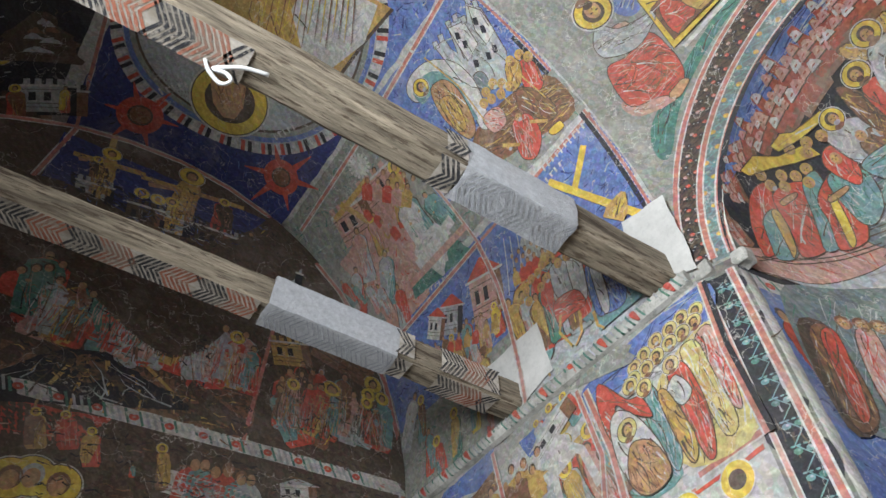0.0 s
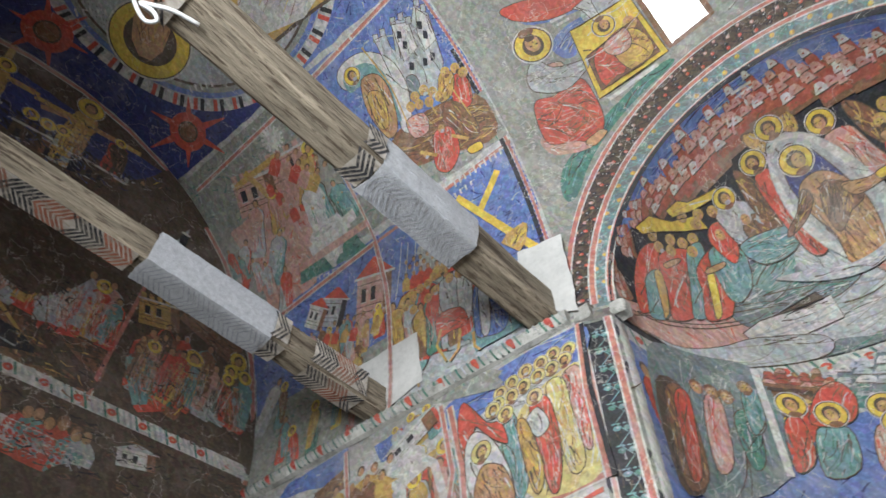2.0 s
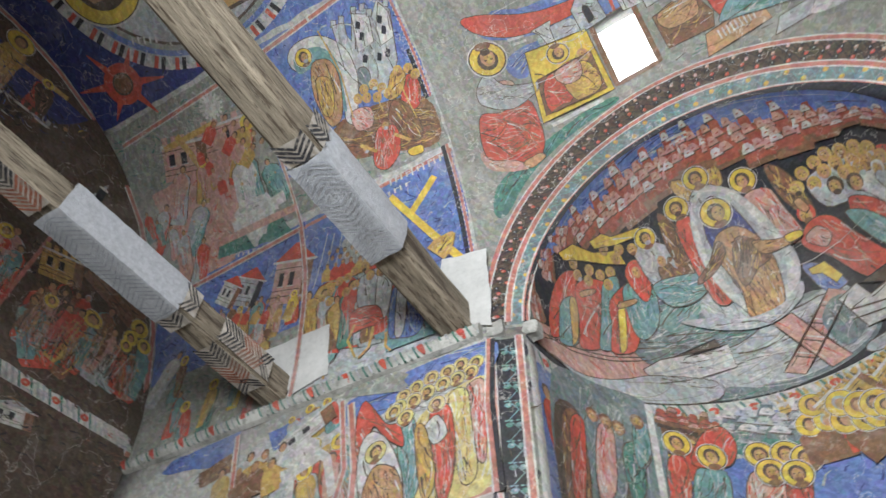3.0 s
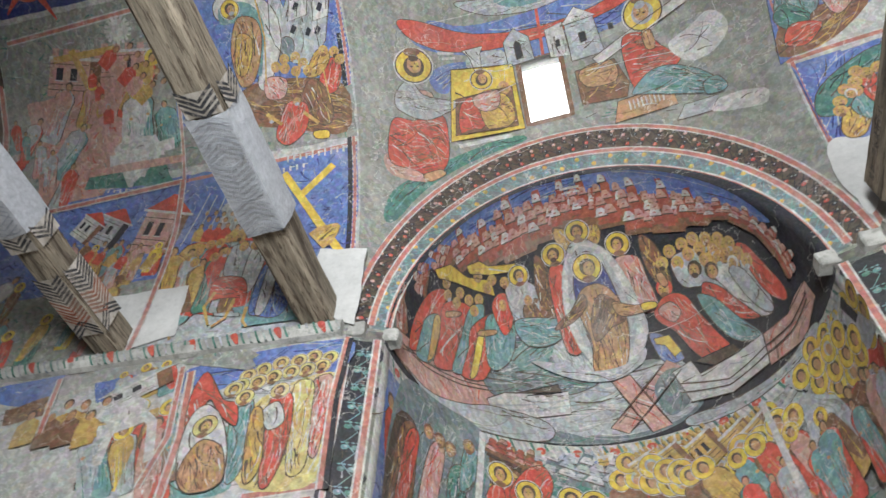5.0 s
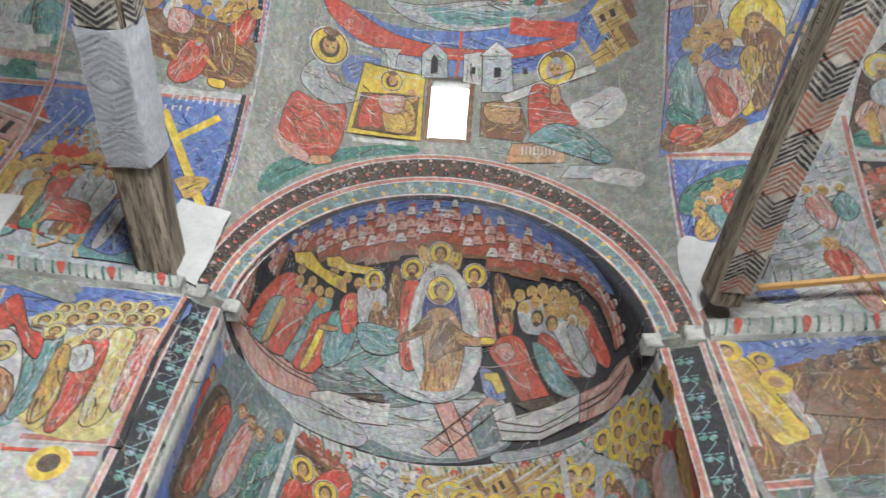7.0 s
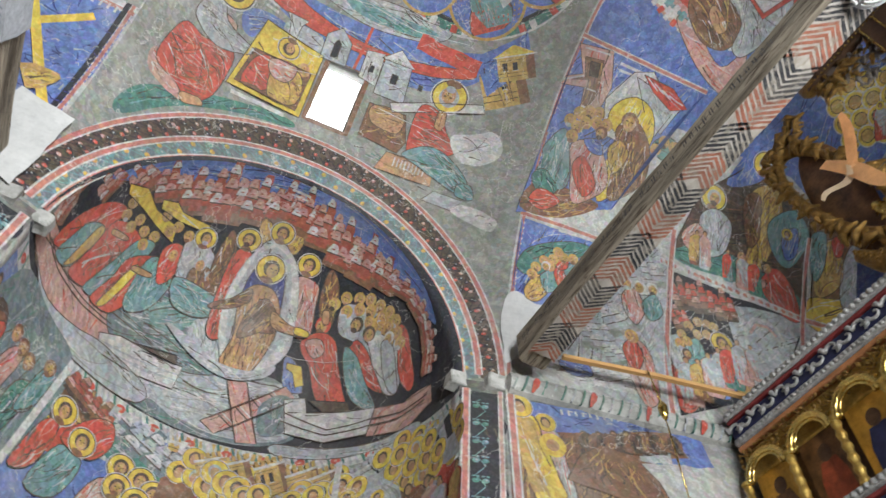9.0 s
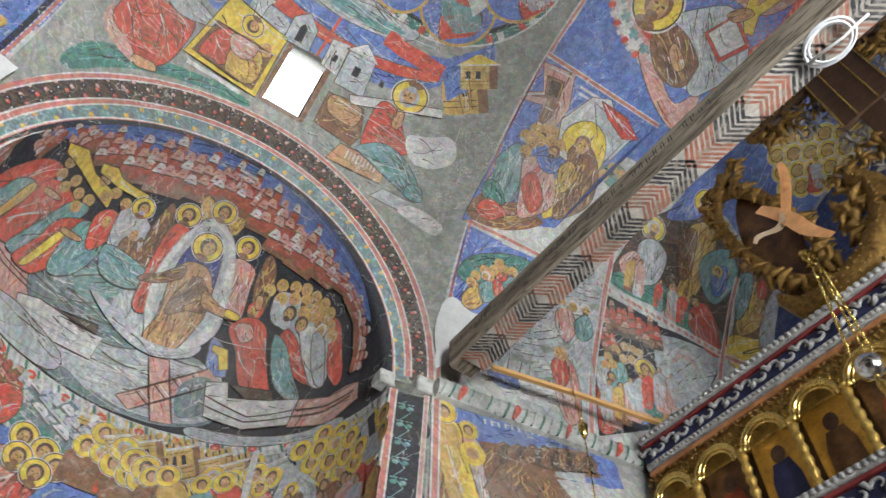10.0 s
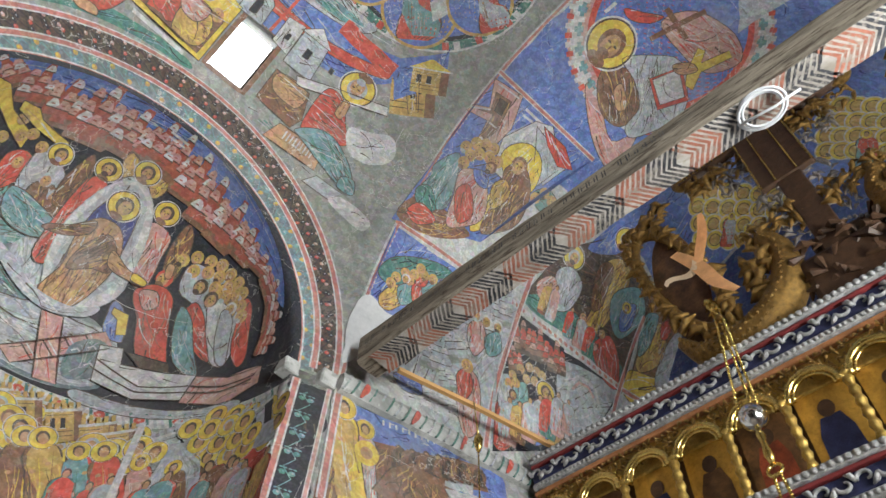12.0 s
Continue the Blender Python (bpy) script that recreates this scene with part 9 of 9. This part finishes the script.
m.face((1.890, 80.3), 0.199, True, BROWN)
m.stroke("inscription", PALE, [(1.688, 83.2), (1.691, 85.8)], 0.026)
m.patch((2.43, -0.27, 6.68), (2.40, -0.70, 6.53), (2.23, -0.78, 6.51), (2.15, -0.43, 6.66), GREY, 4, 4, "ground_colour")

m = Mural("fresco_vault_scene", "east", "bright fresco of a robed man among followers before a pale house")
m.shape("painted_sky", BLUE, [(1.431, 62.3), (2.416, 62.2), (2.015, 34.9), (1.381, 28.9), (1.440, 44.1)], folds=20, edge=None, smooth=False)
m.shape("painted_ground", BROWN, [(1.393, 30.1), (1.479, 35.7), (1.747, 35.7), (1.922, 34.5), (1.669, 30.2)], folds=8, edge=None)
m.shape("painted_house", PINK, [(1.435, 60.8), (1.681, 61.9), (1.767, 55.9), (1.734, 50.2), (1.607, 49.7), (1.584, 54.1), (1.419, 53.1), (1.433, 54.7), (1.540, 56.2)], folds=6, smooth=False)
m.shape("painted_house", BROWN, [(1.509, 59.1), (1.642, 59.7), (1.687, 54.0), (1.657, 51.0), (1.606, 51.2), (1.593, 55.6), (1.478, 54.5), (1.562, 55.8)], folds=4, smooth=False)
m.shape("painted_window", UMBER, [(1.558, 58.7), (1.624, 59.0), (1.642, 56.5), (1.581, 56.3)], smooth=False)
m.stroke("painted_moulding", PALE, [(1.424, 54.0), (1.556, 56.0)], 0.012)
m.stroke("painted_moulding", PALE, [(1.608, 50.8), (1.734, 50.9)], 0.012)
m.stroke("painted_moulding", PALE, [(1.483, 60.5), (1.669, 61.1)], 0.013)
m.stroke("painted_moulding", PALE, [(1.587, 54.0), (1.671, 54.1)], 0.012)
m.shape("painted_house", PALE, [(1.817, 47.6), (1.754, 53.6), (1.876, 60.1), (2.006, 61.6), (2.249, 56.3), (2.178, 50.7), (1.994, 47.1)], folds=10, smooth=False)
m.shape("painted_house", GREY, [(1.907, 59.5), (2.151, 58.5), (2.286, 57.1), (2.215, 51.4), (2.060, 53.8)], folds=6, smooth=False)
m.shape("painted_roof", RED, [(1.948, 60.4), (2.182, 60.3), (2.335, 57.8), (2.220, 56.3), (2.058, 58.2)], folds=4, smooth=False)
m.stroke("painted_tile", PALE, [(1.981, 60.2), (2.083, 58.7)], 0.009)
m.stroke("painted_tile", PALE, [(2.044, 59.7), (2.136, 58.6)], 0.009)
m.stroke("painted_tile", PALE, [(2.108, 59.2), (2.189, 58.4)], 0.009)
m.stroke("painted_tile", PALE, [(2.171, 58.8), (2.242, 58.3)], 0.009)
m.stroke("painted_tile", PALE, [(2.235, 58.3), (2.295, 58.1)], 0.009)
m.shape("painted_glory", YELLOW, [(1.838, 53.6), (1.960, 56.1), (2.107, 54.8), (2.172, 49.9), (2.102, 44.0), (2.033, 38.9), (1.903, 35.4), (1.878, 41.1), (1.935, 47.3), (1.822, 50.3)], folds=14)
m.shape("painted_robe", TEAL, [(1.450, 41.8), (1.552, 46.1), (1.633, 42.2), (1.676, 36.2), (1.535, 34.7), (1.443, 36.6), (1.470, 39.5)], folds=14)
m.shape("painted_robe", GREEN, [(1.425, 35.9), (1.500, 37.9), (1.616, 34.9), (1.513, 33.1)], folds=5)
m.shape("painted_robe", PINK, [(1.629, 43.8), (1.765, 45.6), (1.889, 43.2), (1.943, 38.3), (1.785, 33.9), (1.714, 34.5), (1.675, 39.3)], folds=18)
m.shape("painted_robe", RED, [(1.675, 39.9), (1.742, 42.4), (1.864, 38.4), (1.795, 35.3)], folds=8)
m.shape("painted_robe", BLUE, [(1.705, 45.4), (1.812, 46.2), (1.860, 43.9), (1.774, 43.6)], folds=3)
m.shape("painted_robe", BROWN, [(1.899, 49.2), (1.994, 52.2), (2.134, 49.8), (2.201, 45.5), (2.176, 40.8), (1.987, 36.2), (1.953, 40.6), (1.973, 44.8)], folds=24)
m.shape("painted_robe", OCHRE, [(1.885, 45.1), (1.953, 47.6), (2.040, 45.4), (1.969, 41.3)], folds=7)
m.shape("painted_bush", GREEN, [(2.177, 48.7), (2.258, 51.6), (2.384, 50.6), (2.304, 47.1)], folds=5)
for at in ((1.573, 47.7), (1.614, 49.5), (1.676, 50.3), (1.750, 50.7), (1.632, 47.0), (1.682, 48.2), (1.749, 48.9), (1.829, 49.2), (1.620, 45.1)):
    m.face(at, 0.045, False, OCHRE)
m.face((1.810, 47.5), 0.045, False, BROWN)
for at in ((2.212, 48.4), (2.257, 50.4), (2.341, 50.1)):
    m.face(at, 0.042, False, OCHRE)
m.face((1.978, 51.3), 0.067, False, BROWN)
m.shape("painted_robe", RED, [(1.439, 31.8), (1.507, 34.4), (1.654, 33.2), (1.543, 30.6)], folds=6)
m.stroke("inscription", PALE, [(1.759, 60.5), (1.933, 60.5)], 0.021)
m.stroke("inscription", PALE, [(1.769, 59.3), (1.910, 59.5)], 0.017)
m.border(m.place(*(1.431, 62.3)), m.place(*(1.873, 62.3)), m.place(*(2.423, 62.3)), w=0.040)
m.border(m.place(*(1.414, 29.1)), m.place(*(1.689, 29.1)), m.place(*(2.005, 28.8)), w=0.045)

m = Mural("fresco_vault_scene", "east", "fresco of a seated company against green leaves on blue")
m.shape("painted_sky", BLUE, [(1.428, 28.4), (2.006, 27.9), (1.673, 13.4), (1.441, 15.5)], folds=10, edge=None, smooth=False)
m.shape("painted_bush", GREEN, [(1.447, 19.8), (1.517, 23.7), (1.778, 26.8), (1.927, 26.4), (1.722, 22.0), (1.555, 18.9)], folds=12)
m.shape("painted_robe", OCHRE, [(1.514, 16.6), (1.589, 19.4), (1.674, 18.0), (1.611, 15.0), (1.532, 14.8)], folds=7)
m.shape("painted_robe", TEAL, [(1.603, 19.1), (1.676, 20.8), (1.726, 18.3), (1.654, 16.7)], folds=5)
m.shape("painted_robe", RED, [(1.687, 20.9), (1.747, 21.9), (1.780, 19.7), (1.726, 18.3)], folds=4)
m.shape("painted_robe", TEAL, [(1.751, 21.9), (1.856, 23.6), (1.871, 21.1), (1.791, 19.8)], folds=5)
m.shape("painted_robe", RED, [(1.690, 22.6), (1.762, 23.8), (1.776, 22.0), (1.719, 21.1)], folds=3)
for at in ((1.571, 20.5), (1.617, 22.0), (1.677, 22.6), (1.737, 23.4), (1.803, 23.7), (1.656, 21.2), (1.698, 24.1), (1.551, 19.1)):
    m.face(at, 0.036, False, OCHRE)
m.face((1.632, 21.1), 0.032, False, PALE)
m.stroke("inscription", PALE, [(1.684, 28.1), (1.896, 28.2)], 0.019)
m.shape("plaster_patch", WHITE, [(1.454, 15.2), (1.579, 14.3), (1.668, 13.8), (1.519, 6.2), (1.420, 3.4), (1.422, 8.2)], edge=None)
m.shape("plaster_patch", WHITE, [(1.414, 14.6), (1.499, 14.9), (1.464, 7.8), (1.425, 5.4), (1.386, 9.6)], edge=None)

m = Mural("fresco_vault_scene", "east", "worn fresco of white rocks and two red robed women")
m.shape("painted_ground", GREY, [(1.714, 5.6), (2.020, 20.1), (2.367, 31.1), (2.481, 27.0), (2.421, 17.2), (2.446, 1.8), (2.006, 2.0)], folds=26, edge=None, smooth=False)
m.crag((1.997, 9.9), (1.946, 15.3), 0.207, GREY, PALE)
m.crag((2.178, 13.9), (2.032, 19.2), 0.216, GREY, PALE)
m.crag((2.261, 19.3), (2.183, 25.3), 0.224, GREY, PALE)
m.crag((2.375, 23.7), (2.322, 29.2), 0.154, GREY, PALE)
m.crag((2.134, 8.3), (2.062, 12.3), 0.173, GREY, PALE)
m.shape("painted_water", PALE, [(1.717, 5.2), (1.983, 6.3), (2.353, 6.8), (2.319, 4.0), (2.000, 3.3), (1.768, 3.5)], folds=12, edge=None)
m.shape("painted_robe", BLUE, [(1.731, 5.8), (1.879, 6.9), (1.933, 4.7), (1.803, 4.0)], folds=5)
m.shape("painted_robe", PINK, [(2.152, 10.7), (2.229, 13.1), (2.324, 10.8), (2.339, 4.2), (2.250, 1.8), (2.184, 5.1)], folds=14)
m.shape("painted_robe", RED, [(2.138, 10.8), (2.209, 12.8), (2.272, 10.1), (2.203, 7.3)], folds=7)
m.shape("painted_robe", PINK, [(2.146, 20.3), (2.227, 22.1), (2.303, 18.8), (2.243, 15.6), (2.166, 17.4)], folds=7)
m.shape("painted_robe", TEAL, [(2.281, 19.6), (2.372, 22.0), (2.429, 19.0), (2.340, 17.0)], folds=5)
m.shape("painted_robe", RED, [(2.428, 9.6), (2.578, 11.1), (2.572, 4.2), (2.424, 3.8)], folds=7)
m.face((2.206, 13.2), 0.047, False, OCHRE)
for at in ((2.184, 22.5), (2.270, 22.5), (2.352, 22.8)):
    m.face(at, 0.045, False, PALE)
m.border(m.place(*(2.478, 35.3)), m.place(*(2.476, 23.5)), m.place(*(2.429, 11.2)), m.place(*(2.388, -0.2)), w=0.050)

m = Mural("fresco_vault_scene", "east", "dark fresco of a crowd beside a red crag and pale arcade")
m.shape("painted_ground", BLACK, [(2.475, 27.5), (3.489, 25.8), (3.339, 18.1), (2.838, 6.4), (2.446, 1.8), (2.458, 15.6)], folds=14, edge=None, smooth=False)
m.shape("painted_ground", GREY, [(2.950, 24.7), (3.493, 25.2), (3.356, 17.8), (3.025, 10.5), (2.928, 17.7)], folds=12, edge=None)
m.crag((2.599, 21.4), (2.530, 27.2), 0.156, BROWN, RED)
m.crag((2.745, 21.8), (2.679, 27.7), 0.174, BROWN, RED)
m.crag((2.899, 21.7), (2.843, 27.2), 0.161, BROWN, RED)
m.crag((2.586, 17.4), (2.498, 21.6), 0.130, BROWN, RED)
m.shape("painted_robe", RED, [(2.472, 9.7), (2.569, 13.0), (2.636, 6.9), (2.530, 2.8), (2.445, 3.6)], folds=8)
m.shape("painted_robe", TEAL, [(2.563, 13.9), (2.666, 16.3), (2.717, 10.8), (2.621, 7.6)], folds=7)
m.shape("painted_robe", BLUE, [(2.665, 12.2), (2.842, 15.3), (2.928, 11.4), (2.770, 6.5)], folds=10)
m.shape("painted_robe", OCHRE, [(2.867, 12.7), (2.992, 14.8), (2.978, 9.0), (2.894, 8.0)], folds=6)
m.shape("painted_robe", GREY, [(2.444, 14.4), (2.525, 16.0), (2.574, 12.0), (2.480, 9.8)], folds=5)
for at in ((2.547, 16.3), (2.604, 18.2), (2.671, 19.4), (2.740, 19.5), (2.587, 15.3), (2.660, 17.1), (2.730, 17.6), (2.781, 19.4), (2.527, 14.5)):
    m.face(at, 0.034, False, OCHRE)
m.face((2.832, 16.9), 0.086, True, UMBER)
for at in ((2.944, 14.2), (2.569, 13.0)):
    m.face(at, 0.035, False, UMBER)
m.stroke("painted_column", GREY, [(3.031, 13.2), (3.020, 20.0)], 0.022)
m.stroke("painted_column", GREY, [(3.144, 15.6), (3.135, 21.5)], 0.022)
m.stroke("painted_column", GREY, [(3.260, 18.1), (3.253, 23.1)], 0.022)
m.stroke("painted_arch", PALE, [(3.016, 17.2), (3.023, 21.1), (3.080, 23.3), (3.173, 23.7), (3.245, 22.8), (3.315, 20.0)], 0.03)
m.stroke("painted_arch", PINK, [(3.049, 20.4), (3.098, 22.4), (3.181, 22.6), (3.244, 21.3)], 0.022)
m.stroke("inscription", PALE, [(2.920, 26.5), (3.198, 27.0)], 0.021)
m.border(m.place(*(2.405, 28.7)), m.place(*(2.918, 27.7)), m.place(*(3.485, 26.3)), m.place(*(3.862, 26.7)), w=0.050)
m.border(m.place(*(3.501, 43.3)), m.place(*(3.486, 31.2)), m.place(*(3.424, 19.7)), w=0.045)
m.crowd(m.place(*(2.530, 3.7)), m.place(*(3.072, 12.1)), 7, 0.34)

m = Mural("fresco_vault_scene", "east", "dark fresco of robed figures on a hill below blue sky")
m.shape("painted_ground", UMBER, [(2.460, 30.2), (2.628, 44.4), (2.912, 52.5), (3.509, 49.2), (3.508, 39.3), (3.485, 26.3), (2.951, 29.4)], folds=22, edge=None, smooth=False)
m.shape("painted_sky", BLUE, [(2.794, 47.4), (2.860, 54.4), (2.960, 65.8), (3.150, 65.3), (3.078, 55.8), (3.029, 50.4)], folds=6, edge=None)
m.shape("painted_hill", GREEN, [(2.473, 31.0), (2.737, 34.6), (3.124, 33.2), (3.445, 30.6), (3.366, 27.0), (2.951, 29.4), (2.630, 29.3)], folds=10, edge=None)
m.shape("painted_robe", GREY, [(2.648, 39.5), (2.765, 42.1), (2.898, 39.8), (2.857, 34.0), (2.709, 32.9)], folds=12)
m.shape("painted_robe", PINK, [(2.537, 35.1), (2.645, 38.1), (2.737, 34.6), (2.607, 32.5)], folds=6)
m.shape("painted_robe", OCHRE, [(2.993, 48.0), (3.168, 50.5), (3.269, 44.9), (3.210, 37.1), (3.114, 31.8), (3.016, 32.8), (3.047, 39.7)], folds=18)
m.shape("painted_robe", BROWN, [(2.947, 46.1), (3.067, 47.6), (3.111, 39.5), (3.029, 37.4)], folds=7)
m.shape("painted_robe", RED, [(3.144, 30.8), (3.264, 34.8), (3.408, 31.3), (3.434, 25.6), (3.271, 26.3)], folds=12)
m.shape("painted_arm", PINK, [(3.044, 30.8), (3.175, 31.5), (3.176, 30.1), (3.069, 29.7)])
m.shape("painted_robe", TEAL, [(3.164, 43.0), (3.348, 47.7), (3.501, 43.3), (3.378, 35.9), (3.242, 37.0)], folds=12)
m.shape("painted_robe", BLUE, [(3.283, 41.7), (3.390, 44.2), (3.418, 39.2), (3.330, 37.1)], folds=6)
m.face((2.723, 44.1), 0.104, True, GREY)
m.face((3.033, 54.2), 0.101, True, GREY)
for at in ((3.185, 34.2), (2.985, 34.8)):
    m.face(at, 0.044, False, UMBER)
m.face((3.320, 42.3), 0.050, True, UMBER)
m.crowd(m.place(*(2.587, 30.4)), m.place(*(3.163, 27.7)), 5, 0.34)

m = Mural("fresco_vault_scene", "east", "fresco of yellow hills and draped figures beside the icon screen")
m.shape("painted_sky", BLUE, [(2.960, 65.8), (3.177, 78.2), (3.677, 80.8), (3.807, 61.5), (3.602, 51.0), (3.146, 55.7)], folds=8, edge=None)
m.shape("painted_ground", BROWN, [(3.463, 48.4), (3.913, 60.4), (4.392, 53.4), (3.898, 33.5), (3.537, 27.0), (3.550, 38.7)], folds=12, edge=None, smooth=False)
m.shape("painted_hill", YELLOW, [(3.485, 26.3), (3.527, 31.2), (3.832, 33.8), (4.109, 42.2), (4.290, 43.7), (3.931, 29.8), (3.667, 25.0)], folds=10)
m.shape("painted_robe", OCHRE, [(3.579, 42.6), (3.737, 44.6), (3.792, 37.1), (3.636, 32.2), (3.559, 33.6)], folds=12)
m.shape("painted_robe", RED, [(3.677, 44.9), (3.770, 46.3), (3.776, 42.4), (3.712, 41.6)], folds=4)
m.shape("painted_robe", GREY, [(3.832, 44.8), (4.042, 46.2), (4.007, 37.8), (3.828, 31.1), (3.767, 34.1)], folds=14)
m.shape("painted_robe", TEAL, [(3.501, 43.3), (3.622, 45.4), (3.642, 38.8), (3.561, 34.9)], folds=7)
for row, n in enumerate((7, 7, 7, 5)):
    for i in range(n):
        at = Vector((3.25 + 0.10 * i + 0.11 * row, 0.64 - 0.088 * i + 0.07 * row, 6.54 + 0.008 * i - 0.04 * row))
        m.medallion(tuple(at), tuple(at + Vector((-0.07, -0.048, 0.018))), [(1.00, PALE), (0.88, YELLOW), (0.62, UMBER), (0.54, OCHRE)], "halo")
for row in range(4):
    for i in range(5):
        at = Vector((3.28 + 0.048 * i + 0.117 * row, -0.45 - 0.077 * i + 0.056 * row, 6.54 - 0.04 * i + 0.007 * row))
        m.medallion(tuple(at), tuple(at + Vector((-0.08, -0.038, -0.008))), [(1.00, PALE), (0.88, YELLOW), (0.62, UMBER), (0.54, OCHRE)], "halo")
m.figure((3.80, 0.74, 6.44), (3.62, 0.54, 6.53), 1.40, RED, GREY, True)
m.figure((4.11, 0.66, 6.44), (3.80, 0.50, 6.53), 1.40, GREY, PINK, True)
m.figure((4.30, 0.55, 6.46), (4.02, 0.42, 6.53), 1.40, RED, TEAL, False)
m.figure((4.28, 0.15, 6.55), (3.96, -0.03, 6.58), 1.40, PINK, TEAL, True)
m.figure((4.37, -0.13, 6.53), (3.97, -0.32, 6.52), 1.40, RED, OCHRE, True)
m.figure((3.92, -0.42, 6.49), (3.59, -0.57, 6.46), 1.40, TEAL, RED, True)

m = Mural("fresco_wall_panel", "seast", "fresco of a haloed woman before a brown hill on blue")
m.patch((1.46, 2.33, 4.12), (2.49, 2.15, 4.18), (2.56, 2.14, 3.96), (1.49, 2.33, 3.78), BLUE, 10, 10, "ground_colour")
m.patch((1.73, 2.29, 3.70), (2.41, 2.17, 3.99), (2.33, 2.18, 4.14), (1.79, 2.28, 3.97), BROWN, 8, 8, "ground_colour")
m.patch((1.44, 2.34, 4.04), (1.59, 2.31, 3.97), (1.61, 2.31, 3.52), (1.47, 2.33, 3.46), YELLOW, 6, 6, "ground_colour")
m.shape("painted_ground", BROWN, [(1.453, 3.846), (1.679, 3.952), (1.870, 3.921), (1.628, 3.346), (1.451, 3.288)], folds=16, edge=None)
m.shape("painted_ground", SLATE, [(1.484, 3.323), (1.638, 3.371), (1.548, 3.157), (1.480, 3.163)], folds=6, edge=None)
m.border(m.place(*(1.442, 3.319)), m.place(*(1.621, 3.334)), w=0.045)
m.shape("painted_ground", BROWN, [(1.728, 3.685), (2.080, 3.767), (1.907, 3.365), (1.693, 3.344)], folds=12, edge=None, smooth=False)
m.shape("painted_ground", SLATE, [(1.676, 3.354), (1.912, 3.375), (1.863, 3.261), (1.685, 3.265)], folds=6, edge=None, smooth=False)
m.heads((1.82, 2.27, 3.97), (2.25, 2.19, 4.07), 6, 0.050, False, 1, (0.00, 0.00, 1.00), 0.80, [BROWN, GREY])
m.figure((1.69, 2.29, 3.56), (1.61, 2.31, 4.04), 1.00, GREY, PINK, True)
m.figure((1.63, 2.30, 3.53), (1.46, 2.33, 4.12), 0.90, YELLOW, OCHRE, True)
m.medallion((1.65, 2.30, 3.86), (1.64, 2.30, 3.93), [(1.00, YELLOW), (0.50, SKIN)], "halo")
m.form((1.81, 2.27, 3.84), (1.80, 2.27, 3.98), [(0, -0.4, 0.4), (0.7, -0.4, 0.4), (1, -0.1, 0.1)], BROWN, "painted_form", 0.000, None)
m.form((1.85, 2.26, 3.85), (1.84, 2.27, 3.99), [(0, -0.4, 0.4), (0.7, -0.4, 0.4), (1, -0.1, 0.1)], UMBER, "painted_form", 0.000, None)
m.form((1.90, 2.26, 3.87), (1.89, 2.26, 4.00), [(0, -0.4, 0.4), (0.7, -0.4, 0.4), (1, -0.1, 0.1)], BROWN, "painted_form", 0.000, None)
m.form((1.94, 2.25, 3.88), (1.94, 2.25, 4.01), [(0, -0.4, 0.4), (0.7, -0.4, 0.4), (1, -0.1, 0.1)], UMBER, "painted_form", 0.000, None)
m.form((1.99, 2.24, 3.89), (1.99, 2.24, 4.02), [(0, -0.4, 0.4), (0.7, -0.4, 0.4), (1, -0.1, 0.1)], BROWN, "painted_form", 0.000, None)
m.form((2.04, 2.23, 3.91), (2.04, 2.23, 4.03), [(0, -0.4, 0.4), (0.7, -0.4, 0.4), (1, -0.1, 0.1)], UMBER, "painted_form", 0.000, None)
m.form((2.09, 2.22, 3.92), (2.09, 2.22, 4.04), [(0, -0.4, 0.4), (0.7, -0.4, 0.4), (1, -0.1, 0.1)], BROWN, "painted_form", 0.000, None)
m.form((2.14, 2.21, 3.93), (2.14, 2.21, 4.05), [(0, -0.4, 0.4), (0.7, -0.4, 0.4), (1, -0.1, 0.1)], UMBER, "painted_form", 0.000, None)
m.form((2.19, 2.21, 3.95), (2.19, 2.21, 4.07), [(0, -0.4, 0.4), (0.7, -0.4, 0.4), (1, -0.1, 0.1)], BROWN, "painted_form", 0.000, None)
m.form((2.24, 2.20, 3.96), (2.24, 2.20, 4.08), [(0, -0.4, 0.4), (0.7, -0.4, 0.4), (1, -0.1, 0.1)], UMBER, "painted_form", 0.000, None)
m.form((2.29, 2.19, 3.98), (2.30, 2.19, 4.09), [(0, -0.4, 0.4), (0.7, -0.4, 0.4), (1, -0.1, 0.1)], BROWN, "painted_form", 0.000, None)
m.form((2.34, 2.18, 3.99), (2.35, 2.18, 4.10), [(0, -0.4, 0.4), (0.7, -0.4, 0.4), (1, -0.1, 0.1)], UMBER, "painted_form", 0.000, None)
m.form((1.93, 2.25, 3.64), (1.97, 2.24, 3.92), [(0, -0.8, 1.2), (0.6, -0.6, 0.9), (1, -0.2, 0.4)], BROWN, "painted_form", 0.000, UMBER)
m.lettering((1.70, 2.29, 4.09), (2.06, 2.23, 4.14), 0.040, 9, None)
m.border((1.44, 2.34, 4.16), (1.46, 2.33, 3.51), w=0.050)
